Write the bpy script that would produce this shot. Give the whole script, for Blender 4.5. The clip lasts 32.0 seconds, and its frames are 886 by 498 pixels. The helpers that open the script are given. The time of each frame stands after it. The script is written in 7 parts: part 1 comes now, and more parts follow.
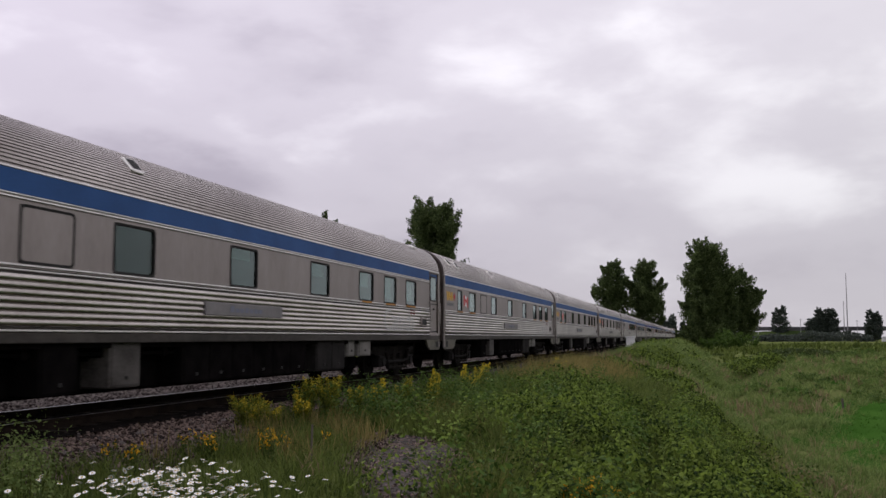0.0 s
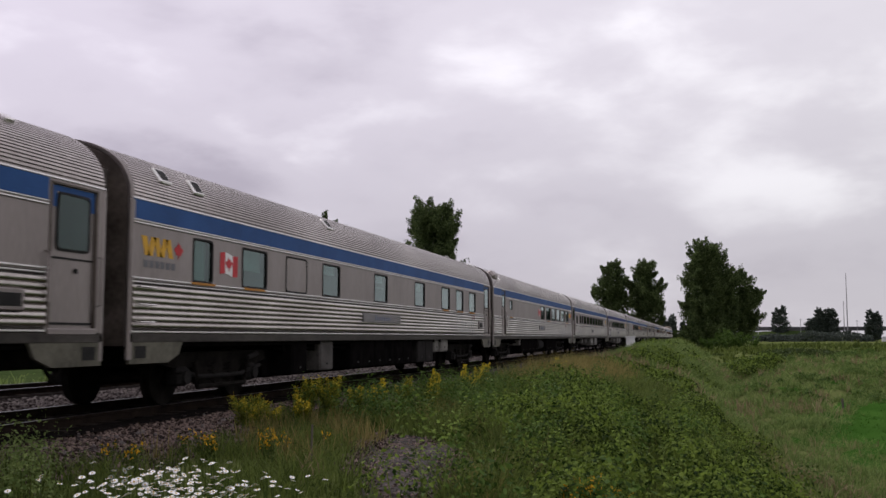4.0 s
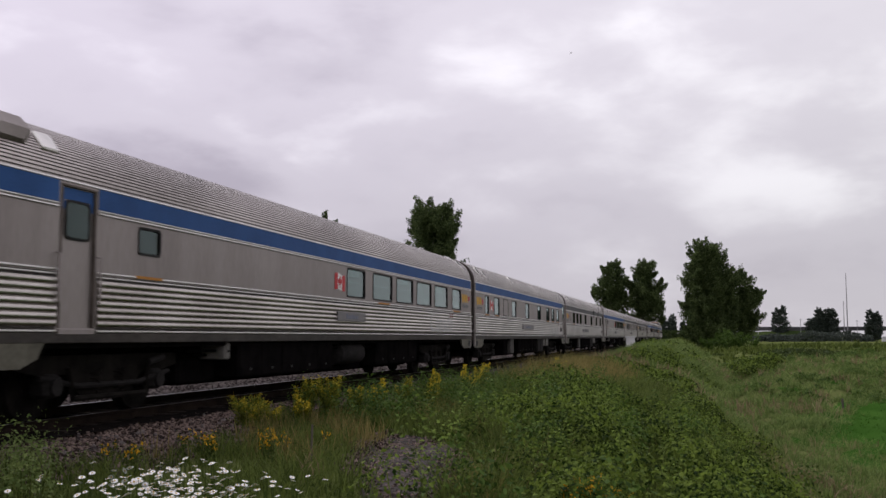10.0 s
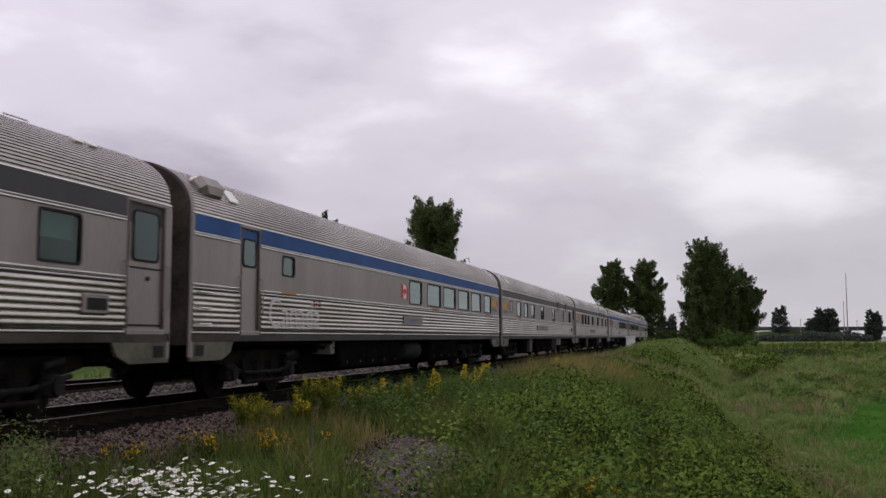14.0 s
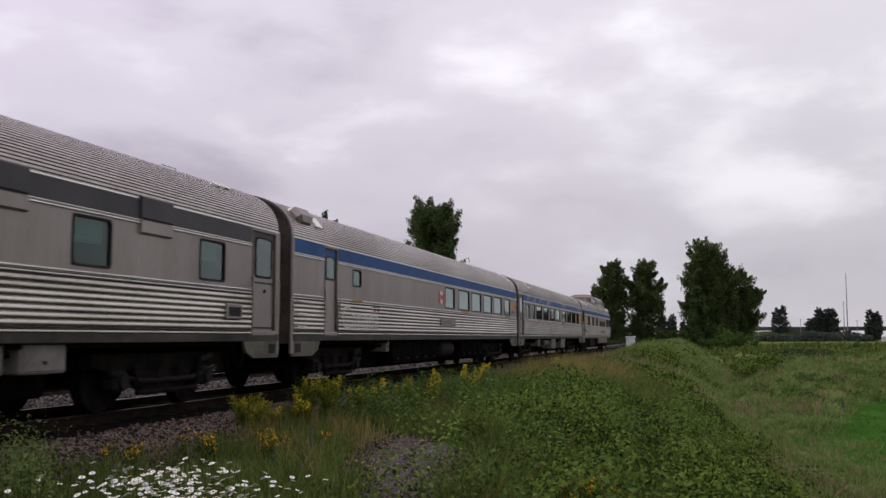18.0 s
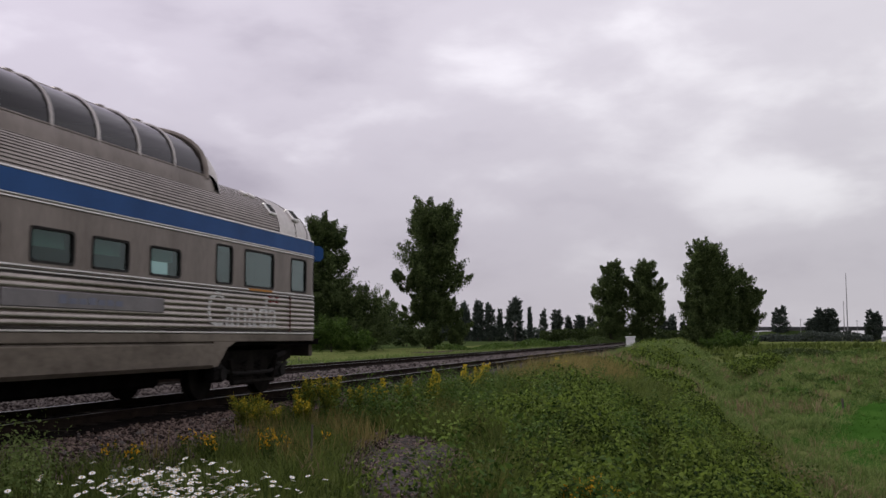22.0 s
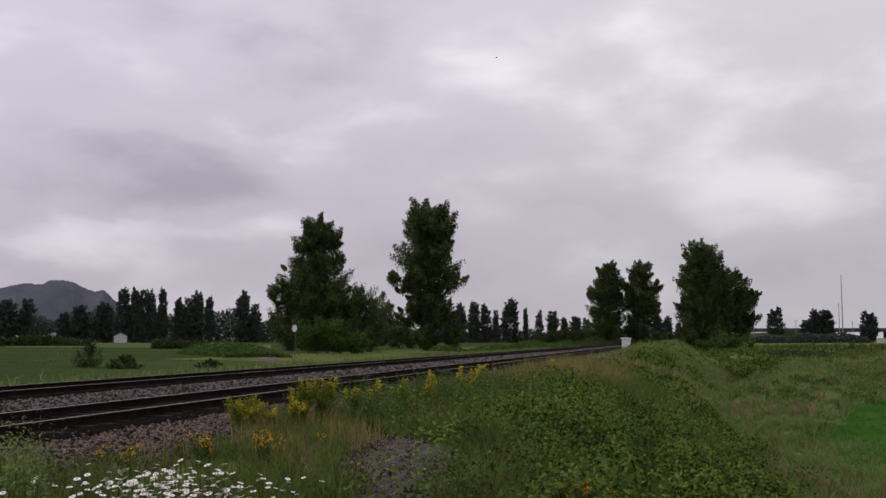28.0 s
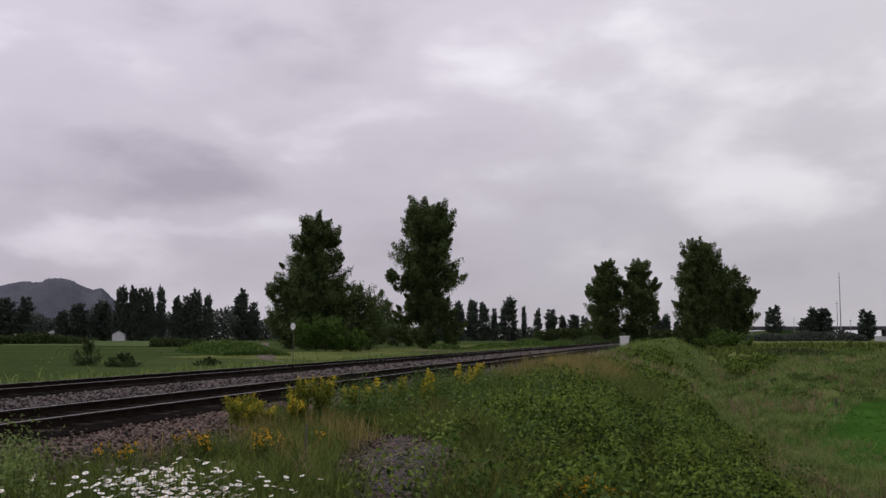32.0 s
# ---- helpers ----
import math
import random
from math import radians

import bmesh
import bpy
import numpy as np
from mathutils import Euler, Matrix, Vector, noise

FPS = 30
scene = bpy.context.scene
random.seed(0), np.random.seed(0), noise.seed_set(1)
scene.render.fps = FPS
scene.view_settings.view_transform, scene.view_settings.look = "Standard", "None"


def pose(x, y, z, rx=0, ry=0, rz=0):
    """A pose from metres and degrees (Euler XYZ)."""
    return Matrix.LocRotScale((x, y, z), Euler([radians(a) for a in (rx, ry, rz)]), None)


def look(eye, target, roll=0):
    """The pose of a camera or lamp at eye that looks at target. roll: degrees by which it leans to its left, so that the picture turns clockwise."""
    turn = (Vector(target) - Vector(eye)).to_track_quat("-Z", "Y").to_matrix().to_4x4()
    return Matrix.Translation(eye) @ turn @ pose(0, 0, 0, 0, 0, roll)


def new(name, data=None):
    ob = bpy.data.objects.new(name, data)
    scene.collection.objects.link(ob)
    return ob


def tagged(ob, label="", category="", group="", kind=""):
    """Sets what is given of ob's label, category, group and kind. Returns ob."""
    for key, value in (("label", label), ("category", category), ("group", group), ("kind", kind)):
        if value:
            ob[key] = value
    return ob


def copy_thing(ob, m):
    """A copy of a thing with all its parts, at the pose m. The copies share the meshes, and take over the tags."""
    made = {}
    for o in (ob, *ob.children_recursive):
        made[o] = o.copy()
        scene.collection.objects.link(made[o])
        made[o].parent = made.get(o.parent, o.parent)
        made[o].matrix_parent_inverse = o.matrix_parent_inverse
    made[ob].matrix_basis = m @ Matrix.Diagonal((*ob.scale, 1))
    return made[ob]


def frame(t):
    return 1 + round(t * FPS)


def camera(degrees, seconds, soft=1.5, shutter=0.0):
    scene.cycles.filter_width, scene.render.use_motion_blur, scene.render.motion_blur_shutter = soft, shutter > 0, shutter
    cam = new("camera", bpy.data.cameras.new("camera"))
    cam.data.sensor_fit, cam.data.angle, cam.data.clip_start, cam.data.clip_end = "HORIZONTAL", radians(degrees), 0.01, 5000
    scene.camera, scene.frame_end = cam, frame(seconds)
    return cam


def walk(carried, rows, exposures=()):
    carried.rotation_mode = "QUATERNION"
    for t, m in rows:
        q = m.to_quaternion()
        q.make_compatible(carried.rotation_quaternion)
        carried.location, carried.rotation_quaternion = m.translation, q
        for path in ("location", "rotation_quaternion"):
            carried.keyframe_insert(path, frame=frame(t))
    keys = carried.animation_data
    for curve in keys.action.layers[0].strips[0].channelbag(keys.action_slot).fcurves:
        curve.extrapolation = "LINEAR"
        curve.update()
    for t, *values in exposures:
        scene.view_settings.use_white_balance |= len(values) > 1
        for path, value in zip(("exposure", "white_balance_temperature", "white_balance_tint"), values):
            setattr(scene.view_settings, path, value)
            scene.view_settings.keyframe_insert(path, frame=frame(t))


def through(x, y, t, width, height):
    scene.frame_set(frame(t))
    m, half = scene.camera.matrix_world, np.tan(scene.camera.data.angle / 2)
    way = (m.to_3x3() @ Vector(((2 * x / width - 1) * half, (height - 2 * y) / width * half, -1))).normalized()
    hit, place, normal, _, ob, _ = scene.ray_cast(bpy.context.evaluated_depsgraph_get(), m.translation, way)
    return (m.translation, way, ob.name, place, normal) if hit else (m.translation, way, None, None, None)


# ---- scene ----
# camera: it stands still on its tripod, then is nudged in the last seconds
cam = camera(48.4, 32.0, soft=1.5, shutter=0.12)
EYE = (0.0, 0.0, 1.13)


def aim(right, up):
    """The camera's pose, turned by milliradians to its right and up."""
    yaw, pitch = radians(-14.34) + right / 1000, radians(5.11) + up / 1000
    way = Vector((math.sin(yaw) * math.cos(pitch), math.cos(yaw) * math.cos(pitch), math.sin(pitch)))
    return look(EYE, Vector(EYE) + way * 10)


walk(cam, [(0.0, aim(0, 0)), (25.5, aim(0, 0)), (27.3, aim(0.4, 0)), (27.5, aim(0.9, 0)), (28.0, aim(4.2, 1.5)), (28.5, aim(7.8, 2.6)),
           (29.0, aim(7.4, 1.5)), (29.5, aim(7.7, 1.5)), (30.0, aim(7.8, 1.0)), (31.5, aim(7.6, 1.0)), (32.0, aim(5.8, -0.4))],
     exposures=[(0.0, 0.22), (20.5, 0.22), (22.0, 0.12), (23.2, 0.0), (32.0, 0.0)])

# overcast daylight
world = bpy.data.worlds.new("sky")
scene.world = world
world.use_nodes = True
wn, wl = world.node_tree.nodes, world.node_tree.links
wn.clear()


def wnode(kind, **inputs):
    n = wn.new(kind)
    for k, v in inputs.items():
        n.inputs[k.replace("_", " ")].default_value = v
    return n


def wmath(op, a, b, clamp=False):
    n = wn.new("ShaderNodeMath")
    n.operation, n.use_clamp = op, clamp
    for i, v in enumerate((a, b)):
        if isinstance(v, (int, float)):
            n.inputs[i].default_value = v
        elif v is not None:
            wl.new(v, n.inputs[i])
    return n.outputs[0]


# a ceiling of soft stratus in long low banks
wco = wn.new("ShaderNodeTexCoord")
wmap = wn.new("ShaderNodeMapping")
wmap.inputs["Location"].default_value = (1.35, 0.6, 0.25)
wmap.inputs["Scale"].default_value = (1.0, 1.0, 2.2)
wl.new(wco.outputs["Generated"], wmap.inputs[0])
big = wnode("ShaderNodeTexNoise", Scale=2.4, Detail=5.0, Roughness=0.42, Distortion=0.15)
fine = wnode("ShaderNodeTexNoise", Scale=5.4, Detail=7.0, Roughness=0.50, Distortion=0.2)
wl.new(wmap.outputs[0], big.inputs["Vector"])
wl.new(wmap.outputs[0], fine.inputs["Vector"])
cloud = wmath("ADD", wmath("MULTIPLY", big.outputs["Fac"], 0.52), wmath("MULTIPLY", fine.outputs["Fac"], 0.48))
ramp = wn.new("ShaderNodeValToRGB")
ramp.color_ramp.interpolation = "EASE"
ramp.color_ramp.elements[0].position, ramp.color_ramp.elements[0].color = 0.29, (0.50, 0.460, 0.535, 1)
ramp.color_ramp.elements[1].position, ramp.color_ramp.elements[1].color = 0.68, (0.97, 0.935, 1.0, 1)
mid = ramp.color_ramp.elements.new(0.50)
mid.color = (0.69, 0.648, 0.722, 1)
# the larger banks and gaps in the cloud: azimuth and height of the middle, half widths (degrees), strength
wco_sep = wn.new("ShaderNodeSeparateXYZ")
warp = wnode("ShaderNodeTexNoise", Scale=5.0, Detail=5.0, Roughness=0.55)
wl.new(wmap.outputs[0], warp.inputs["Vector"])
wsub, wscale, wbent = (wn.new("ShaderNodeVectorMath") for _ in range(3))
wsub.operation, wscale.operation, wbent.operation = "SUBTRACT", "SCALE", "ADD"
wsub.inputs[1].default_value, wscale.inputs["Scale"].default_value = (0.5, 0.5, 0.5), 0.16
wl.new(warp.outputs["Color"], wsub.inputs[0])
wl.new(wsub.outputs[0], wscale.inputs[0])
wl.new(wco.outputs["Generated"], wbent.inputs[0])
wl.new(wscale.outputs[0], wbent.inputs[1])
wl.new(wbent.outputs[0], wco_sep.inputs[0])
azimuth, height = wmath("ARCTAN2", wco_sep.outputs[0], wco_sep.outputs[1]), wco_sep.outputs[2]
for az0, el0, wide, tall, amount in ((-21.0, 15.5, 8.0, 2.3, -0.13), (-29.5, 9.2, 9.0, 1.5, -0.13), (-12.0, 15.8, 4.0, 2.2, 0.075), (-25.0, 12.2, 6.0, 1.0, 0.075), (-33.0, 15.3, 3.0, 1.4, 0.06),
                                    (3.0, 15.5, 8.0, 2.6, 0.065), (8.0, 10.3, 3.5, 2.0, -0.075), (-7.0, 7.3, 6.0, 1.2, -0.085), (2.0, 7.0, 6.0, 1.5, 0.045), (-36.5, 4.9, 5.0, 0.9, -0.085), (-35.0, 7.0, 6.5, 0.8, 0.05),
                                    (-26.5, 5.6, 1.6, 1.0, -0.075), (-14.0, 10.5, 7.0, 1.2, -0.065), (-22.0, 7.0, 6.0, 0.9, 0.045)):
    da = wmath("MULTIPLY", wmath("SUBTRACT", azimuth, radians(az0)), 1 / radians(wide))
    de = wmath("MULTIPLY", wmath("SUBTRACT", height, math.sin(radians(el0))), 1 / radians(tall))
    far2 = wmath("ADD", wmath("MULTIPLY", da, da), wmath("MULTIPLY", de, de))
    cloud = wmath("ADD", cloud, wmath("MULTIPLY", wmath("POWER", math.e, wmath("MULTIPLY", far2, -1.0)), amount))
wl.new(cloud, ramp.inputs[0])
nishita = wn.new("ShaderNodeTexSky")
nishita.sky_type, nishita.sun_disc = "NISHITA", False
nishita.sun_elevation, nishita.sun_rotation = radians(45), radians(-66)
bg_cloud, bg_sky = wnode("ShaderNodeBackground", Strength=1.0), wnode("ShaderNodeBackground", Strength=0.05)
# an overcast sky is darker towards the horizon
wsep = wn.new("ShaderNodeSeparateXYZ")
wl.new(wco.outputs["Generated"], wsep.inputs[0])
rise = wn.new("ShaderNodeMapRange")
rise.interpolation_type = "SMOOTHSTEP"
for k_, v_ in (("From Min", 0.0), ("From Max", 0.36), ("To Min", 0.72), ("To Max", 1.03)):
    rise.inputs[k_].default_value = v_
wl.new(wsep.outputs[2], rise.inputs["Value"])
wl.new(rise.outputs[0], bg_cloud.inputs["Strength"])
# cooler and more violet to the west, neutral to the north
side = wn.new("ShaderNodeMapRange")
for k_, v_ in (("From Min", radians(-40)), ("From Max", radians(12))):
    side.inputs[k_].default_value = v_
wl.new(azimuth, side.inputs["Value"])
cast = wn.new("ShaderNodeValToRGB")
cast.color_ramp.elements[0].color, cast.color_ramp.elements[1].color = (0.99, 0.965, 1.015, 1), (1.0, 1.015, 0.99, 1)
wl.new(side.outputs[0], cast.inputs[0])
tint = wn.new("ShaderNodeMixRGB")
tint.blend_type, tint.inputs[0].default_value = "MULTIPLY", 1.0
wl.new(ramp.outputs[0], tint.inputs[1])
wl.new(cast.outputs[0], tint.inputs[2])
wl.new(tint.outputs[0], bg_cloud.inputs[0])
wl.new(nishita.outputs[0], bg_sky.inputs[0])
both = wnode("ShaderNodeMixShader", Fac=0.06)
wl.new(bg_cloud.outputs[0], both.inputs[1])
wl.new(bg_sky.outputs[0], both.inputs[2])
wout = wn.new("ShaderNodeOutputWorld")
wl.new(both.outputs[0], wout.inputs[0])

sun = new("sun", bpy.data.lights.new("sun", "SUN"))
sun.data.energy, sun.data.angle, sun.data.color = 1.5, radians(28), (1.0, 0.97, 0.93)
sun.matrix_world = look((-40, 18, 44), (0, 0, 0))


# ---- materials ----
def material(name, dark, light, rough=0.8, metal=0.0, scale=3.0, fine=40.0, bump=0.2, rnd=0.0, stretch=(1, 1, 1), spec=0.12, ramp=(0.35, 0.65), coat=0.0):
    """A worn surface: two colours mixed by noise at two scales, with fine relief; rnd: change from piece to piece."""
    m = bpy.data.materials.new(name)
    m.use_nodes = True
    n, l = m.node_tree.nodes, m.node_tree.links
    p = n["Principled BSDF"]
    p.inputs["Roughness"].default_value, p.inputs["Metallic"].default_value = rough, metal
    p.inputs["Specular IOR Level"].default_value, p.inputs["Coat Weight"].default_value = spec, coat
    co, mp = n.new("ShaderNodeTexCoord"), n.new("ShaderNodeMapping")
    mp.inputs["Scale"].default_value = stretch
    l.new(co.outputs["Object"], mp.inputs[0])
    a, b = n.new("ShaderNodeTexNoise"), n.new("ShaderNodeTexNoise")
    a.inputs["Scale"].default_value, a.inputs["Detail"].default_value = scale, 5
    b.inputs["Scale"].default_value, b.inputs["Detail"].default_value = fine, 3
    l.new(mp.outputs[0], a.inputs["Vector"])
    l.new(mp.outputs[0], b.inputs["Vector"])
    mx = n.new("ShaderNodeMath")
    mx.operation = "MULTIPLY_ADD"
    mx.inputs[1].default_value = 0.35
    l.new(b.outputs["Fac"], mx.inputs[0])
    sc = n.new("ShaderNodeMath")
    sc.operation = "MULTIPLY"
    sc.inputs[1].default_value = 0.65
    l.new(a.outputs["Fac"], sc.inputs[0])
    l.new(sc.outputs[0], mx.inputs[2])
    fac = mx.outputs[0]
    if rnd:
        oi, ge = n.new("ShaderNodeObjectInfo"), n.new("ShaderNodeNewGeometry")
        ad = n.new("ShaderNodeMath")
        ad.operation = "ADD"
        l.new(oi.outputs["Random"], ad.inputs[0])
        l.new(ge.outputs["Random Per Island"], ad.inputs[1])
        fr = n.new("ShaderNodeMath")
        fr.operation = "FRACT"
        l.new(ad.outputs[0], fr.inputs[0])
        sh = n.new("ShaderNodeMath")
        sh.operation = "MULTIPLY_ADD"
        sh.inputs[1].default_value = rnd
        l.new(fr.outputs[0], sh.inputs[0])
        of = n.new("ShaderNodeMath")
        of.operation = "SUBTRACT"
        of.inputs[1].default_value = rnd / 2
        l.new(fac, of.inputs[0])
        l.new(of.outputs[0], sh.inputs[2])
        fac = sh.outputs[0]
    r = n.new("ShaderNodeValToRGB")
    r.color_ramp.elements[0].position, r.color_ramp.elements[0].color = ramp[0], (*dark, 1)
    r.color_ramp.elements[1].position, r.color_ramp.elements[1].color = ramp[1], (*light, 1)
    l.new(fac, r.inputs[0])
    l.new(r.outputs[0], p.inputs["Base Color"])
    if bump:
        bp = n.new("ShaderNodeBump")
        bp.inputs["Strength"].default_value, bp.inputs["Distance"].default_value = bump, 0.02
        l.new(b.outputs["Fac"], bp.inputs["Height"])
        l.new(bp.outputs[0], p.inputs["Normal"])
    return m


def leaf_material(name, dark, light, through=0.25, rnd=0.6, scale=0.25, ramp=(0.22, 0.78)):
    """Leaves: dull green, a little light comes through; each leaf differs."""
    m = material(name, dark, light, 0.62, 0, scale, scale * 8, 0, rnd, ramp=ramp, spec=0.08)
    n, l = m.node_tree.nodes, m.node_tree.links
    p, out = n["Principled BSDF"], n["Material Output"]
    t, mix = n.new("ShaderNodeBsdfTranslucent"), n.new("ShaderNodeMixShader")
    src = p.inputs["Base Color"].links[0].from_socket
    l.new(src, t.inputs[0])
    mix.inputs[0].default_value = through
    l.new(p.outputs[0], mix.inputs[1])
    l.new(t.outputs[0], mix.inputs[2])
    l.new(mix.outputs[0], out.inputs[0])
    return m


def glass_material(name, tint, gloss=(0.66, 0.88, 0.82)):
    """A tinted pane: see-through, with a mirror's gloss that grows at a slant."""
    m = bpy.data.materials.new(name)
    m.use_nodes = True
    n, l = m.node_tree.nodes, m.node_tree.links
    n.remove(n["Principled BSDF"])
    t, g = n.new("ShaderNodeBsdfTransparent"), n.new("ShaderNodeBsdfGlossy")
    t.inputs[0].default_value = (*tint, 1)
    g.inputs["Roughness"].default_value = 0.03
    g.inputs[0].default_value = (*gloss, 1)
    f, p, mix = n.new("ShaderNodeLayerWeight"), n.new("ShaderNodeMath"), n.new("ShaderNodeMixShader")
    f.inputs[0].default_value = 0.5
    p.operation, p.inputs[1].default_value = "POWER", 3.0
    l.new(f.outputs["Facing"], p.inputs[0])
    l.new(p.outputs[0], mix.inputs[0])
    l.new(t.outputs[0], mix.inputs[1])
    l.new(g.outputs[0], mix.inputs[2])
    l.new(mix.outputs[0], n["Material Output"].inputs[0])
    return m


STEEL = material("brushed_steel", (0.215, 0.187, 0.177), (0.310, 0.275, 0.263), 0.46, 0.70, 0.9, 22, 0.03, 0, (1, 1.4, 0.25), spec=0.4)
RIB = material("fluted_steel", (0.30, 0.272, 0.250), (0.55, 0.515, 0.485), 0.28, 1.0, 1.5, 30, 0.03, 0.1, (1, 0.3, 1), spec=0.5)
ROOF = material("roof_steel", (0.28, 0.25, 0.236), (0.52, 0.475, 0.45), 0.36, 0.9, 0.8, 12, 0.05, 0, (1, 0.35, 1), spec=0.5)
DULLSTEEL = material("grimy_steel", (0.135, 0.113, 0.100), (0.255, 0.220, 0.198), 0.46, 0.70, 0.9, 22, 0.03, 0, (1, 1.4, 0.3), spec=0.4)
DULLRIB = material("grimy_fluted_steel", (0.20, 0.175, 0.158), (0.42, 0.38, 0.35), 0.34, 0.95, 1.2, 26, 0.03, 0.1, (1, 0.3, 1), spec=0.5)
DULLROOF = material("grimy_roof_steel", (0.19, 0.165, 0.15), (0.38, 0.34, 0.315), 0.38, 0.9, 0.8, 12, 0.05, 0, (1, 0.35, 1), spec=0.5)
GROOVE = material("shaded_grimy_groove", (0.095, 0.084, 0.078), (0.20, 0.178, 0.166), 0.55, 0.5, 1.5, 20, 0.05)
TRIM = material("trim_steel", (0.62, 0.60, 0.58), (0.80, 0.78, 0.76), 0.28, 0.9, 2, 30, 0.02)
BLUE = material("blue_paint", (0.017, 0.061, 0.188), (0.029, 0.092, 0.268), 0.6, 0, 1.2, 30, 0.03, 0.0, spec=0.15)
INDIGO = material("indigo_paint", (0.012, 0.022, 0.14), (0.019, 0.034, 0.20), 0.6, 0, 1.2, 30, 0.03, 0.0, spec=0.15)
PEELED = material("peeling_blue_paint", (0.020, 0.075, 0.22), (0.33, 0.32, 0.33), 0.5, 0.1, 1.1, 5, 0.1, 0, (1, 0.7, 1.3), ramp=(0.55, 0.57))
GREYBAND = material("grey_paint", (0.050, 0.048, 0.052), (0.075, 0.072, 0.076), 0.5, 0.1, 1.2, 30, 0.03)
SILLGRIME = material("grimy_sill_steel", (0.030, 0.027, 0.024), (0.080, 0.072, 0.064), 0.65, 0.2, 1.2, 14, 0.05, 0, (1, 0.4, 1))
APRON = material("grimy_apron_paint", (0.062, 0.060, 0.046), (0.150, 0.142, 0.112), 0.62, 0.2, 2.2, 18, 0.1)
# Near-black without gloss, for underframe, pipes and the plain boxes.
UNDERBLACK = material("underframe_black", (0.003, 0.003, 0.003), (0.009, 0.008, 0.008), 1.0, 0.0, 3, 30, 0.3, spec=0.0)
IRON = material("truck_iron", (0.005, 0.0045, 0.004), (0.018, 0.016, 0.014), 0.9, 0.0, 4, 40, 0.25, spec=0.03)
BOXGREY = material("equipment_box_paint", (0.040, 0.036, 0.033), (0.105, 0.098, 0.090), 0.6, 0.0, 2.5, 25, 0.1)
PALEBOX = material("pale_equipment_box_paint", (0.10, 0.095, 0.085), (0.21, 0.20, 0.185), 0.6, 0.0, 2.5, 25, 0.1)
DARKBOX = material("dark_box_paint", (0.011, 0.0105, 0.010), (0.028, 0.026, 0.025), 0.9, 0.0, 2.5, 25, 0.1, spec=0.05)
RUBBER = material("black_rubber", (0.010, 0.010, 0.010), (0.022, 0.021, 0.020), 0.6, 0, 5, 50, 0.1)
CANVAS = material("diaphragm_canvas", (0.007, 0.006, 0.005), (0.022, 0.018, 0.015), 0.95, 0, 3, 40, 0.2, spec=0.02)
BACKING = material("shaded_flute_backing", (0.022, 0.019, 0.017), (0.065, 0.058, 0.053), 0.6, 0.2, 2.5, 25, 0.1)
ENDWALL = material("grimy_end_steel", (0.050, 0.040, 0.034), (0.135, 0.112, 0.098), 0.6, 0.2, 1.6, 14, 0.1)
CABIN = material("cabin_panel", (0.035, 0.040, 0.039), (0.07, 0.078, 0.075), 0.8, 0, 0.8, 6, 0)
BLIND = material("window_blind", (0.40, 0.50, 0.47), (0.52, 0.62, 0.58), 0.8, 0, 2, 20, 0)
GLASS = glass_material("tinted_glass", (0.45, 0.59, 0.56), (0.66, 0.75, 0.73))
CLEAR = glass_material("dome_glass", (0.10, 0.10, 0.105), (0.62, 0.61, 0.63))
TAN = material("weathered_tan_paint", (0.20, 0.13, 0.085), (0.36, 0.25, 0.17), 0.6, 0.1, 5, 40, 0.05)
RUSTY = material("rusty_seam", (0.07, 0.035, 0.03), (0.14, 0.07, 0.06), 0.8, 0, 5, 40, 0.1)
DIMCABIN = material("dome_upholstery", (0.035, 0.035, 0.037), (0.075, 0.075, 0.078), 0.9, 0, 2, 20, 0)
YELLOW = material("yellow_decal", (0.50, 0.27, 0.03), (0.66, 0.38, 0.05), 0.5, 0, 6, 60, 0)
ORANGE = material("orange_reflector", (0.374, 0.156, 0.030), (0.442, 0.211, 0.050), 0.5, 0, 6, 60, 0)
DULLRED = material("faded_red_paint", (0.11, 0.022, 0.022), (0.19, 0.05, 0.045), 0.6, 0, 6, 60, 0)
OLDRED = material("sun_faded_red", (0.50, 0.10, 0.06), (0.60, 0.17, 0.10), 0.6, 0, 6, 60, 0)
OLDLEAF = material("sun_faded_leaf", (0.42, 0.15, 0.07), (0.50, 0.20, 0.10), 0.6, 0, 6, 60, 0)
CREAM = material("faded_cream_sticker", (0.52, 0.50, 0.44), (0.66, 0.64, 0.57), 0.6, 0, 5, 40, 0)
RED = material("red_decal", (0.42, 0.035, 0.04), (0.55, 0.05, 0.06), 0.5, 0, 6, 60, 0)
WHITE = material("white_decal", (0.62, 0.60, 0.60), (0.78, 0.76, 0.76), 0.5, 0, 5, 50, 0)
FADED = material("faded_white_lettering", (0.40, 0.395, 0.39), (0.64, 0.63, 0.62), 0.6, 0.0, 5, 50, 0)
SIGNBLUE = material("sign_blue", (0.03, 0.06, 0.25), (0.04, 0.08, 0.3), 0.5, 0, 5, 50, 0)
PLATE = material("name_board_steel", (0.165, 0.155, 0.160), (0.235, 0.222, 0.226), 0.5, 0.5, 2, 20, 0.03)
LETTER = material("dull_board_lettering", (0.13, 0.145, 0.20), (0.18, 0.19, 0.24), 0.5, 0, 5, 50, 0)
LETTERGREY = material("grey_lettering", (0.12, 0.12, 0.13), (0.16, 0.16, 0.17), 0.5, 0, 5, 50, 0)
RAIL = material("rail_side_rust", (0.009, 0.007, 0.006), (0.026, 0.019, 0.015), 0.95, 0.0, 3, 40, 0.2, spec=0.02)
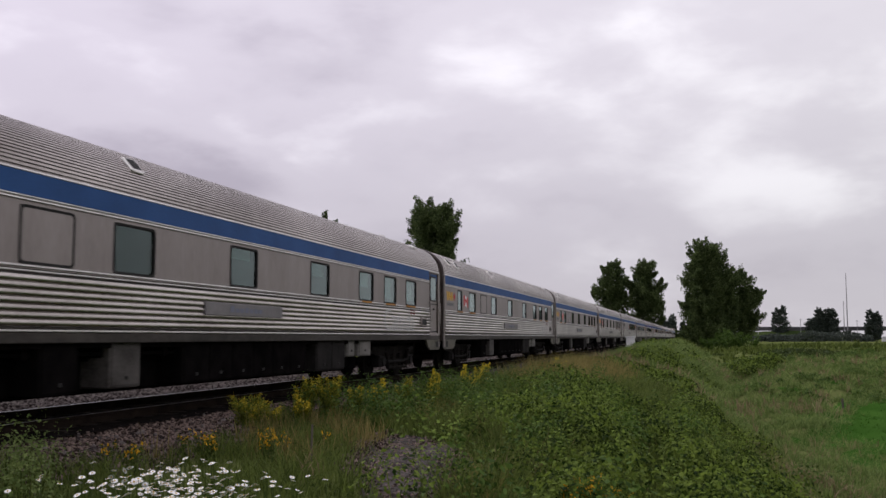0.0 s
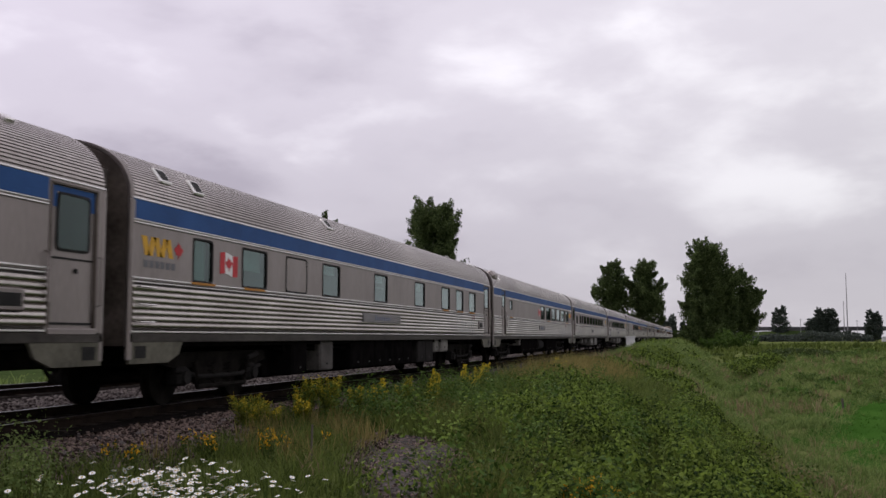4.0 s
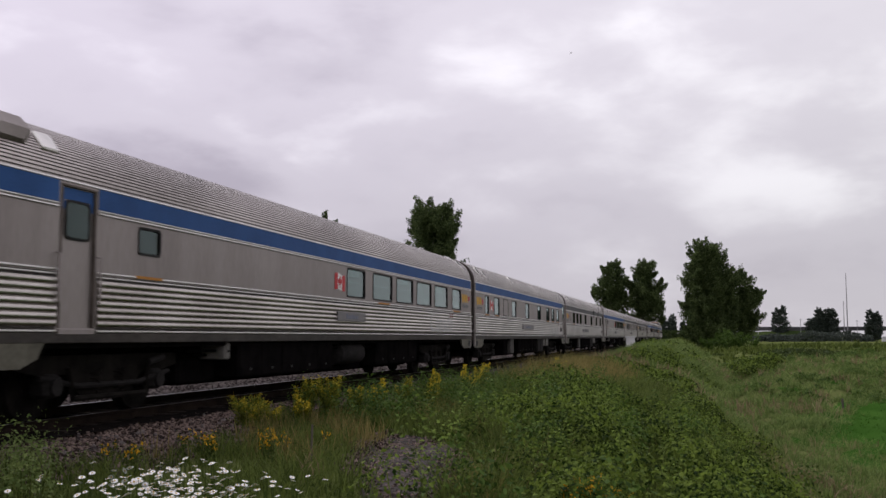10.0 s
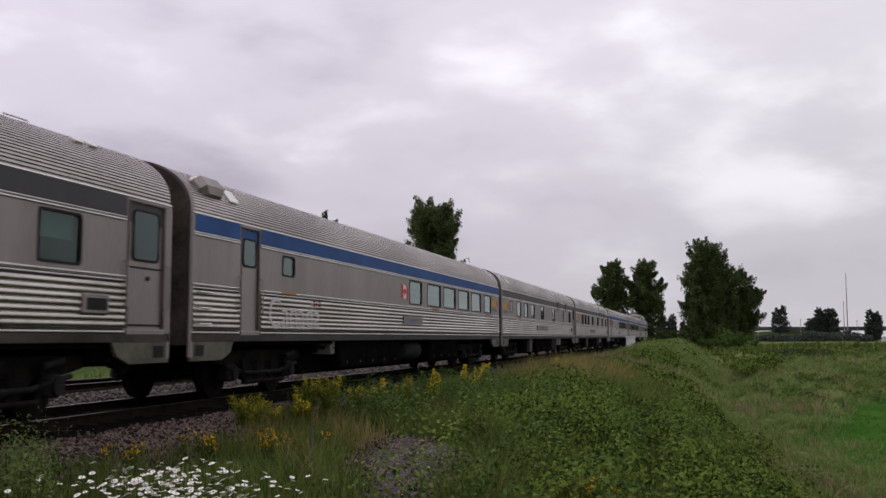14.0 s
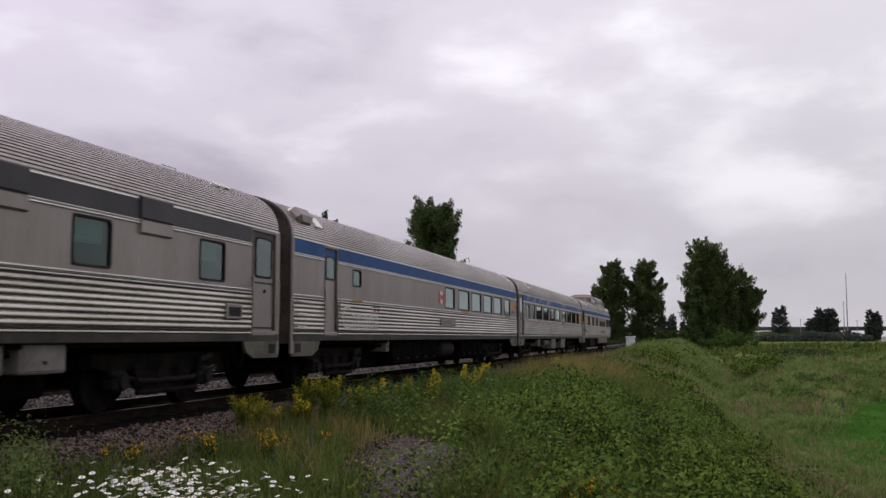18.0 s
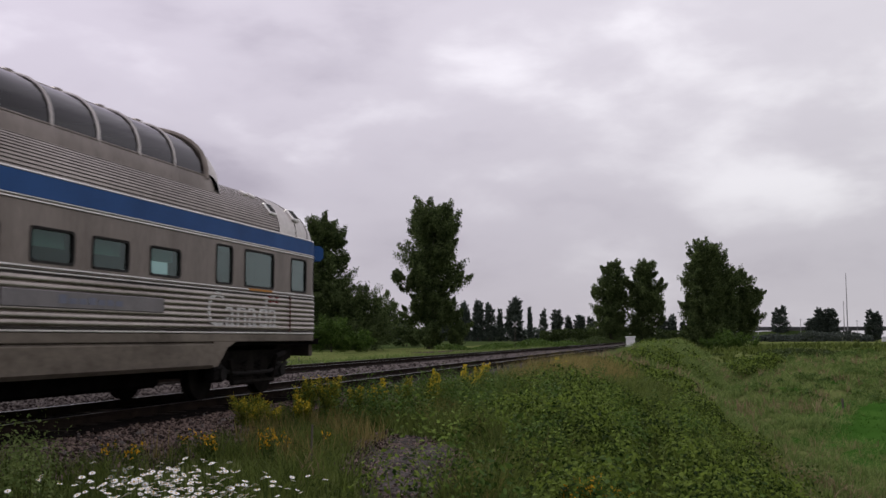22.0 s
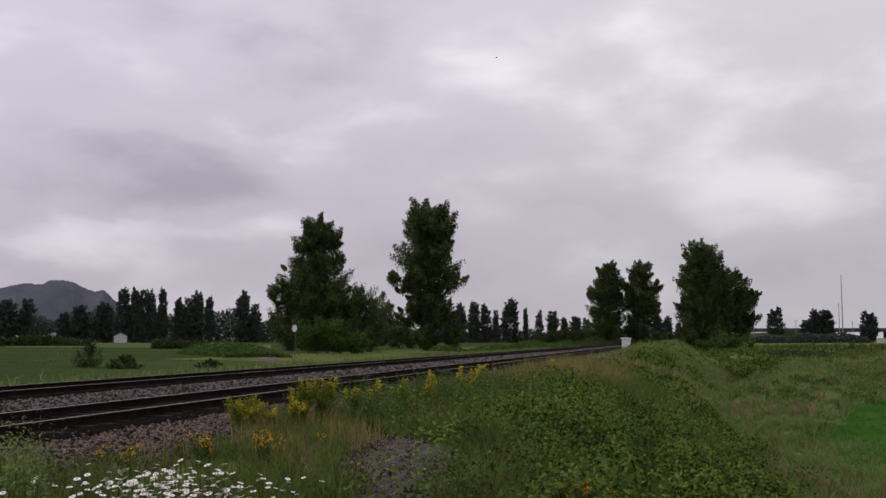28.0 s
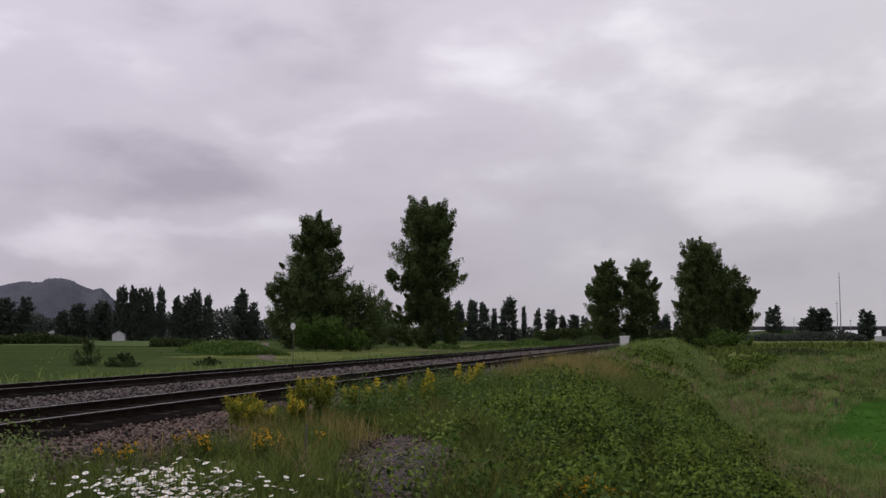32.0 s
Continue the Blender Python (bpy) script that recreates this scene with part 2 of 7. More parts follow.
SKIRT = material("grimy_steel_skirt", (0.100, 0.084, 0.068), (0.205, 0.176, 0.145), 0.55, 0.3, 1.6, 14, 0.05, 0, (1, 0.4, 1))
CAP = material("smooth_roof_steel", (0.36, 0.335, 0.318), (0.56, 0.53, 0.505), 0.38, 0.85, 1.2, 14, 0.04, 0, spec=0.5)
RAILTOP = material("polished_railhead", (0.098, 0.092, 0.091), (0.168, 0.161, 0.158), 0.34, 0.95, 2, 30, 0.02, 0, (1, 0.1, 1), spec=0.5)
TIE = material("creosoted_tie", (0.008, 0.0065, 0.006), (0.030, 0.024, 0.020), 0.95, 0, 4, 40, 0.4, 0.3, (3, 3, 3), spec=0.02)
BALLAST = material("ballast_bed", (0.024, 0.020, 0.019), (0.095, 0.085, 0.084), 0.95, 0, 9, 22, 0.9, 0, spec=0.0)
STONE = material("ballast_stone", (0.029, 0.023, 0.022), (0.158, 0.136, 0.131), 0.9, 0, 2, 30, 0.3, 0.9, spec=0.03)
REDSTONE = material("brown_ballast_stone", (0.032, 0.023, 0.020), (0.185, 0.138, 0.120), 0.95, 0, 2, 30, 0.3, 0.9, spec=0.02)
DARKBED = material("dark_ballast", (0.0045, 0.004, 0.004), (0.016, 0.0135, 0.0125), 1.0, 0, 9, 24, 0.9, 0, spec=0.0)
TURF = material("rough_turf", (0.050, 0.068, 0.020), (0.135, 0.152, 0.056), 0.95, 0, 0.30, 3.5, 0.9, 0, spec=0.0)
PASTURE = material("pasture_grass", (0.026, 0.044, 0.015), (0.062, 0.080, 0.030), 0.95, 0, 0.045, 0.9, 0.6, 0, spec=0.0)
PALEFIELD = material("pale_mown_hay", (0.055, 0.080, 0.032), (0.088, 0.112, 0.048), 0.95, 0, 0.03, 0.5, 0.3, 0, spec=0.0)
LUSH = material("lush_mown_grass", (0.024, 0.066, 0.010), (0.044, 0.100, 0.018), 0.95, 0, 0.5, 12, 0.5, 0, spec=0.0)
GRAVEL = material("gravel_heap", (0.026, 0.023, 0.022), (0.100, 0.090, 0.088), 0.95, 0, 6, 30, 0.9, 0, spec=0.0)
BROWNSOIL = material("bare_brown_soil", (0.040, 0.032, 0.027), (0.085, 0.070, 0.060), 0.95, 0, 0.8, 9, 0.4, 0, spec=0.0)
DIRT = material("farm_track_dirt", (0.075, 0.062, 0.052), (0.155, 0.135, 0.118), 0.95, 0, 0.8, 9, 0.4, 0, spec=0.0)
BARK = material("poplar_bark", (0.035, 0.030, 0.025), (0.11, 0.095, 0.08), 0.9, 0, 3, 20, 0.6, 0, (1, 1, 0.2))
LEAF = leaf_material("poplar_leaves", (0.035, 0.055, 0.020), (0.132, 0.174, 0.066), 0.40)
# Air haze is mixed into these two leaf colours: paler and bluer.
HAZEWOOD = leaf_material("hazed_wood_leaves", (0.049, 0.062, 0.055), (0.100, 0.119, 0.096), 0.25)
LEAFHAZE = leaf_material("hazed_far_leaves", (0.041, 0.055, 0.046), (0.096, 0.119, 0.093), 0.25)
SHRUB = leaf_material("shrub_leaves", (0.032, 0.062, 0.012), (0.100, 0.165, 0.034))
HEDGE = leaf_material("hedge_leaves", (0.026, 0.042, 0.014), (0.066, 0.092, 0.030))
HILL = material("hazy_wooded_hill", (0.075, 0.080, 0.100), (0.107, 0.112, 0.135), 1.0, 0, 0.012, 0.06, 0, 0, spec=0.0)
PAINTWHITE = material("white_enamel", (0.62, 0.62, 0.63), (0.80, 0.80, 0.81), 0.45, 0, 3, 30, 0.05)
SHEDWHITE = material("white_siding", (0.48, 0.48, 0.50), (0.60, 0.60, 0.62), 0.7, 0, 0.5, 3, 0.05)
SHEDROOF = material("pale_metal_roof", (0.38, 0.38, 0.40), (0.50, 0.50, 0.52), 0.6, 0.1, 0.5, 3, 0.05)
CONCRETE = material("bridge_concrete", (0.085, 0.085, 0.088), (0.156, 0.156, 0.159), 0.9, 0, 0.3, 3, 0.1)
GALV = material("galvanised_steel", (0.30, 0.30, 0.31), (0.44, 0.44, 0.45), 0.5, 0.6, 3, 30, 0.05)
WOOD = material("weathered_wood", (0.06, 0.05, 0.042), (0.15, 0.13, 0.11), 0.9, 0, 3, 30, 0.4, 0, (4, 4, 0.5))


# ---- building helpers ----
class Shape:
    """Collects vertices and faces for one mesh."""

    def __init__(self):
        self.v, self.f = [], []

    def grid(self, rings, close=False, wrap=False):
        """A skin over rows of points; close: each row is a loop; wrap: caps on the first and last row."""
        o, k = len(self.v), len(rings[0])
        for r in rings:
            self.v.extend(r)
        for i in range(len(rings) - 1):
            for j in range(k if close else k - 1):
                a, b = o + i * k + j, o + i * k + (j + 1) % k
                self.f.append((a, b, b + k, a + k))
        if wrap:
            self.f.append(tuple(range(o + k - 1, o - 1, -1)))
            e = o + (len(rings) - 1) * k
            self.f.append(tuple(range(e, e + k)))
        return self

    def box(self, x0, x1, y0, y1, z0, z1, chamfer=0.0):
        c = min(chamfer, (x1 - x0) / 3, (y1 - y0) / 3, (z1 - z0) / 3)
        if c <= 0:
            return self.grid([[(x0, y0, z), (x1, y0, z), (x1, y1, z), (x0, y1, z)] for z in (z0, z1)], True, True)
        rings = []
        for z, s in ((z0, c), (z0 + c, 0), (z1 - c, 0), (z1, c)):
            a, b, d, e = x0 + s, x1 - s, y0 + s, y1 - s
            rings.append([(a + c, d, z), (b - c, d, z), (b, d + c, z), (b, e - c, z), (b - c, e, z), (a + c, e, z), (a, e - c, z), (a, d + c, z)])
        return self.grid(rings, True, True)

    def tube(self, path, radii, k=8, caps=True):
        """A round bar along a path of points."""
        rings = []
        for i, p in enumerate(path):
            a, b = Vector(path[max(i - 1, 0)]), Vector(path[min(i + 1, len(path) - 1)])
            d = (b - a).normalized()
            s = d.cross(Vector((0, 0, 1)) if abs(d.z) < 0.9 else Vector((1, 0, 0))).normalized()
            t = s.cross(d)
            r = radii[i] if isinstance(radii, (list, tuple)) else radii
            rings.append([tuple(Vector(p) + (s * math.cos(q) + t * math.sin(q)) * r) for q in (math.tau * j / k for j in range(k))])
        return self.grid(rings, True, caps)

    def disc(self, c, axis, r0, w, k=16):
        """A round slab about the point c along x (0), y (1) or z (2)."""
        d = Vector((0, 0, 0))
        d[axis] = w / 2
        return self.tube([tuple(Vector(c) - d), tuple(Vector(c) + d)], r0, k)

    def prism(self, pts, fn, a, b):
        """A flat outline of (p, q) points drawn out from a to b; fn(p, q, s) gives the place."""
        return self.grid([[fn(p, q, s) for p, q in pts] for s in (a, b)], True, True)


def part(name, shape, mat, parent=None, label="", smooth=False, at=None):
    """One mesh object, of a thing, of a part, or (without parent) a thing itself."""
    me = bpy.data.meshes.new(name)
    me.from_pydata([tuple(p) for p in shape.v], [], shape.f)
    me.materials.append(mat)
    bm = bmesh.new()
    bm.from_mesh(me)
    bmesh.ops.recalc_face_normals(bm, faces=bm.faces)
    bm.to_mesh(me)
    bm.free()
    if smooth:
        me.shade_smooth()
        me.set_sharp_from_angle(angle=radians(40))
    ob = new(name, me)
    if parent:
        ob.parent = parent
    if at is not None:
        ob.matrix_basis = at
    if label:
        tagged(ob, label)
    return ob


def again(ob, at, parent=None):
    """One more piece on the same mesh."""
    o = ob.copy()
    scene.collection.objects.link(o)
    o.matrix_basis = at
    if parent:
        o.parent = parent
    return o


def fast_mesh(name, verts, faces, mat):
    """A big mesh from arrays: verts n x 3, faces m x 4 or m x 3."""
    me = bpy.data.meshes.new(name)
    verts, faces = np.asarray(verts, np.float32), np.asarray(faces, np.int32)
    k = faces.shape[1]
    me.vertices.add(len(verts))
    me.vertices.foreach_set("co", verts.ravel())
    me.loops.add(faces.size)
    me.loops.foreach_set("vertex_index", faces.ravel())
    me.polygons.add(len(faces))
    me.polygons.foreach_set("loop_start", np.arange(0, faces.size, k, dtype=np.int32))
    me.polygons.foreach_set("loop_total", np.full(len(faces), k, np.int32))
    me.update(calc_edges=True)
    me.materials.append(mat)
    return me


def words(name, text, size, mat, parent, m, label="", extrude=0.002):
    """Lettering as a mesh; m places it: x along the line, y up."""
    cu = bpy.data.curves.new(name, "FONT")
    cu.body, cu.size, cu.extrude, cu.resolution_u = text, size, extrude, 2
    tmp = bpy.data.objects.new(name, cu)
    scene.collection.objects.link(tmp)
    me = bpy.data.meshes.new_from_object(tmp.evaluated_get(bpy.context.evaluated_depsgraph_get()))
    bpy.data.objects.remove(tmp)
    me.materials.clear()
    me.materials.append(mat)
    ob = new(name, me)
    ob.parent, ob.matrix_basis = parent, m
    if label:
        tagged(ob, label)
    return ob


# ---- ground and tracks ----
NEAR, FAR = -9.455, -15.25     # centre lines of the two tracks; the railheads are at height 0
GAUGE = 1.505


def smooth(a, b, x):
    t = np.clip((np.asarray(x, float) - a) / (b - a), 0, 1)
    return t * t * (3 - 2 * t)


def noise_lumps(x, y):
    """Uneven hummocks from a few crossed waves."""
    return (np.sin(0.93 * x + 1.7 * np.sin(0.31 * y)) * np.sin(0.57 * y + 1.1 * np.sin(0.71 * x)) + 0.6 * np.sin(1.9 * x - 0.8 * y) * np.sin(1.3 * y + 0.9 * x) + 0.35 * np.sin(3.3 * x + 1.2 * y) * np.sin(2.7 * y - x))


def ground_height(x, y):
    """The lie of the land: track bed, bench, slope down to the meadow, and gentle lumps."""
    x, y = np.asarray(x, float), np.asarray(y, float)
    z = np.full(np.broadcast(x, y).shape, -0.34)
    z = z + 0.12 * smooth(-6.4, -7.6, x)                               # shoulder of the ballast
    z = z - 0.80 * smooth(-18.2, -21.5, x) + 0.25 * smooth(-30, -60, x)
    brow = -4.3 + 0.9 * np.sin(y * 0.11)
    z = z - 1.65 * smooth(brow, brow + 7.5, x)
    z = z + 0.55 * smooth(9, 18, x) * smooth(25, 60, y) + 0.45 * smooth(60, 160, y) * smooth(2, 8, x)
    z = z + 0.85 * np.exp(-((x + 2.4) / 2.3) ** 2) * smooth(42, 78, y) * smooth(290, 170, y)       # grassy bank beside the cabinet
    z = z + 0.75 * smooth(2.2, 6.5, x) * smooth(50, 64, y) * smooth(240, 120, y)                    # hummocky meadow beyond the swale
    z = z - 0.30 * np.exp(-((x - 1.5) / 1.2) ** 2) * smooth(24, 40, y) * smooth(110, 70, y)         # the swale
    z = z + 0.20 * noise_lumps(x, y) * smooth(-3.0, 0.5, x) * smooth(14, 30, y) * (1 - 0.9 * smooth(1.08, 0.98, np.hypot((x - 25.6) / 21.4, (y - 33) / 27)))
    lump = 0.20 * np.sin(x * 0.55 + 0.7 * np.sin(y * 0.21)) * np.sin(y * 0.33 + 1.0) + 0.10 * np.sin(x * 1.3 + 2) * np.sin(y * 0.9)
    z = z + lump * smooth(-3.5, 0.5, x) * (0.4 + 0.6 * smooth(5, 18, y))
    z = z + 0.05 * np.sin(x * 2.3 + y) * np.sin(y * 1.7 - x) * smooth(-7.4, -6, x)
    near = smooth(9.0, 2.5, np.hypot(x, y))
    return z * (1 - near) + near * -0.42


def axis(fine0, fine1, step, far0, far1, grow=1.17):
    a, s = list(np.arange(fine0, fine1 + step / 2, step)), step
    while a[-1] < far1:
        s *= grow
        a.append(a[-1] + s)
    s = step
    while a[0] > far0:
        s *= grow
        a.insert(0, a[0] - s)
    return np.array(a)


gx, gy = axis(-24, 22, 0.28, -2600, 2600), axis(-3, 46, 0.30, -900, 4200)
GX, GY = np.meshgrid(gx, gy)
GZ = ground_height(GX, GY)
nx, ny = len(gx), len(gy)
idx = np.arange(nx * ny).reshape(ny, nx)
quads = np.stack([idx[:-1, :-1], idx[:-1, 1:], idx[1:, 1:], idx[1:, :-1]], -1).reshape(-1, 4)
me = fast_mesh("ground", np.stack([GX, GY, GZ], -1).reshape(-1, 3), quads, TURF)
me.shade_smooth()
ground = tagged(new("ground", me), "rough grassy trackside ground with weeds", "ground", kind="structure")


def sheet(name, x0, x1, y0, y1, step, lift, mat, label, cat, edge=0.0, seed=1, slant=0.0):
    """A patch of another soil that lies on the ground, with an uneven rim."""
    xs, ys = np.arange(x0, x1 + step, step), np.arange(y0, y1 + step, step)
    X, Y = np.meshgrid(xs, ys)
    cx, cy, rx, ry = (x0 + x1) / 2, (y0 + y1) / 2, (x1 - x0) / 2, (y1 - y0) / 2
    rad = np.hypot((X - cx + slant * (Y - cy)) / (rx - abs(slant) * ry * 0.55), (Y - cy) / ry) + edge * np.sin(X * 3 + seed) * np.sin(Y * 2.1 + seed)
    Z = ground_height(X, Y) + lift * smooth(1.0, 0.9 if lift < 0.0701 and x1 > 20 else 0.6, rad) - 0.10 * smooth(0.94, 1.1, rad) + 0.012
    i = np.arange(X.size).reshape(X.shape)
    q = np.stack([i[:-1, :-1], i[:-1, 1:], i[1:, 1:], i[1:, :-1]], -1).reshape(-1, 4)
    m = fast_mesh(name, np.stack([X, Y, Z], -1).reshape(-1, 3), q, mat)
    m.shade_smooth()
    return tagged(new(name, m), label, cat, kind="structure")


# pasture beyond the line, crop field beside the slope, farm track and gravel patch
pas = Shape()
rows_p = [[(x, y, float(ground_height(x, y)) + 0.03) for x in (-700, -400, -200, -120, -80, -60, -48, -38, -30, -26)] for y in (-200, -60, 0, 20, 40, 60, 85)]
pas.grid(rows_p)
rows_p = [[(x, y, float(ground_height(x, y)) + 0.03) for x in (-900, -600, -400, -250, -160, -110, -85, -62, -50)] for y in (85, 120, 180, 300, 480, 800)]
pas.grid(rows_p)
tagged(part("pasture", pas, PASTURE), "pale green cut pasture beyond the tracks", "field", kind="structure")
sheet("crop_field", 2.8, 48.4, 4, 62, 0.25, 0.07, LUSH, "bright lush green field beside the slope", "field", 0.03, 2)
pale = Shape()
pale.grid([[(f * y, y, float(ground_height(f * y, y)) + 0.10) for f in (-0.78, -0.72, -0.64, -0.56, -0.50)] for y in (172, 200, 240, 300, 370)])
tagged(part("hay_field", pale, PALEFIELD), "pale mown strip across the pasture", "field", kind="structure")
sheet("bare_soil", -4.3, -2.3, 34, 46, 0.2, 0.04, BROWNSOIL, "bare brown soil on the brow of the bank", "soil", 0.2, 6)
sheet("gravel_patch", -4.55, -2.15, 8.6, 14.2, 0.10, 0.05, GRAVEL, "bare grey gravel patch among weeds", "gravel", 0.22, 4, 0.31)

# ballast bed with its profile, under both tracks
bal = Shape()
prof = [(-18.6, -0.60), (-17.9, -0.34), (-17.2, -0.19), (-16.7, -0.165), (-13.8, -0.165), (-13.3, -0.17), (-12.4, -0.15), (-11.2, -0.165),
        (-10.85, -0.165), (-8.05, -0.165), (-7.7, -0.19), (-7.1, -0.225), (-6.4, -0.285), (-5.5, -0.37)]
ys = list(axis(-6, 50, 0.8, -330, 900, 1.25))
bal.grid([[(x + 0.10 * math.sin(y * 1.7 + i * 2.1) * (i < 2 or i > 11), y, z + 0.018 * math.sin(y * 2.3 + i * 1.9)) for i, (x, z) in enumerate(prof)] for y in ys])
ballast = tagged(part("ballast", bal, BALLAST, smooth=True), "grey crushed-stone ballast bed under two tracks", "ballast", kind="structure")


def rail_shape(x):
    pr = [(-0.076, -0.18), (0.076, -0.18), (0.076, -0.168), (0.012, -0.145), (0.010, -0.045), (0.036, -0.034), (0.036, -0.002), (-0.036, -0.002),
          (-0.036, -0.034), (-0.010, -0.045), (-0.012, -0.145), (-0.076, -0.168)]
    s = Shape()
    s.grid([[(x + p, y, z) for p, z in pr] for y in (-330, 0, 60, 900)], True, True)
    return s


def track(cx, label):
    base = new("railway_track")
    base.location = (cx, 0, 0)
    tagged(base, label, "railway track", "railway tracks", "structure")
    for side in (-GAUGE / 2, GAUGE / 2):
        r = part("rail", rail_shape(side), RAIL, base, "rusty steel rail")
        head = Shape()
        head.grid([[(side + p, y, z) for p, z in ((-0.030, -0.001), (-0.020, 0.001), (0.020, 0.001), (0.030, -0.001))] for y in (-330, 0, 60, 900)])
        part("railhead", head, RAILTOP, r, "polished running surface")
    # Near-black stone strips between the rails and just outside them.
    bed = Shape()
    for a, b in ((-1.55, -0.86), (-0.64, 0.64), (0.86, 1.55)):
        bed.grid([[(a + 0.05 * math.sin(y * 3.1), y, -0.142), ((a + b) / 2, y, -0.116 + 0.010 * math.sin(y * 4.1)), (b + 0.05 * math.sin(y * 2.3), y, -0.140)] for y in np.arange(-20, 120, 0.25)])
    part("oily_bed", bed, DARKBED, base, "dark stone between and beside the rails", True)
    ties = Shape()
    ties.box(-1.3, 1.3, -0.115, 0.115, -0.26, -0.125, 0.012)
    first, plate, spike = None, None, None
    rng = random.Random(int(-cx * 10))
    rest = Shape()
    for i in range(-60, 420):
        y = i * 0.51
        sway = rng.uniform(-0.05, 0.05)
        if -8 <= i < 170:
            m = Matrix.Translation((sway, y, rng.uniform(-0.012, 0.004))) @ Matrix.Rotation(rng.uniform(-0.02, 0.02), 4, "Z")
            if first is None:
                first = part("tie", ties, TIE, base, at=m)
            else:
                again(first, m)
        else:
            rest.box(sway - 1.3, sway + 1.3, y - 0.115, y + 0.115, -0.26, -0.13)
    tagged(part("far_ties", rest, TIE, base), "distant creosoted ties", kind="stuff")
    return base


track(NEAR, "railway track with rusty rails and dark ties")
track(FAR, "second railway track with rusty rails and dark ties")


# ---- the train ----
CAR = 26.555
TAIL_SET = 0.45    # the last car's frame of reference sits this far back
HALF = 1.525
SILL, BELT, TOPTRIM, EAVE, CROWN = 1.19, 1.99, 2.83, 3.17, 4.11


def straight(u, z, o=0.0):
    return (HALF + o, u, z)


def tail_side(u, z, o=0.0):
    """The side of the last car, which turns round the tail; u runs along the wall."""
    y0, r = 23.60, 1.35
    if u <= y0:
        return (HALF + o, u, z)
    a = (u - y0) / r
    if a <= math.pi / 2 * 0.93:
        return (HALF - r + (r + o) * math.cos(a), y0 + (r + o) * math.sin(a), z)
    e = math.pi / 2 * 0.93
    w = (u - y0) - e * r
    px, py = HALF - r + (r + o) * math.cos(e), y0 + (r + o) * math.sin(e)
    return (px - w * math.sin(e), py + w * math.cos(e), z)


TAIL_END = 23.60 + 1.35 * math.pi / 2 * 0.93 + 0.28


def steps(u0, u1, bend):
    """Stations along the wall from u0 to u1; close together where it bends."""
    if u1 <= bend or bend > 90:
        return [u0, u1]
    a = [u0] if u0 >= bend else [u0, bend]
    n = max(1, round((u1 - max(u0, bend)) / 0.14))
    return a + [max(u0, bend) + (u1 - max(u0, bend)) * i / n for i in range(1, n + 1)]


def slab(sh, M, bend, u0, u1, z0, z1, o0, o1, round_z=0.0):
    """A strip on the wall from offset o0 (its back) to o1 (its face)."""
    c = min(round_z, (z1 - z0) / 2.2)
    pr = [(z0, o0), (z0, o1 - c), (z0 + c, o1), (z1 - c, o1), (z1, o1 - c), (z1, o0)] if c else [(z0, o0), (z0, o1), (z1, o1), (z1, o0)]
    sh.grid([[M(u, z, o) for z, o in pr] for u in steps(u0, u1, bend)], True, True)
    return sh


def flute(M, bend, u0, u1, z, r):
    """A half-round rib along the wall."""
    pr = [(z + r * math.sin(q), r * 0.62 * math.cos(q)) for q in (math.pi * (i / 8 - 0.5) for i in range(9))]
    sh = Shape()
    sh.grid([[M(u, zz, o) for zz, o in pr] for u in steps(u0, u1, bend)], True, True)
    return sh


def wall_with_openings(M, bend, u0, u1, z0, z1, holes, thick=0.05):
    """A wall with oblong openings right through it."""
    us = sorted({u0, u1, *[h for a, b, _, _ in holes for h in (a, b)]})
    fine = []
    for a, b in zip(us, us[1:]):
        fine += steps(a, b, bend)[:-1]
    us = fine + [u1]
    zs = sorted({z0, z1, *[h for _, _, a, b in holes for h in (a, b)]})
    sh = Shape()
    ix = {}

    def vert(i, j, k):
        if (i, j, k) not in ix:
            ix[i, j, k] = len(sh.v)
            sh.v.append(M(us[i], zs[j], -thick * k))
        return ix[i, j, k]

    def solid(i, j):
        if not (0 <= i < len(us) - 1 and 0 <= j < len(zs) - 1):
            return False
        u, z = (us[i] + us[i + 1]) / 2, (zs[j] + zs[j + 1]) / 2
        return not any(a < u < b and c < z < d for a, b, c, d in holes)

    for i in range(len(us) - 1):
        for j in range(len(zs) - 1):
            if not solid(i, j):
                continue
            for k in (0, 1):
                sh.f.append((vert(i, j, k), vert(i + 1, j, k), vert(i + 1, j + 1, k), vert(i, j + 1, k)))
            for (di, dj), (a, b) in (((-1, 0), ((i, j), (i, j + 1))), ((1, 0), ((i + 1, j), (i + 1, j + 1))), ((0, -1), ((i, j), (i + 1, j))), ((0, 1), ((i, j + 1), (i + 1, j + 1)))):
                if not solid(i + di, j + dj):
                    sh.f.append((vert(*a, 0), vert(*b, 0), vert(*b, 1), vert(*a, 1)))
    return sh


def rounded(u0, u1, z0, z1, r, k=4):
    pts = []
    for cu, cz, q in ((u1 - r, z1 - r, 0), (u0 + r, z1 - r, 90), (u0 + r, z0 + r, 180), (u1 - r, z0 + r, 270)):
        pts += [(cu + r * math.cos(radians(q + 90 * i / k)), cz + r * math.sin(radians(q + 90 * i / k))) for i in range(k + 1)]
    return pts


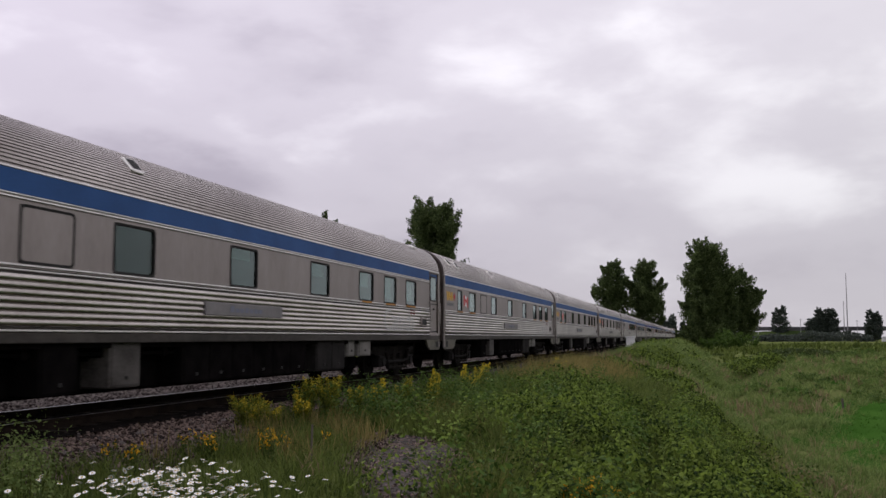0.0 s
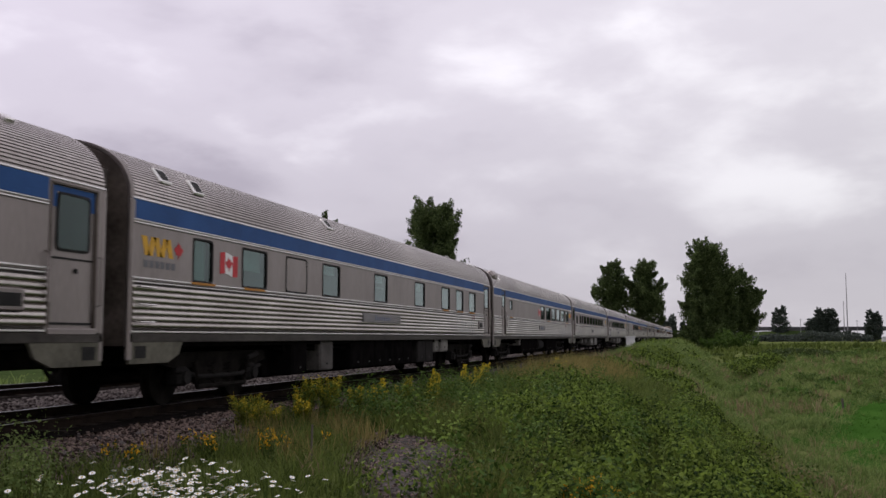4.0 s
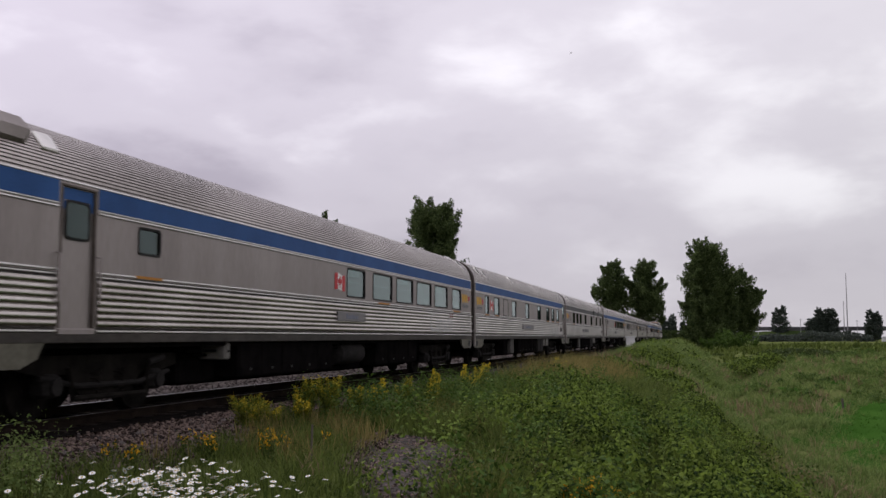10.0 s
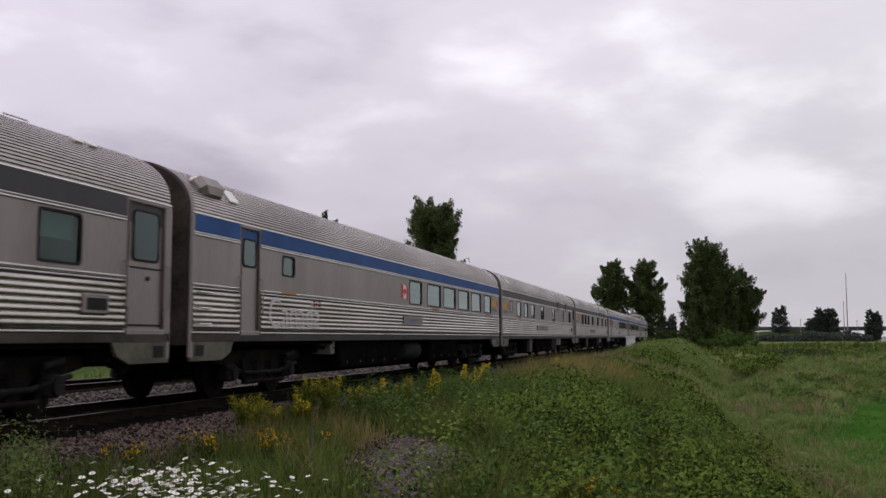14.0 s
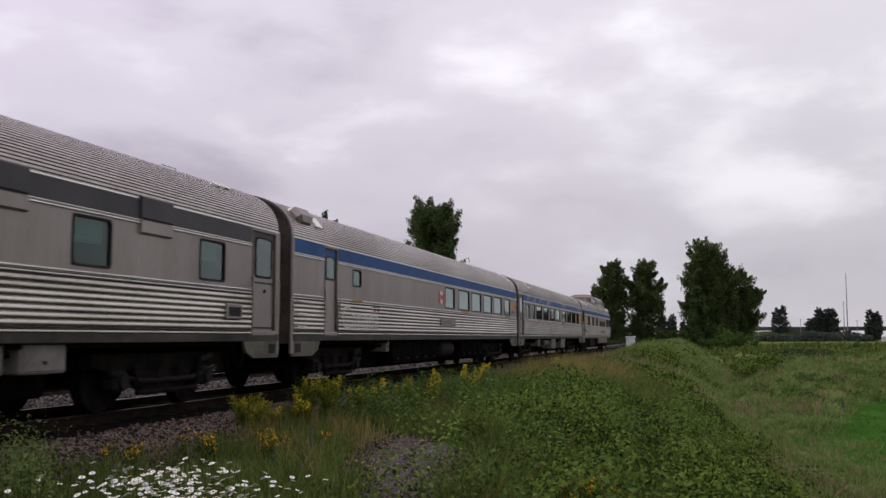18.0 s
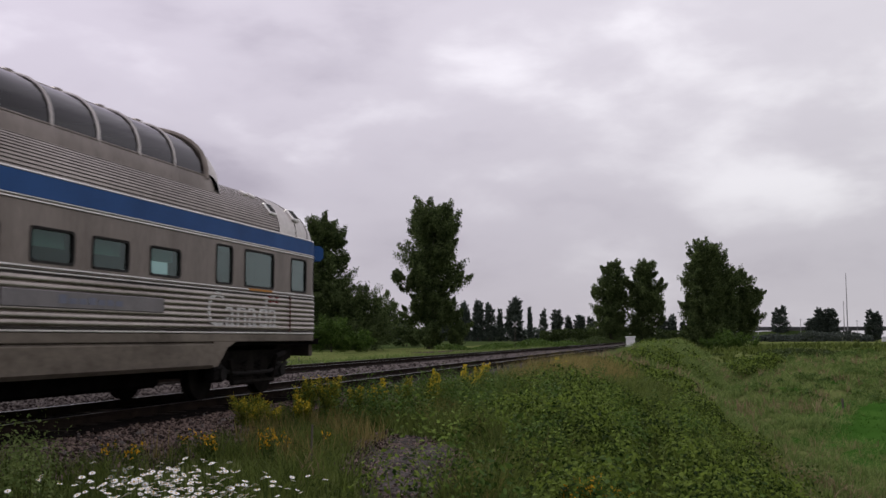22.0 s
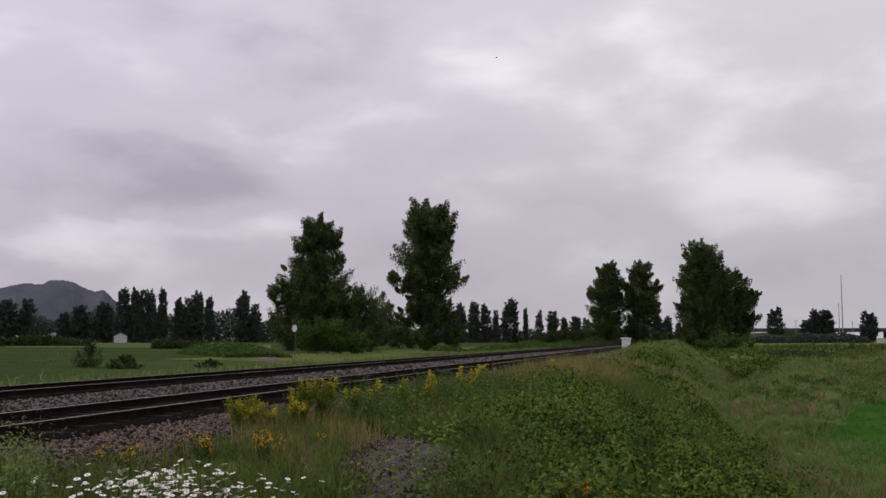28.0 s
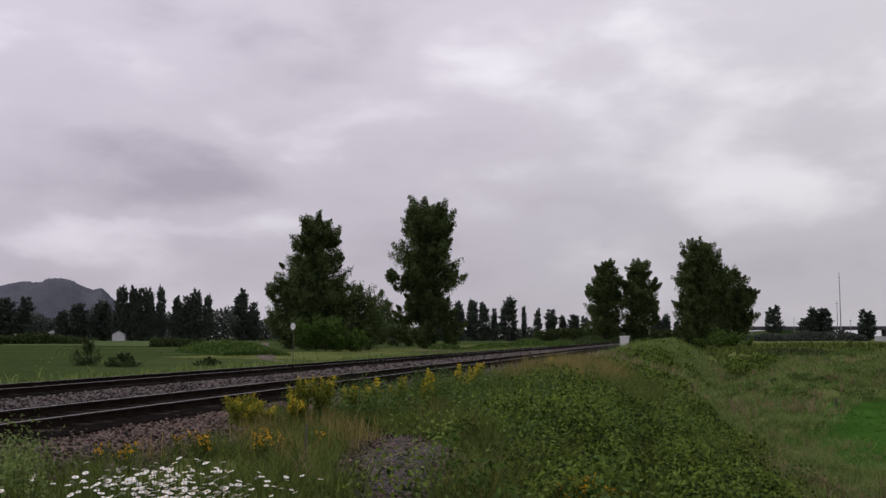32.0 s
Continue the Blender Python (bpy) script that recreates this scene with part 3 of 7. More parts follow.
def ring(M, u0, u1, z0, z1, w, r, o0, o1, inner_o=None):
    """A window gasket: an oblong ring with round inner corners, slightly proud."""
    sh = Shape()
    out, inn = rounded(u0 - w, u1 + w, z0 - w, z1 + w, r + w * 0.6), rounded(u0, u1, z0, z1, r)
    loops = [[M(p, q, o0) for p, q in out], [M(p, q, o1) for p, q in out], [M(p, q, o1 * 0.7) for p, q in inn], [M(p, q, o0 if inner_o is None else inner_o) for p, q in inn]]
    sh.grid(loops, True)
    return sh


def window(car, M, u0, u1, z0, z1, r=0.06, blind=None, blank=False, bar=False):
    w = part("window", ring(M, u0 + 0.03, u1 - 0.03, z0 + 0.03, z1 - 0.03, 0.035, r, -0.03, 0.012, -0.035), RUBBER, car)
    pane = Shape()
    if blank:
        pane.prism(rounded(u0 + 0.02, u1 - 0.02, z0 + 0.02, z1 - 0.02, r), M, -0.02, 0.004)
        part("blank_panel", pane, STEEL, w, "plain steel panel over the opening")
        return
    pane.prism(rounded(u0 + 0.01, u1 - 0.01, z0 + 0.01, z1 - 0.01, r), M, -0.028, -0.018)
    part("pane", pane, GLASS, w, "dark tinted glass").visible_shadow = False
    if blind:
        b = Shape()
        zb = z1 - (z1 - z0) * blind
        slab(b, M, 99, u0, u1, zb, z1, -0.16, -0.15)
        part("blind", b, BLIND, w, "pale pulled blind")
    if bar:
        b, zm = Shape(), z0 + (z1 - z0) * 0.52
        slab(b, M, 99, u0 + 0.06, u1 - 0.12, zm, zm + 0.022, -0.09, -0.07, 0.004)
        part("curtain_rail", b, BLIND, w, "thin pale rail across the window")


def car_door(car, M, u0, u1, band, wide=True, vestibule=True):
    """A side door with its window, rails and handle, set in a little."""
    z0, z1 = SILL + 0.06, 3.10
    leaf = part("door", slab(Shape(), M, 99, u0, u1, z0, z1, -0.06, -0.03), STEEL, car, "grey steel side door")
    a, b = u0 + (u1 - u0) * 0.16, u1 - (u1 - u0) * 0.14
    zt = 2.98 if wide else 2.90
    for c, d, e in ((u0 + 0.01, a - 0.03, TOPTRIM - 0.02), (b + 0.03, u1 - 0.01, TOPTRIM - 0.02), (a - 0.03, b + 0.03, zt + 0.035)):
        part("door_band", slab(Shape(), M, 99, c, d, e, z1 - 0.01, -0.032, -0.024), band, leaf)
    part("door_window", ring(M, a, b, 2.28 if wide else 2.44, zt, 0.035, 0.07, -0.04, -0.012, -0.035), RUBBER, leaf)
    g = Shape()
    g.prism(rounded(a - 0.01, b + 0.01, 2.27 if wide else 2.43, zt + 0.01, 0.07), M, -0.022, -0.016)
    # The leaf has no opening; an added dark sheet imitates the unlit inside.
    back = Shape()
    back.prism(rounded(a - 0.01, b + 0.01, 2.27 if wide else 2.43, zt + 0.01, 0.07), M, -0.034, -0.026)
    part("window_backing", back, CANVAS, leaf, "dark sheet imitating the unlit inside")
    part("pane", g, GLASS, leaf, "dark tinted glass").visible_shadow = False
    if wide:
        for zr, hr in ((2.14, 0.025), (z0 + 0.04, 0.03)):
            part("door_rail", slab(Shape(), M, 99, u0 + 0.02, u1 - 0.02, zr, zr + hr, -0.03, -0.018), RUBBER, leaf)
        lock = Shape()
        lock.disc(M((u0 + u1) / 2 + 0.08, 2.0, -0.02), 0, 0.035, 0.03, 10)
        part("lock", lock, RUBBER, leaf)
    fr = slab(Shape(), M, 99, u0 - 0.05, u0, z0, z1 + 0.03, -0.06, 0.006, 0.004)
    slab(fr, M, 99, u1, u1 + 0.05, z0, z1 + 0.03, -0.06, 0.006, 0.004)
    slab(fr, M, 99, u0, u1, z1, z1 + 0.03, -0.06, 0.006, 0.004)
    part("door_frame", fr, ENDWALL, car)
    for u in (u0 - 0.10, u1 + 0.10):
        h = Shape()
        h.tube([M(u, 1.55, 0.0), M(u, 1.57, 0.06), M(u, 2.2, 0.06), M(u, 2.22, 0.0)], 0.014, 6)
        part("grab_iron", h, STEEL, car, "slim steel grab iron", True)
    tread = slab(Shape(), M, 99, u0 - 0.04, u1 + 0.04, SILL - 0.03, SILL + 0.05, -0.05, 0.02, 0.01)
    part("threshold", tread, STEEL, car)


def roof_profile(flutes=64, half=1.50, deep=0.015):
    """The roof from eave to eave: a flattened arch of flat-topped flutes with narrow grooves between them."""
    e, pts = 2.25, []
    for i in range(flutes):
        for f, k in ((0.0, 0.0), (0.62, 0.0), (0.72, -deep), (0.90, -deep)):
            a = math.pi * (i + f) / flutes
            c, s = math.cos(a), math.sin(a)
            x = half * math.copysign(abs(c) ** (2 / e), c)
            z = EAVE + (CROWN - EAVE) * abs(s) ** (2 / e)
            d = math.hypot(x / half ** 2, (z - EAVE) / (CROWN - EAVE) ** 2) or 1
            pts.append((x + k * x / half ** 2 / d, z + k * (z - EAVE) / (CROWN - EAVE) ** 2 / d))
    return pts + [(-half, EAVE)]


PROFILE = roof_profile()


def roof_at(frac):
    """A place on the roof's near side: 0 at the eave, 1 at the crown; and the outward turn there."""
    i = int(frac * 128)
    (x0, z0), (x1, z1) = PROFILE[max(i - 4, 0)], PROFILE[i + 4]
    return (x0 + x1) / 2, (z0 + z1) / 2, math.atan2(z1 - z0, x0 - x1)


def roof_hatch(car, u, frac, w=0.34, h=0.30, open_vent=True):
    x, z, a = roof_at(frac)
    m = Matrix.Translation((x, u, z)) @ Matrix(((math.sin(a), 0, -math.cos(a), 0), (0, 1, 0, 0), (math.cos(a), 0, math.sin(a), 0), (0, 0, 0, 1)))
    fr = Shape()
    fr.box(-0.02, 0.05, -w / 2, w / 2, -h / 2, h / 2, 0.02)
    v = part("roof_vent", fr, TRIM, car, "small steel roof vent", at=m)
    if open_vent:
        g = Shape()
        g.box(0.05, 0.056, -w / 2 + 0.05, w / 2 - 0.05, -h / 2 + 0.05, h / 2 - 0.04, 0.004)
        part("louver", g, RUBBER, v)


def wavy(M, u0, u1, z0, z1, f0, f1, o0, o1, dip=0.02):
    """A piece of a waving flag, from the share f0 to f1 of its length."""
    fs = [f0 + (f1 - f0) * i / 6 for i in range(7)]

    def lift(f):
        return dip * math.sin(math.tau * (f - 0.05)) - dip * 0.8 * f
    pts = [(u0 + (u1 - u0) * f, z0 + lift(f)) for f in fs] + [(u0 + (u1 - u0) * f, z1 + lift(f)) for f in reversed(fs)]
    return Shape().prism(pts, M, o0, o1)


def maple_flag(car, M, u0, u1, z0, z1, red=None, white=None, dip=0.02, leaf=None):
    f = part("flag", wavy(M, u0, u1, z0, z1, 0.02, 0.98, 0.0, 0.004, dip), white or WHITE, car, "red and white flag decal")
    for a, b in ((0.0, 0.28), (0.72, 1.0)):
        part("flag_bar", wavy(M, u0, u1, z0, z1, a, b, 0.003, 0.007, dip), red or RED, f)
    part("maple_leaf", leaf_emblem(M, (u0 + u1) / 2, (z0 + z1) / 2 - dip * 0.4, (z1 - z0) * 0.36), leaf or red or RED, f)


def leaf_emblem(M, u, z, r):
    half = [(0.0, 1.0), (0.22, 0.62), (0.46, 0.74), (0.40, 0.30), (0.70, 0.52), (0.78, 0.34), (1.0, 0.30), (0.88, 0.04), (0.55, -0.30), (0.60, -0.48), (0.08, -0.42), (0.06, -0.9)]
    pts = half + [(-a, b) for a, b in reversed(half[1:])]
    sh = Shape()
    sh.prism([(u + a * r, z + b * r) for a, b in pts], M, 0.003, 0.008)
    return sh


def operator_mark(car, M, u, z, w=0.94, maple=True, h=0.30):
    """The operator's yellow mark as plain slanted shapes, with dull bars beneath."""
    s = Shape()
    for i in range(5):
        a = u + w * 0.19 * i
        lean = 0.05 if i % 2 else -0.05
        s.prism([(a - lean, z), (a + 0.15 - lean, z), (a + 0.15 + lean, z + h), (a + lean, z + h)], M, 0.001, 0.005)
    part("mark", s, YELLOW, car, "yellow painted mark of slanted bars")
    if maple:
        part("maple_leaf", leaf_emblem(M, u + w + 0.14, z + 0.13, 0.14), RED, car, "red maple leaf decal")
        for i in range(6):
            part("bar", slab(Shape(), M, 99, u + 0.02 + i * 0.16, u + 0.14 + i * 0.16, z - 0.18, z - 0.07, 0.001, 0.004), LETTERGREY, car, "grey bar of unreadable lettering")


def truck(car, y):
    """A four-wheel truck; its wheelsets turn."""
    f = Shape()
    f.box(-1.0, 1.0, -0.30, 0.30, 0.60, 0.86, 0.04)
    t = part("truck", f, IRON, car, "dark cast-iron four-wheel truck", at=Matrix.Translation((0, y, 0)))
    for y2 in (-1.9, 1.9):
        e = Shape()
        e.box(-1.0, 1.0, y2 - 0.10, y2 + 0.10, 0.64, 0.84, 0.03)
        part("end_beam", e, IRON, t)
    for sx in (-1, 1):
        e = Shape()
        e.prism([(-1.98, 0.70), (-1.55, 0.62), (-0.95, 0.62), (-0.62, 0.32), (0.62, 0.32), (0.95, 0.62), (1.55, 0.62), (1.98, 0.70), (1.98, 0.88), (-1.98, 0.88)], lambda p, q, s: (s, p, q), sx * 1.06 - 0.08, sx * 1.06 + 0.08)
        part("side_frame", e, IRON, t)
        e = Shape()
        e.tube([(sx * 1.22, -1.0, 0.72), (sx * 1.22, -0.9, 0.29), (sx * 1.22, 0.9, 0.29), (sx * 1.22, 1.0, 0.72)], 0.045, 6)
        part("swing_hanger", e, IRON, t)
        e = Shape()
        e.tube([(sx * 1.2, -1.62, 0.60), (sx * 1.2, -0.75, 0.46), (sx * 1.2, 0.75, 0.46), (sx * 1.2, 1.62, 0.60)], 0.04, 6)
        part("equalizer", e, DARKBOX, t)
    for sx in (-1, 1):
        for yy in (-1.3, 1.3):
            j = Shape()
            j.box(sx * 1.08 - 0.14, sx * 1.08 + 0.14, yy - 0.19, yy + 0.19, 0.32, 0.64, 0.05)
            j.disc((sx * 1.24, yy, 0.47), 0, 0.12, 0.06, 12)
            part("journal_box", j, DARKBOX, t)
        for yy in (-0.3, 0.3):
            s = Shape()
            n = 40
            s.tube([(sx * 1.13 + 0.09 * math.cos(i * 0.7), yy + 0.09 * math.sin(i * 0.7), 0.34 + 0.34 * i / n) for i in range(n + 1)], 0.018, 5)
            part("spring", s, IRON, t)
        d = Shape()
        d.tube([(sx * 1.26, 0.95, 0.75), (sx * 1.26, 1.35, 0.82)], 0.05, 8)
        part("damper", d, DARKBOX, t)
    for yy in (-1.3, 1.3):
        w = Shape()
        for sx in (-1, 1):
            x = sx * 0.755
            w.tube([(x - 0.065, 0, 0), (x - 0.065, 0, 0), (x + 0.065, 0, 0)], [0.455, 0.455, 0.45], 28)
            w.disc((x - sx * 0.075, 0, 0), 0, 0.49, 0.025, 28)
            w.disc((x + sx * 0.08, 0, 0), 0, 0.13, 0.06, 12)
            for q in range(4):
                w.box(x + sx * 0.068 - 0.006, x + sx * 0.068 + 0.006, 0.26 * math.cos(q * 1.571) - 0.03, 0.26 * math.cos(q * 1.571) + 0.03, 0.26 * math.sin(q * 1.571) - 0.03, 0.26 * math.sin(q * 1.571) + 0.03)
        w.tube([(-1.15, 0, 0), (1.15, 0, 0)], 0.085, 10)
        part("wheelset", w, IRON, t, "pair of worn steel wheels on an axle", at=Matrix.Translation((0, yy, 0.457)))
    return t


def under_boxes(car, boxes):
    """boxes: y0, y1, bottom, material, kind."""
    for y0, y1, zb, mat, kind in boxes:
        s = Shape()
        if kind == "tank":
            s.tube([(1.15, y0, zb + 0.26), (1.15, y0 + 0.06, zb + 0.26), (1.15, y1 - 0.06, zb + 0.26), (1.15, y1, zb + 0.26)], [0.18, 0.26, 0.26, 0.18], 16)
            part("air_tank", s, mat, car, "grimy cylindrical tank", True)
            continue
        s.box(0.55, 1.42, y0, y1, zb, 1.07, 0.02)
        b = part("equipment_box", s, mat, car, "equipment box under the floor")
        n = max(1, round((y1 - y0) / 0.9))
        for i in range(n):
            a, c = y0 + (y1 - y0) * i / n, y0 + (y1 - y0) * (i + 1) / n
            lid = Shape()
            lid.box(1.42, 1.435, a + 0.04, c - 0.04, zb + 0.04, 1.03, 0.005)
            part("hatch", lid, mat, b)
            la = Shape()
            la.box(1.435, 1.45, (a + c) / 2 - 0.04, (a + c) / 2 + 0.04, zb + 0.12, zb + 0.17, 0.004)
            part("latch", la, RUBBER, b)


def railcar(name, label, spec):
    """A stainless passenger car; y runs from its leading end to its trailing end, x is out to the near side."""
    car = new(name)
    tagged(car, label, "train car", "cars of the passing train")
    park = spec.get("park")
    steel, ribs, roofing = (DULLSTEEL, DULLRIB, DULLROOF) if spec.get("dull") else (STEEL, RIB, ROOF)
    M, bend = (tail_side, 23.60) if park else (straight, 99)
    lead = 0.40 - (TAIL_SET if park else 0)
    u0, u1 = lead, (TAIL_END if park else CAR - 0.30)
    end = u1
    yend = 24.96 if park else CAR - 0.30
    wins, doors, band = spec["windows"], spec["doors"], spec["band"]
    low, high = spec.get("wz", (2.05, 2.75))
    holes = [(a, b, *spec.get("odd", {}).get(i, (low, high))) for i, (a, b) in enumerate(wins)]
    cuts = [(a - 0.05, b + 0.05) for a, b, _ in doors]
    # side wall with its openings
    wall = wall_with_openings(M, bend, u0, u1, SILL - 0.12, EAVE, holes + [(a, b, SILL + 0.06, 3.13) for a, b in cuts])
    part("side_wall", wall, steel, car, "flat stainless side panel between the windows")
    far_holes = [(20.3, 21.5, 2.05, 2.72), (22.0, 23.1, 2.05, 2.72)] if park else []
    other = wall_with_openings(lambda u, z, o=0.0: (-HALF - o, u, z), 99, u0, 23.7 if park else u1, SILL - 0.12, EAVE, far_holes)
    part("side_wall", other, steel, car)
    # interior behind the glass
    inner = Shape()
    inner.box(-0.1, 0.0, u0 + 0.1, 19.5 if park else yend - 0.9, 1.15, 3.3)
    inner.box(0.0, HALF - 0.06, u0 + 0.1, yend - 0.9, 1.12, 1.2)
    inner.box(0.0, HALF - 0.16, u0 + 0.1, yend - 0.9, 3.1, 3.16)
    part("cabin", inner, CABIN, car, "dim cabin behind the windows")
    for i, (a, b) in enumerate(wins):
        window(car, M, a, b, holes[i][2], holes[i][3], blind=spec.get("blinds", {}).get(i), blank=i in spec.get("blank", ()), bar=i in spec.get("bars", ()))
    for a, b, wide in doors:
        car_door(car, M, a, b, band, wide)

    def spans(margin=0.05, extra=()):
        """Stretches of wall between the doors."""
        busy = sorted([(a - margin, b + margin) for a, b in cuts] + list(extra))
        out, at = [], u0 + 0.02
        for a, b in busy:
            if a - at > 0.4:
                out.append((at, a))
            at = max(at, b)
        if end - at > 0.4:
            out.append((at, end - 0.02))
        return out

    board = spec.get("board")
    plate = spec.get("plate")
    extra_low = [plate] if plate else []
    # fluting: seven ribs, two of them stop at the name board
    n, r = 7, 0.049
    gap = (BELT - SILL - 0.16) / n
    for a, b in spans(0.05, extra_low):
        # The shade between the ribs is put into this backing's dark colour.
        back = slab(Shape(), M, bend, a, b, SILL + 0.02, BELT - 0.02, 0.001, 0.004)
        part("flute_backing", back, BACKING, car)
        for i in range(n):
            z = SILL + 0.085 + gap * (i + 0.5) - 0.015
            segs = [(a, b)]
            if board and i in (3, 4) and a < board[0] < b:
                segs = [(a, board[0]), (board[1], b)]
            for c, d in segs:
                part("flute", flute(M, bend, c, d, z, r), ribs, car, smooth=True)
    # trim lines, letter band, sill
    for zc, h, o, busy in ((BELT - 0.045, 0.024, 0.02, extra_low), (BELT + 0.012, 0.028, 0.024, []), (SILL + 0.018, 0.030, 0.026, []), (TOPTRIM - 0.012, 0.030, 0.024, []), (TOPTRIM + 0.030, 0.018, 0.018, [])):
        for a, b in spans(0.05, busy):
            part("trim_strip", slab(Shape(), M, bend, a, b, zc - h / 2, zc + h / 2, 0.0, o, h * 0.3), TRIM, car, "bright steel trim strip")
    for a, b in spans(0.04):
        part("letter_band", slab(Shape(), M, bend, a, b, TOPTRIM + 0.045, EAVE - 0.012, 0.0, 0.006), band, car, spec["band_label"])
    for c, d in spec.get("louvers", ()):
        for i in range(6):
            z = TOPTRIM + 0.075 + i * 0.045
            part("louver", slab(Shape(), M, 99, c, d, z, z + 0.022, 0.006, 0.018, 0.006), spec.get("louver_mat", band), car)
    part("sill", slab(Shape(), M, bend, u0, end, SILL - 0.14, SILL, 0.0, 0.012, 0.01), SKIRT if park else SILLGRIME, car, "grimy side sill")
    part("eave_strip", slab(Shape(), M, bend, u0, end, EAVE - 0.012, EAVE + 0.02, -0.06, 0.012, 0.01), TRIM, car)
    # roof
    roof = Shape()
    last = 22.10 if park else CAR - 0.28
    roof.grid([[(x, y, z) for x, z in PROFILE] for y in (lead - 0.02, 6, 12, 18, last)])
    rf = part("roof", roof, roofing, car, "fluted stainless roof with darkened grimy grooves", True)
    # Groove walls and floors are coloured darker: painted shade along with grime.
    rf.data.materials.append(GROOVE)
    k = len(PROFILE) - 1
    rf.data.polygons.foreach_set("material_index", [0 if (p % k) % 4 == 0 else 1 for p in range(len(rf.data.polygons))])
    if park:
        cap = Shape()
        rings = []
        for i in range(15):
            s = 1 - (1 - i / 14) ** 1.5
            y = 22.10 + 2.90 * s
            k = math.sqrt(max(0.0, 1 - s ** 3.1)) * 0.9 + 0.1
            rings.append([(x * (0.35 + 0.65 * k), y + (0.0 if i < 14 else -0.02), EAVE + (z - EAVE) * k) for x, z in roof_smooth])
        cap.grid(rings)
        part("roof_cap", cap, CAP, car, "smooth rounded steel roof end", True)
        for i in (0, 3, 6):
            seam = Shape()
            seam.tube([(x * 1.003, y, z + 0.003) for x, y, z in rings[i]], 0.006, 5)
            part("roof_seam", seam, ENDWALL, car)
    # end walls, diaphragms, couplers
    for side in ((0,) if park else (0, 1)):
        def fy(y):
            return y + lead - 0.42 if side == 0 else CAR - y + 0.12
        w = Shape()
        pts = [(x, z) for x, z in PROFILE[::8]] + [(-HALF + 0.02, 1.0), (HALF - 0.02, 1.0)]
        w.prism(pts, lambda p, q, s: (p, s, q), fy(0.42), fy(0.46))
        part("end_wall", w, ENDWALL, car, "dark grimy end wall")
        d = Shape()
        d.box(-0.55, 0.55, min(fy(0.03), fy(0.42)), max(fy(0.03), fy(0.42)), 1.05, 3.45, 0.06)
        part("diaphragm", d, CANVAS, car, "dark concertina gangway between the cars")
        for i in range(3):
            f = Shape()
            y = fy(0.08 + i * 0.12)
            f.box(-0.60, 0.60, y - 0.02, y + 0.02, 1.02, 3.50, 0.01)
            part("diaphragm_fold", f, RUBBER, car)
        jb = Shape()
        y = sorted((fy(0.24), fy(0.42)))
        jb.box(0.78, 1.10, y[0], y[1], 3.18, 3.60, 0.02)
        b = part("junction_box", jb, ENDWALL if side else STEEL, car, "cable socket box on the end wall")
        for zz in (3.30, 3.48):
            so = Shape()
            so.disc((0.94, fy(0.23), zz), 1, 0.07, 0.04, 12)
            part("socket", so, RUBBER, b)
        c = Shape()
        y = sorted((fy(0.0), fy(1.4)))
        c.box(-0.16, 0.16, y[0], y[1], 0.66, 0.98, 0.05)
        c.tube([(0.5, fy(0.42), 0.95), (0.52, fy(0.2), 0.62), (0.5, fy(0.02), 0.5)], 0.035, 6)
        part("coupler", c, IRON, car, "iron coupler and hoses")
        # corner posts and hand-holds at the ends
        cp = Shape()
        y = sorted((fy(0.38), fy(0.50)))
        cp.box(HALF - 0.07, HALF + 0.012, y[0], y[1], 0.78, EAVE, 0.03)
        part("corner_post", cp, steel, car, "steel corner post")
        for z in ((1.36, 1.62, 1.88) if not any(abs((a + b) / 2 - fy(0.8)) < 0.9 for a, b in cuts) else ()):
            h = Shape()
            h.tube([M(fy(0.56), z, 0.0), M(fy(0.56), z - 0.01, 0.08), M(fy(0.98), z - 0.01, 0.08), M(fy(0.98), z, 0.0)], 0.013, 6)
            part("grab_iron", h, TRIM, car, smooth=True)
    # aprons below the sill at the ends, cut away for the trucks
    ends = [(lead, lead + 1.53)] + ([] if park else [(CAR - 1.83, CAR - 0.30)])
    for i, (a, b) in enumerate(ends):
        ap = Shape()
        pts = [(a, 0.74), (b - 0.45, 0.74), (b - 0.12, 0.86), (b, 1.06), (a, 1.06)] if i == 0 else [(a, 1.06), (a + 0.12, 0.86), (a + 0.45, 0.74), (b, 0.74), (b, 1.06)]
        ap.prism(pts, M, -0.05, 0.006)
        part("apron", ap, APRON, car, "stained grey-green step apron")
        st = Shape()
        st.prism([(a + 0.14, 0.82), (a + 0.44, 0.82), (a + 0.44, 1.0), (a + 0.14, 1.0)] if i == 0 else [(b - 0.44, 0.82), (b - 0.14, 0.82), (b - 0.14, 1.0), (b - 0.44, 1.0)], M, 0.0, 0.010)
        part("step", st, RUBBER, car, "dark foot step")
    # pale rim where the roof meets the end wall
    rim = Shape()
    rim.grid([[(x * k, lead - 0.03 + dy, EAVE + (z - EAVE) * k + (0.004 if k > 1 else 0)) for x, z in [(HALF + 0.006, 2.0)] + PROFILE[::4] + [(-HALF - 0.006, 2.0)]] for dy, k in ((0.02, 0.955), (0.0, 0.985), (0.0, 1.004), (0.10, 1.008), (0.105, 0.995))])
    part("roof_rim", rim, STEEL, car, "smooth steel rim round the car's end", True)
    # floor and underframe
    fl = Shape()
    fl.box(-1.42, 1.42, 0.46, yend - 0.5, 0.98, 1.10)
    fl.box(-0.45, 0.45, 1.0, yend - 1.0, 0.70, 0.98)
    fl.box(-1.0, 0.95, 6.3, yend - 6.3, 0.31, 0.98, 0.05)
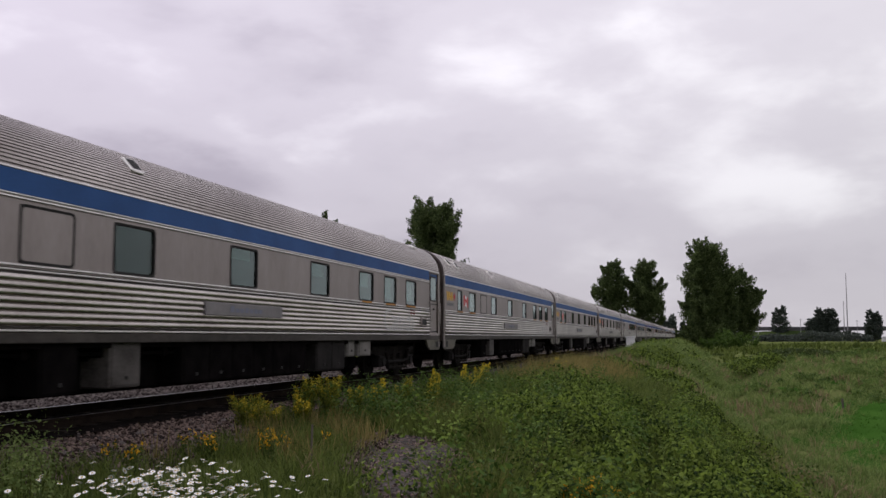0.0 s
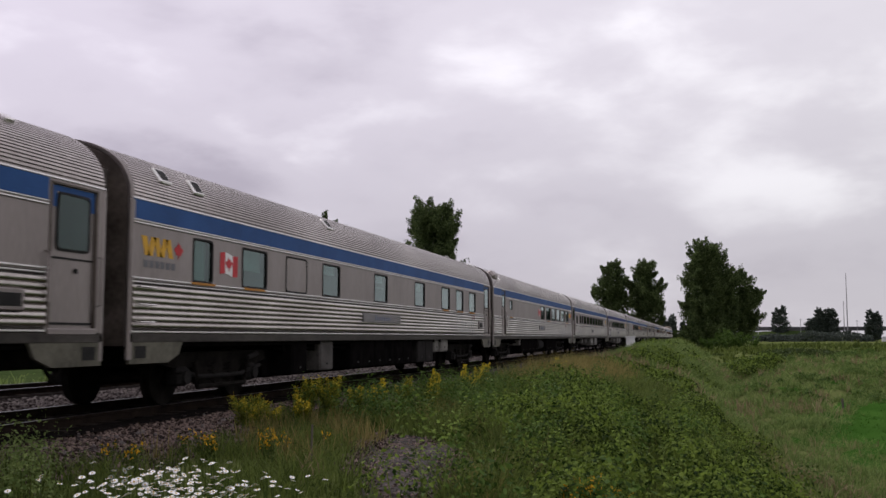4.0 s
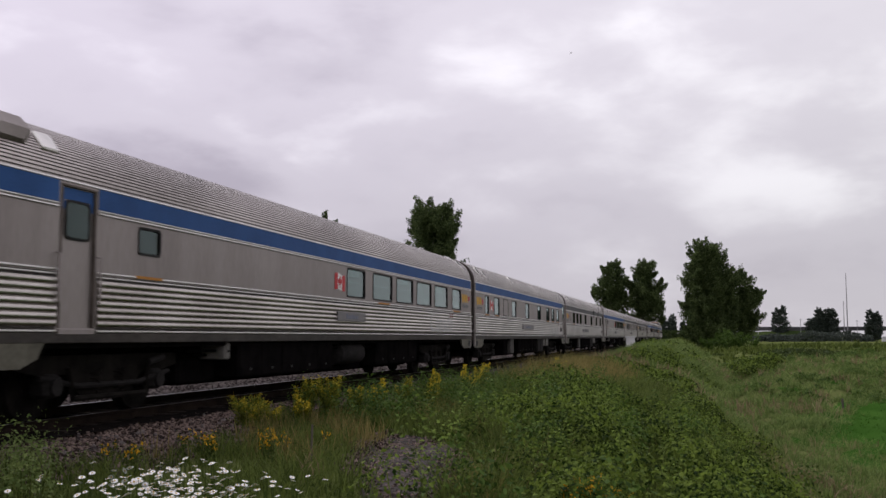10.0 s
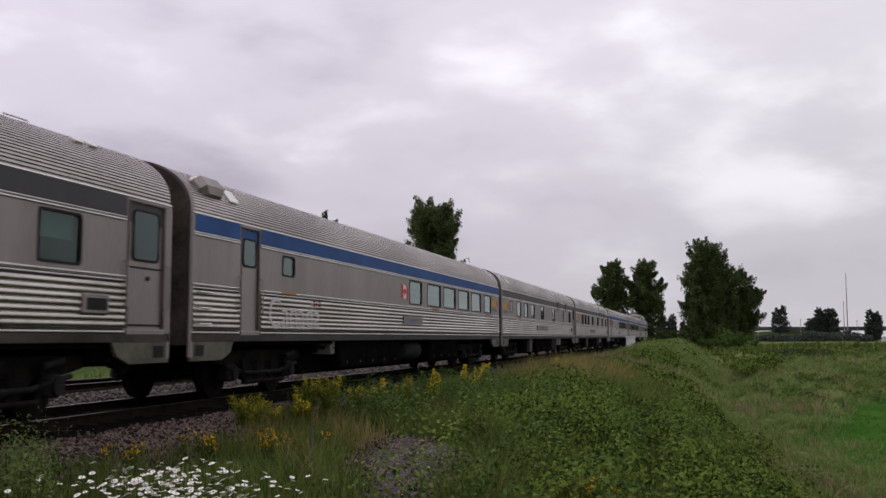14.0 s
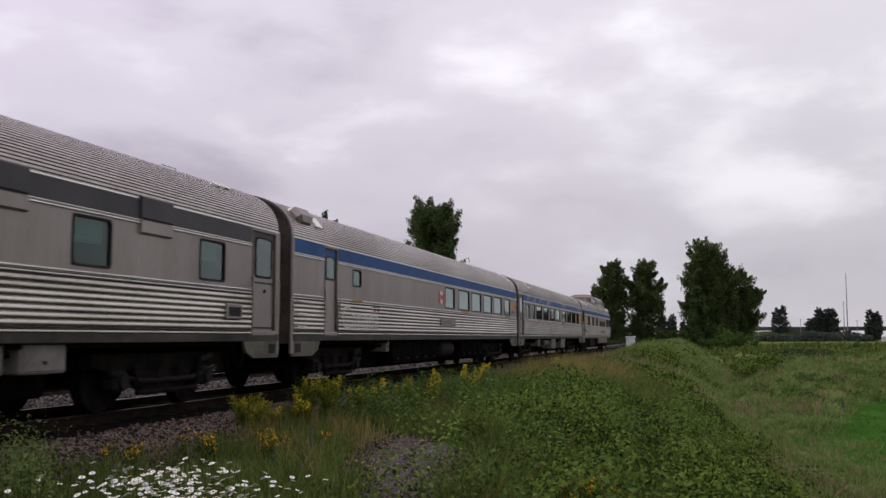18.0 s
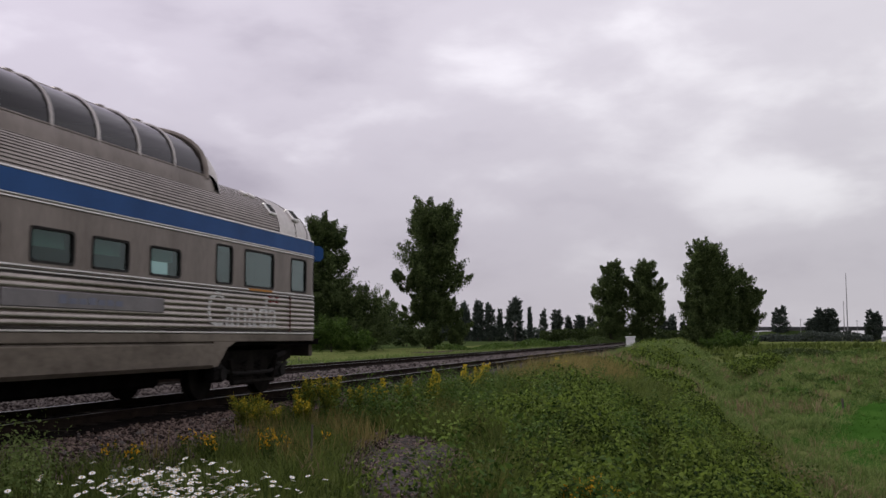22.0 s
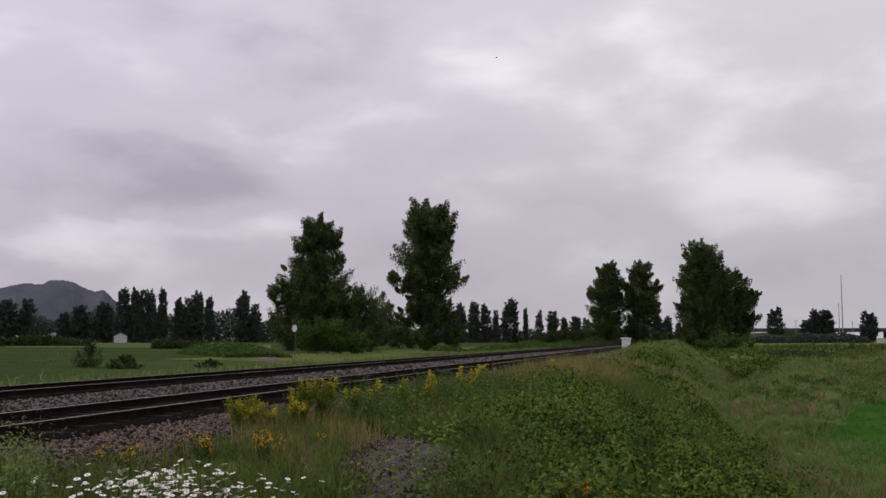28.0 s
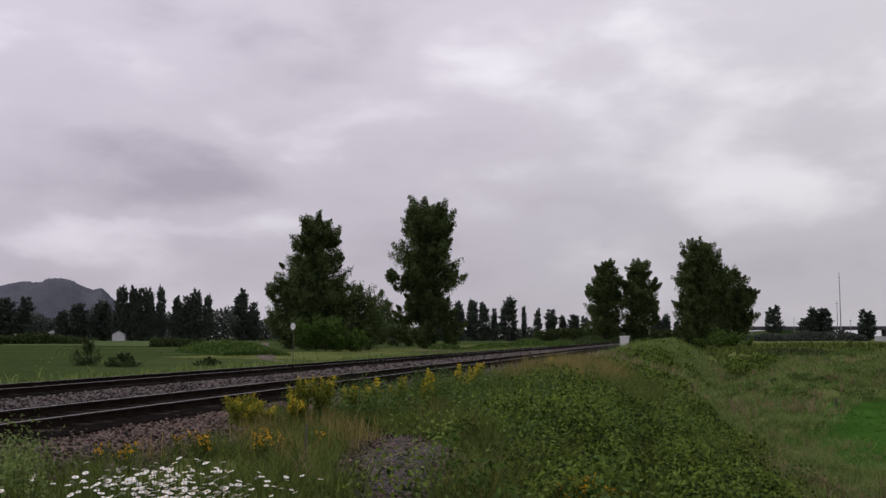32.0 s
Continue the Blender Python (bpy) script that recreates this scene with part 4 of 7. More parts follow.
    for y in np.arange(6.4, 20, 1.7):
        fl.box(-1.3, 1.3, float(y), float(y) + 0.12, 0.84, 0.98)
    part("underframe", fl, UNDERBLACK, car, "black underframe")
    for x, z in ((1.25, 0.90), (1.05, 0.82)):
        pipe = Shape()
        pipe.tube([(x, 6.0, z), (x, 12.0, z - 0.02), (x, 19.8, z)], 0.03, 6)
        part("pipe", pipe, UNDERBLACK, car, "black pipe")
    truck(car, 3.9)
    truck(car, 21.6 if park else CAR - 3.9)
    under_boxes(car, spec["boxes"])
    # name board, lettering, decals
    if board:
        bd = part("name_board", slab(Shape(), M, 99, board[0] + 0.03, board[1] - 0.03, 1.50, 1.72, 0.0, 0.05, 0.01), PLATE, car, "steel name board on the fluting")
        m0 = (board[0] + board[1]) / 2
        w = min(1.5, (board[1] - board[0]) * 0.42)
        for i in range(7):
            tall = (0.115, 0.075, 0.078, 0.10, 0.076, 0.08, 0.074)[i]
            bar = slab(Shape(), M, 99, m0 - w / 2 + w * i / 7, m0 - w / 2 + w * (i + 0.76) / 7, 1.562, 1.562 + tall, 0.05, 0.053)
            part("bar", bar, spec.get("board_ink", LETTER), bd, "dull bar of unreadable lettering")
    if plate:
        part("plate", slab(Shape(), M, 99, plate[0], plate[1], SILL + 0.04, BELT - 0.07, 0.0, 0.012, 0.004), PLATE, car, "flat grey steel plate")
    if "canada" in spec:
        a, b = spec["canada"]
        o_ = 0.016 if plate else (0.0265 if spec.get("dull") else 0.029)
        zl, tall = (SILL + 0.20, 0.50) if plate else (SILL + 0.10, 0.62)
        place = Matrix(((0, 0, 1, HALF + o_), (1, 0, 0, a), (0, 1, 0, zl), (0, 0, 0, 1)))
        t_ = words("lettering", "Canada", 1.0, WHITE if plate else FADED, car, place, "white word Canada on the lower side")
        co = np.empty(len(t_.data.vertices) * 3, np.float32)
        t_.data.vertices.foreach_get("co", co)
        co = co.reshape(-1, 3)
        co[:, 0] = (co[:, 0] - co[:, 0].min()) * (b - a) / np.ptp(co[:, 0])
        co[:, 1] = (co[:, 1] - co[:, 1].min()) * tall / np.ptp(co[:, 1])
        t_.data.vertices.foreach_set("co", co.ravel())
        t_.data.update()
        if plate or spec.get("red_flag", True):
            fl, c, e = Shape(), b - (0.22 if plate else 0.38), b + 0.05
            for p, q in ((c, c + (e - c) * 0.28), (e - (e - c) * 0.28, e)):
                slab(fl, M, 99, p, q, 1.77, 1.91, 0.0, o_)
            le, n0 = leaf_emblem(lambda u, z, o=0.0: M(u, z, o + o_ - 0.008), (c + e) / 2, 1.84, 0.06), len(fl.v)
            fl.f += [tuple(i + n0 for i in f) for f in le.f]
            fl.v += le.v
            part("faded_flag", fl, DULLRED, car, "faded red flag painted over the fluting")
    if spec.get("flag"):
        a, old = spec["flag"], spec.get("old_flag")
        maple_flag(car, M, a, a + 0.67, 2.22, 2.59, OLDRED if old else None, None, 0.02, OLDLEAF if old else None)
    if "whiteflag" in spec:
        a = spec["whiteflag"]
        part("sticker", wavy(M, a, a + 0.62, 2.22, 2.59, 0.0, 1.0, 0.0, 0.004), CREAM, car, "faded white sticker in a flag's shape")
    if "mark" in spec:
        operator_mark(car, M, spec["mark"], *((2.18, 1.08, False, 0.40) if spec.get("tall_mark") else (2.35, 0.90, spec.get("maple", True), 0.29)))
    if "access" in spec:
        a = spec["access"]
        s = part("access_sign", slab(Shape(), M, 99, a, a + 0.24, 2.50, 2.76, 0.0, 0.004), SIGNBLUE, car, "blue wheelchair access sign")
        g = Shape()
        g.disc(M(a + 0.11, 2.70, 0.006), 0, 0.02, 0.004, 10)
        slab(g, M, 99, a + 0.10, a + 0.125, 2.58, 2.68, 0.004, 0.008)
        slab(g, M, 99, a + 0.10, a + 0.17, 2.58, 2.60, 0.004, 0.008)
        part("pictogram", g, WHITE, s)
    for a, b in spec.get("reflectors", ()):
        part("reflector", slab(Shape(), M, 99, a, b, BELT - 0.005, BELT + 0.035, 0.0, 0.028), ORANGE, car, "worn orange strip")
    for y, fr, kind in spec.get("vents", ()):
        roof_hatch(car, y, fr, open_vent=kind)
    for y in spec.get("hoods", ()):
        x, z, a = roof_at(0.34)
        hd = Shape()
        hd.box(-0.3, 0.16, -0.42, 0.42, -0.20, 0.22, 0.10)
        part("ventilator_hood", hd, steel, car, "bulging steel ventilator hood", at=Matrix.Translation((x, y, z)) @ Matrix(((math.sin(a), 0, -math.cos(a), 0), (0, 1, 0, 0), (math.cos(a), 0, math.sin(a), 0), (0, 0, 0, 1))))
    for y in spec.get("cleats", ()):
        for k in (0, 0.34):
            x, z, a = roof_at(0.50)
            cl = Shape()
            cl.box(-0.02, 0.05, -0.09, 0.09, -0.07, 0.07, 0.015)
            part("roof_cleat", cl, TRIM, car, at=Matrix.Translation((x, y + k, z)) @ Matrix(((math.sin(a), 0, -math.cos(a), 0), (0, 1, 0, 0), (math.cos(a), 0, math.sin(a), 0), (0, 0, 0, 1))))
        hoop = Shape()
        hoop.tube([(0.3, y - 0.5, CROWN - 0.08), (0.3, y - 0.5, CROWN + 0.09), (0.3, y + 0.0, CROWN + 0.09), (0.3, y + 0.0, CROWN - 0.08)], 0.016, 6)
        part("roof_hoop", hoop, TRIM, car, "small hoop on the roof", True)
    for a, b in spec.get("bulges", ()):
        part("vent_cover", slab(Shape(), M, 99, a, b, 2.655, TOPTRIM + 0.04, 0.0, 0.05, 0.025), steel, car, "lower half of a vent cover, bare steel")
        part("vent_cover", slab(Shape(), M, 99, a, b, TOPTRIM + 0.042, EAVE + 0.05, 0.0, 0.05, 0.025), band, car, "upper half of a vent cover, painted like the band")
    if "lamp" in spec:
        a, b = spec["lamp"]
        mk = Shape()
        mk.box(HALF, HALF + 0.06, a, b, 1.44, 1.72, 0.03)
        k = part("marker_plate", mk, steel, car, "steel marker light box")
        ln = Shape()
        ln.box(HALF + 0.06, HALF + 0.07, a + 0.07, b - 0.07, 1.50, 1.66, 0.01)
        part("lens", ln, RUBBER, k)
    if park:
        dome_and_tail(car, steel)
    return car


roof_smooth = PROFILE[::8]


def dome_and_tail(car, steel):
    """The raised glass dome, and what hangs on the rounded tail."""
    y0, y1, foot_z, hw, hh = 13.08, 19.45, 3.86, 1.27, 0.83

    def roof_z(x):
        return EAVE + (CROWN - EAVE) * (1 - min(1.0, abs(x) / 1.5) ** 2.25) ** (1 / 2.25)

    def soft(v):
        v = min(1.0, max(0.0, v))
        return v * v * (3 - 2 * v)

    def arc(k, y, grow=0.0):
        """Across the dome: k from 0 (near base) to 1 (crown) to 2 (far base)."""
        a = math.pi / 2 * k
        return ((hw + grow) * math.copysign(abs(math.cos(a)) ** 0.66, math.cos(a)), y, foot_z + (hh + grow) * abs(math.sin(a)) ** 0.80)

    def cheek(y, z):
        """How far out the side of the dome's front is."""
        w = 1.03 + (hw - 1.03) * soft((y - 11.4) / 1.6)
        return w * (1 - min(1.0, max(0.0, (z - foot_z) / hh)) ** 2.4) ** (1 / 2.4)

    # smooth steel base that grows out of the roof
    for s in (1, -1):
        rows = []
        for y in (11.7, 12.0, 12.3, 12.6, 12.9, 13.1, 16.0, 19.3, 19.6, 19.85, 20.1):
            w = 1.06 + 0.28 * soft((y - 11.7) / 1.2) * soft((20.25 - y) / 0.6)
            t = 3.925 - 0.10 * soft((y - 19.5) / 0.6)
            rows.append([(s * w, y, roof_z(w) - 0.05), (s * (w - 0.01), y, 3.74), (s * (w - 0.035), y, t - 0.04), (s * (w - 0.07), y, t), (s * (w - 0.2), y, t)])
        rows.append([(s * (1.05 - 0.05 * j), 20.55, roof_z(1.05 - 0.05 * j) - 0.03) for j in range(5)])
        base = Shape()
        base.grid(rows)
        part("dome_base", base, steel, car, "smooth steel base of the dome", True)
    # curved side panes
    n = 6
    cuts = [y0 + (y1 - y0) * i / n for i in range(n + 1)]
    ks = [0.02, 0.1, 0.2, 0.34, 0.48, 0.62, 0.76]
    for i, (a, b) in enumerate(zip(cuts, cuts[1:])):
        lean = 0.55 if i == n - 1 else 0.0
        for mir in (0, 1):
            g = Shape()
            g.grid([[arc(2 - k if mir else k, a + (b - a - lean * k * k) * q) for k in ks] for q in (0.03, 0.5, 0.97)])
            part("dome_pane", g, CLEAR, car, "curved grey glass pane of the dome", True)
    for i, y in enumerate(cuts):
        m = Shape()
        lean = 0.55 if i == n else 0.0
        m.tube([arc(k / 10, y - lean * (1 - abs(1 - k / 10)) ** 2, 0.012) for k in range(0, 21)], 0.07 if i == 0 else (0.06 if i == n else 0.026), 8)
        part("dome_mullion", m, CAP if 0 < i < n else steel, car, smooth=True)
        if 0 < i < n:
            lug = Shape()
            lug.box(-0.62, 0.62, y - 0.09, y + 0.09, foot_z + hh - 0.03, foot_z + hh + 0.035, 0.02)
            part("roof_lug", lug, steel, car)
    for k in (0.02, 0.77, 1.23, 1.98):
        r = Shape()
        r.tube([arc(k, y, 0.005) for y in (y0, (y0 + y1) / 2, y1 - 0.55 * min(k, 2 - k) ** 2)], 0.024, 6)
        part("dome_rail", r, steel, car, smooth=True)
    top = Shape()
    top.grid([[arc(k, y, 0.006) for k in (0.75, 0.86, 1.0, 1.14, 1.25)] for y in (y0, 16.0, y1 - 0.5)])
    part("dome_top", top, steel, car, "steel strip along the dome's crown", True)
    # front: two quarter windows, raked windscreen and the steel shell behind them
    head_y, head_z = 12.20, 4.44
    arch = [(13.0, 3.97), (12.98, 4.12), (12.91, 4.26), (12.78, 4.38), (12.60, 4.46), (12.40, 4.48), (head_y, head_z)]
    for s in (1, -1):
        g = Shape()
        low = [(13.0 - (13.0 - 11.42) * i / 6, 3.95) for i in range(7)]
        g.grid([[(s * cheek(a[0] + (b[0] - a[0]) * q, a[1] + (b[1] - a[1]) * q), a[0] + (b[0] - a[0]) * q, a[1] + (b[1] - a[1]) * q) for a, b in zip(low, arch)] for q in (0, 0.25, 0.5, 0.75, 1)])
        part("quarter_pane", g, CLEAR, car, "large curved quarter window of the dome", True)
        e = Shape()
        e.tube([(s * (cheek(y, z) + 0.01), y, z) for y, z in arch + [(11.8, 4.22), (11.42, 3.95), (12.2, 3.94), (13.0, 3.95)]], 0.035, 6)
        part("quarter_frame", e, SKIRT, car, "weathered quarter window frame", True)
    near = [(cheek(y, z), y, z) for y, z in arch]
    xh = near[-1][0]
    mids = [(xh * (1 - 2 * i / 8), head_y - 0.10 * (1 - (1 - 2 * i / 8) ** 2), head_z + 0.07 * (1 - (1 - 2 * i / 8) ** 2)) for i in range(1, 8)]
    line = near + mids + [(-x, y, z) for x, y, z in near[::-1]]
    m_ = len(line) - 1
    main = [arc(0.06 + 1.88 * i / m_, y0, 0.008) for i in range(m_ + 1)]
    shell = Shape()
    shell.grid([[tuple(Vector(a).lerp(Vector(b), q) + Vector((0, 0, 0.05 * math.sin(math.pi * q) * (1 - abs(1 - 2 * i / m_))))) for i, (a, b) in enumerate(zip(line, main))] for q in (0, 0.25, 0.5, 0.75, 1)])
    part("dome_shell", shell, steel, car, "steel brow over the dome's front windows", True)
    feet, heads = [], []
    for f in (1.0, 0.5, 0.0, -0.5, -1.0):
        x = 1.02 * f
        feet.append((x, 11.40 - 0.28 * (1 - f * f), roof_z(x) + 0.015))
        heads.append((xh * f, head_y - 0.10 * (1 - f * f), head_z + 0.07 * (1 - f * f)))
    for i in range(4):
        g = Shape()
        g.grid([[feet[i], feet[i + 1]], [heads[i], heads[i + 1]]])
        part("windscreen_pane", g, CLEAR, car, "raked front pane of the dome")
        e = Shape()
        e.tube([feet[i], feet[i + 1]], 0.045, 6)
        part("windscreen_frame", e, steel, car, smooth=True)
    for a, b in zip(feet, heads):
        e = Shape()
        e.tube([a, b], 0.032, 6)
        part("windscreen_post", e, SKIRT, car, smooth=True)
    vis = Shape()
    vis.grid([[(x * 1.0, y + d, z + h) for x, y, z in heads] for d, h in ((-0.10, -0.09), (-0.06, 0.03), (0.16, 0.09))])
    part("windscreen_header", vis, TAN, car, "weathered tan header over the windscreen", True)
    # rounded rear of the dome, down to the roof
    rear = [arc(0.05 + 1.9 * i / 20, y1 - 0.55 * (1 - abs(1 - (0.05 + 1.9 * i / 20))) ** 2, 0.012) for i in range(21)]
    back = Shape()
    rows = []
    for q in (0, 0.2, 0.4, 0.6, 0.8, 1.0):
        row = []
        for i, p in enumerate(rear):
            c = 1 - abs(1 - i / 10)
            x = p[0] * (1 + 0.05 * q * (1 - c))
            y = p[1] + q * (0.42 + 0.75 * c)
            z0_ = min(roof_z(x), p[2]) - 0.02
            row.append((x, y, z0_ + (p[2] - z0_) * math.sqrt(max(0.0, 1 - q ** 1.7))))
        rows.append(row)
    back.grid(rows)
    part("dome_back", back, CAP, car, "rounded steel rear of the dome", True)
    lining = Shape()
    lining.box(-1.15, 1.15, 11.9, y1 - 0.1, 3.80, 3.85)
    part("dome_floor", lining, DIMCABIN, car, "dim interior of the dome")
    for i in range(6):
        for x in (-0.72, 0.72):
            seat = Shape()
            seat.box(x - 0.40, x + 0.40, y0 + 0.4 + i * 0.98, y0 + 0.56 + i * 0.98, 3.85, 4.24, 0.05)
            part("dome_seat", seat, DIMCABIN, car)
    # tail: lower skirt, end wall, headlamp housing, buffer
    sk = slab(Shape(), tail_side, 99, 11.9, 19.4, 0.60, 1.06, -0.10, 0.010, 0.06)
    part("deep_skirt", sk, SKIRT, car, "deep grimy steel skirt")
    sk = Shape()
    sk.prism([(19.38, 0.62), (19.55, 0.64), (19.72, 0.78), (19.90, 0.95), (20.25, 1.055), (19.38, 1.055)], tail_side, -0.08, 0.008)
    part("skirt_arch", sk, SKIRT, car, "grimy steel arch before the truck")
    sk = slab(Shape(), tail_side, 23.60, 24.35, TAIL_END, 0.72, 1.06, -0.06, 0.008, 0.02)
    part("tail_apron", sk, SKIRT, car, "grimy tail apron")
    far = Shape()
    far.grid([[(-tail_side(u, z)[0], tail_side(u, z)[1], z) for z in (0.74, EAVE)] for u in steps(23.5, TAIL_END, 23.60)])
    part("tail_wall", far, steel, car, "rounded far side of the tail", True)
    ew = Shape()
    ew.box(-0.32, 0.32, 24.90, 24.98, 1.0, 3.1, 0.02)
    part("tail_door", ew, steel, car, "steel tail door")
    hb = slab(Shape(), tail_side, 23.60, 24.55, TAIL_END + 0.05, 2.81, 3.15, 0.0, 0.30, 0.075)
    part("tail_visor", hb, BLUE, car, "blue visor that juts out round the tail")
    hl = Shape()
    hl.tube([(0.85, 24.63, 2.55), (0.86, 25.10, 2.55), (0.84, 25.10, 2.2), (0.83, 24.63, 2.2)], 0.02, 6)
    part("grab_iron", hl, RUBBER, car, smooth=True)
    cp = Shape()
    cp.box(-0.2, 0.2, 24.4, 25.3, 0.62, 0.98, 0.06)
    cp.tube([(0.35, 24.92, 0.95), (0.36, 25.08, 0.6), (0.34, 25.06, 0.35)], 0.04, 6)
    cp.tube([(-0.3, 24.92, 0.95), (-0.3, 25.08, 0.55), (-0.28, 25.04, 0.4)], 0.04, 6)
    part("coupler", cp, IRON, car, "iron coupler and hoses")
    part("wall_seam", slab(Shape(), tail_side, 99, 22.55, 22.59, SILL + 0.04, BELT - 0.04, 0.0, 0.036), RUSTY, car, "rusty upright seam in the fluting")


BOX_SLEEP = [(6.6, 7.4, 0.36, UNDERBLACK, "box"), (8.15, 8.95, 0.40, BOXGREY, "box"), (10.2, 15.4, 0.38, UNDERBLACK, "box"), (16.0, 17.8, 0.38, DARKBOX, "box"), (17.98, 18.48, 0.66, PALEBOX, "box"), (18.78, 19.70, 0.66, PALEBOX, "box")]
BOX_DINER = [(7.06, 7.28, 0.74, PALEBOX, "box"), (7.6, 12.4, 0.40, UNDERBLACK, "box"), (13.1, 14.8, 0.48, DARKBOX, "tank"), (15.6, 19.4, 0.40, UNDERBLACK, "box")]
BOX_COACH = [(6.74, 7.10, 0.68, PALEBOX, "box"), (8.85, 10.7, 0.56, BOXGREY, "tank"), (12.95, 14.5, 0.50, PALEBOX, "box"), (15.95, 17.6, 0.50, PALEBOX, "box"), (17.9, 18.8, 0.5, DARKBOX, "tank")]
BOX_COACH2 = [(6.91, 7.38, 0.66, PALEBOX, "box"), (9.2, 11.0, 0.56, BOXGREY, "tank"), (11.64, 13.42, 0.48, PALEBOX, "box"), (15.83, 17.63, 0.48, PALEBOX, "box")]
BOX_PARK = [(6.2, 7.9, 0.42, DARKBOX, "box"), (8.2, 9.8, 0.42, DARKBOX, "box"), (10.2, 11.6, 0.5, UNDERBLACK, "box")]
W_SLEEP = [(2.21, 2.89), (4.02, 5.08), (5.99, 7.08), (8.00, 9.09), (11.61, 12.71), (15.36, 16.46), (18.49, 19.58), (20.49, 21.56), (22.49, 23.56)]
W_GREY = [(2.24, 2.95), (4.06, 5.18), (6.06, 7.17), (8.07, 9.16), (11.25, 12.36), (15.50, 16.63), (19.59, 20.49), (23.05, 23.95)]
W_DINER = [(4.03, 4.65), (13.03, 14.34), (14.96, 16.60), (17.00, 18.63), (19.04, 20.67), (21.09, 22.73), (23.39, 24.66)]
W_COACH = [(2.57, 3.28), (4.56, 5.39), (5.80, 6.64), (7.07, 8.77), (9.20, 10.93), (11.35, 13.08), (13.47, 15.22), (15.64, 17.38), (17.78, 19.53), (19.94, 21.68), (22.10, 22.92)]
W_COACH2 = [(2.64, 3.37), (4.41, 5.04), (5.58, 7.47), (8.03, 9.90), (10.52, 12.32), (12.94, 14.73), (15.80, 17.54), (18.15, 20.07), (20.59, 22.51), (23.24, 24.49)]
W_PARK = [(3.86, 4.92), (7.10, 8.07), (10.20, 11.24), (13.07, 13.97), (14.54, 15.44), (15.84, 16.74), (17.31, 18.22), (19.42, 20.04), (20.53, 21.81), (22.65, 23.45), (24.00, 24.70)]
BLUE_L = "faded blue painted letter band"


def sleeper(**k):
    d = dict(windows=W_SLEEP, wz=(2.03, 2.75), doors=[(25.10, 26.05, True)], band=BLUE, band_label=BLUE_L, blank=(2,), board=(10.62, 13.82), boxes=BOX_SLEEP, flag=3.15, mark=0.70, lamp=(23.96, 24.56),
             reflectors=[(2.15, 2.95), (4.08, 4.95), (18.66, 19.4), (20.6, 21.45), (22.5, 23.4)], vents=[(1.45, 0.30, True), (2.5, 0.28, True), (8.75, 0.34, True)], cleats=[24.35], canada=(20.44, 23.28),
             blinds={0: 1.0, 1: 0.55, 3: 0.3, 4: 0.3, 5: 0.35, 7: 0.5, 8: 0.9}, bars=(4, 5, 6))
    d.update(k)
    return d


def grey_sleeper(**k):
    d = sleeper(windows=W_GREY, wz=(2.08, 2.765), odd={0: (2.23, 2.73)}, band=GREYBAND, band_label="dark grey painted letter band", blank=(0,), board=(9.72, 13.52), board_ink=LETTERGREY, mark=0.75, reflectors=[(4.2, 5.1), (15.65, 16.45)],
                bulges=[(17.67, 18.64), (21.19, 22.08)], blinds={5: 0.4, 6: 0.5, 7: 0.5}, bars=(1, 2, 3, 4, 5, 6), flag=None, vents=[(1.4, 0.31, True), (2.45, 0.30, True), (17.0, 0.34, True)], **k)
    del d["canada"]
    return d


def diner(**k):
    d = dict(windows=W_DINER, wz=(2.075, 2.765), odd={0: (2.34, 2.75)}, doors=[(2.22, 2.92, False)], band=BLUE, band_label=BLUE_L, board=(12.3, 14.3), boxes=BOX_DINER, flag=12.21, mark=24.86,
             reflectors=[(3.97, 4.7), (15.4, 16.3), (23.5, 24.5)], vents=[(2.05, 0.30, False), (25.2, 0.36, True)], hoods=[1.25], cleats=[24.2], canada=(20.48, 23.35), blinds={1: 0.25, 3: 0.2, 5: 0.3, 6: 0.3}, bars=(1, 2, 3))
    d.update(k)
    return d


def coach(**k):
    d = dict(windows=W_COACH, wz=(2.10, 2.655), odd={0: (2.07, 2.60)}, doors=[(0.55, 1.52, True)], band=BLUE, band_label=BLUE_L, board=(12.62, 13.84), boxes=BOX_COACH, access=1.80, mark=24.62, maple=False, whiteflag=23.05,
             reflectors=[(7.5, 8.3), (15.9, 16.8)], vents=[(1.5, 0.32, True), (3.0, 0.30, True)], cleats=[24.2], louvers=[(1.80, 7.92), (18.8, 26.1)], blinds={i: 0.42 + 0.05 * (i % 3) for i in range(11)})
    d.update(k)
    return d


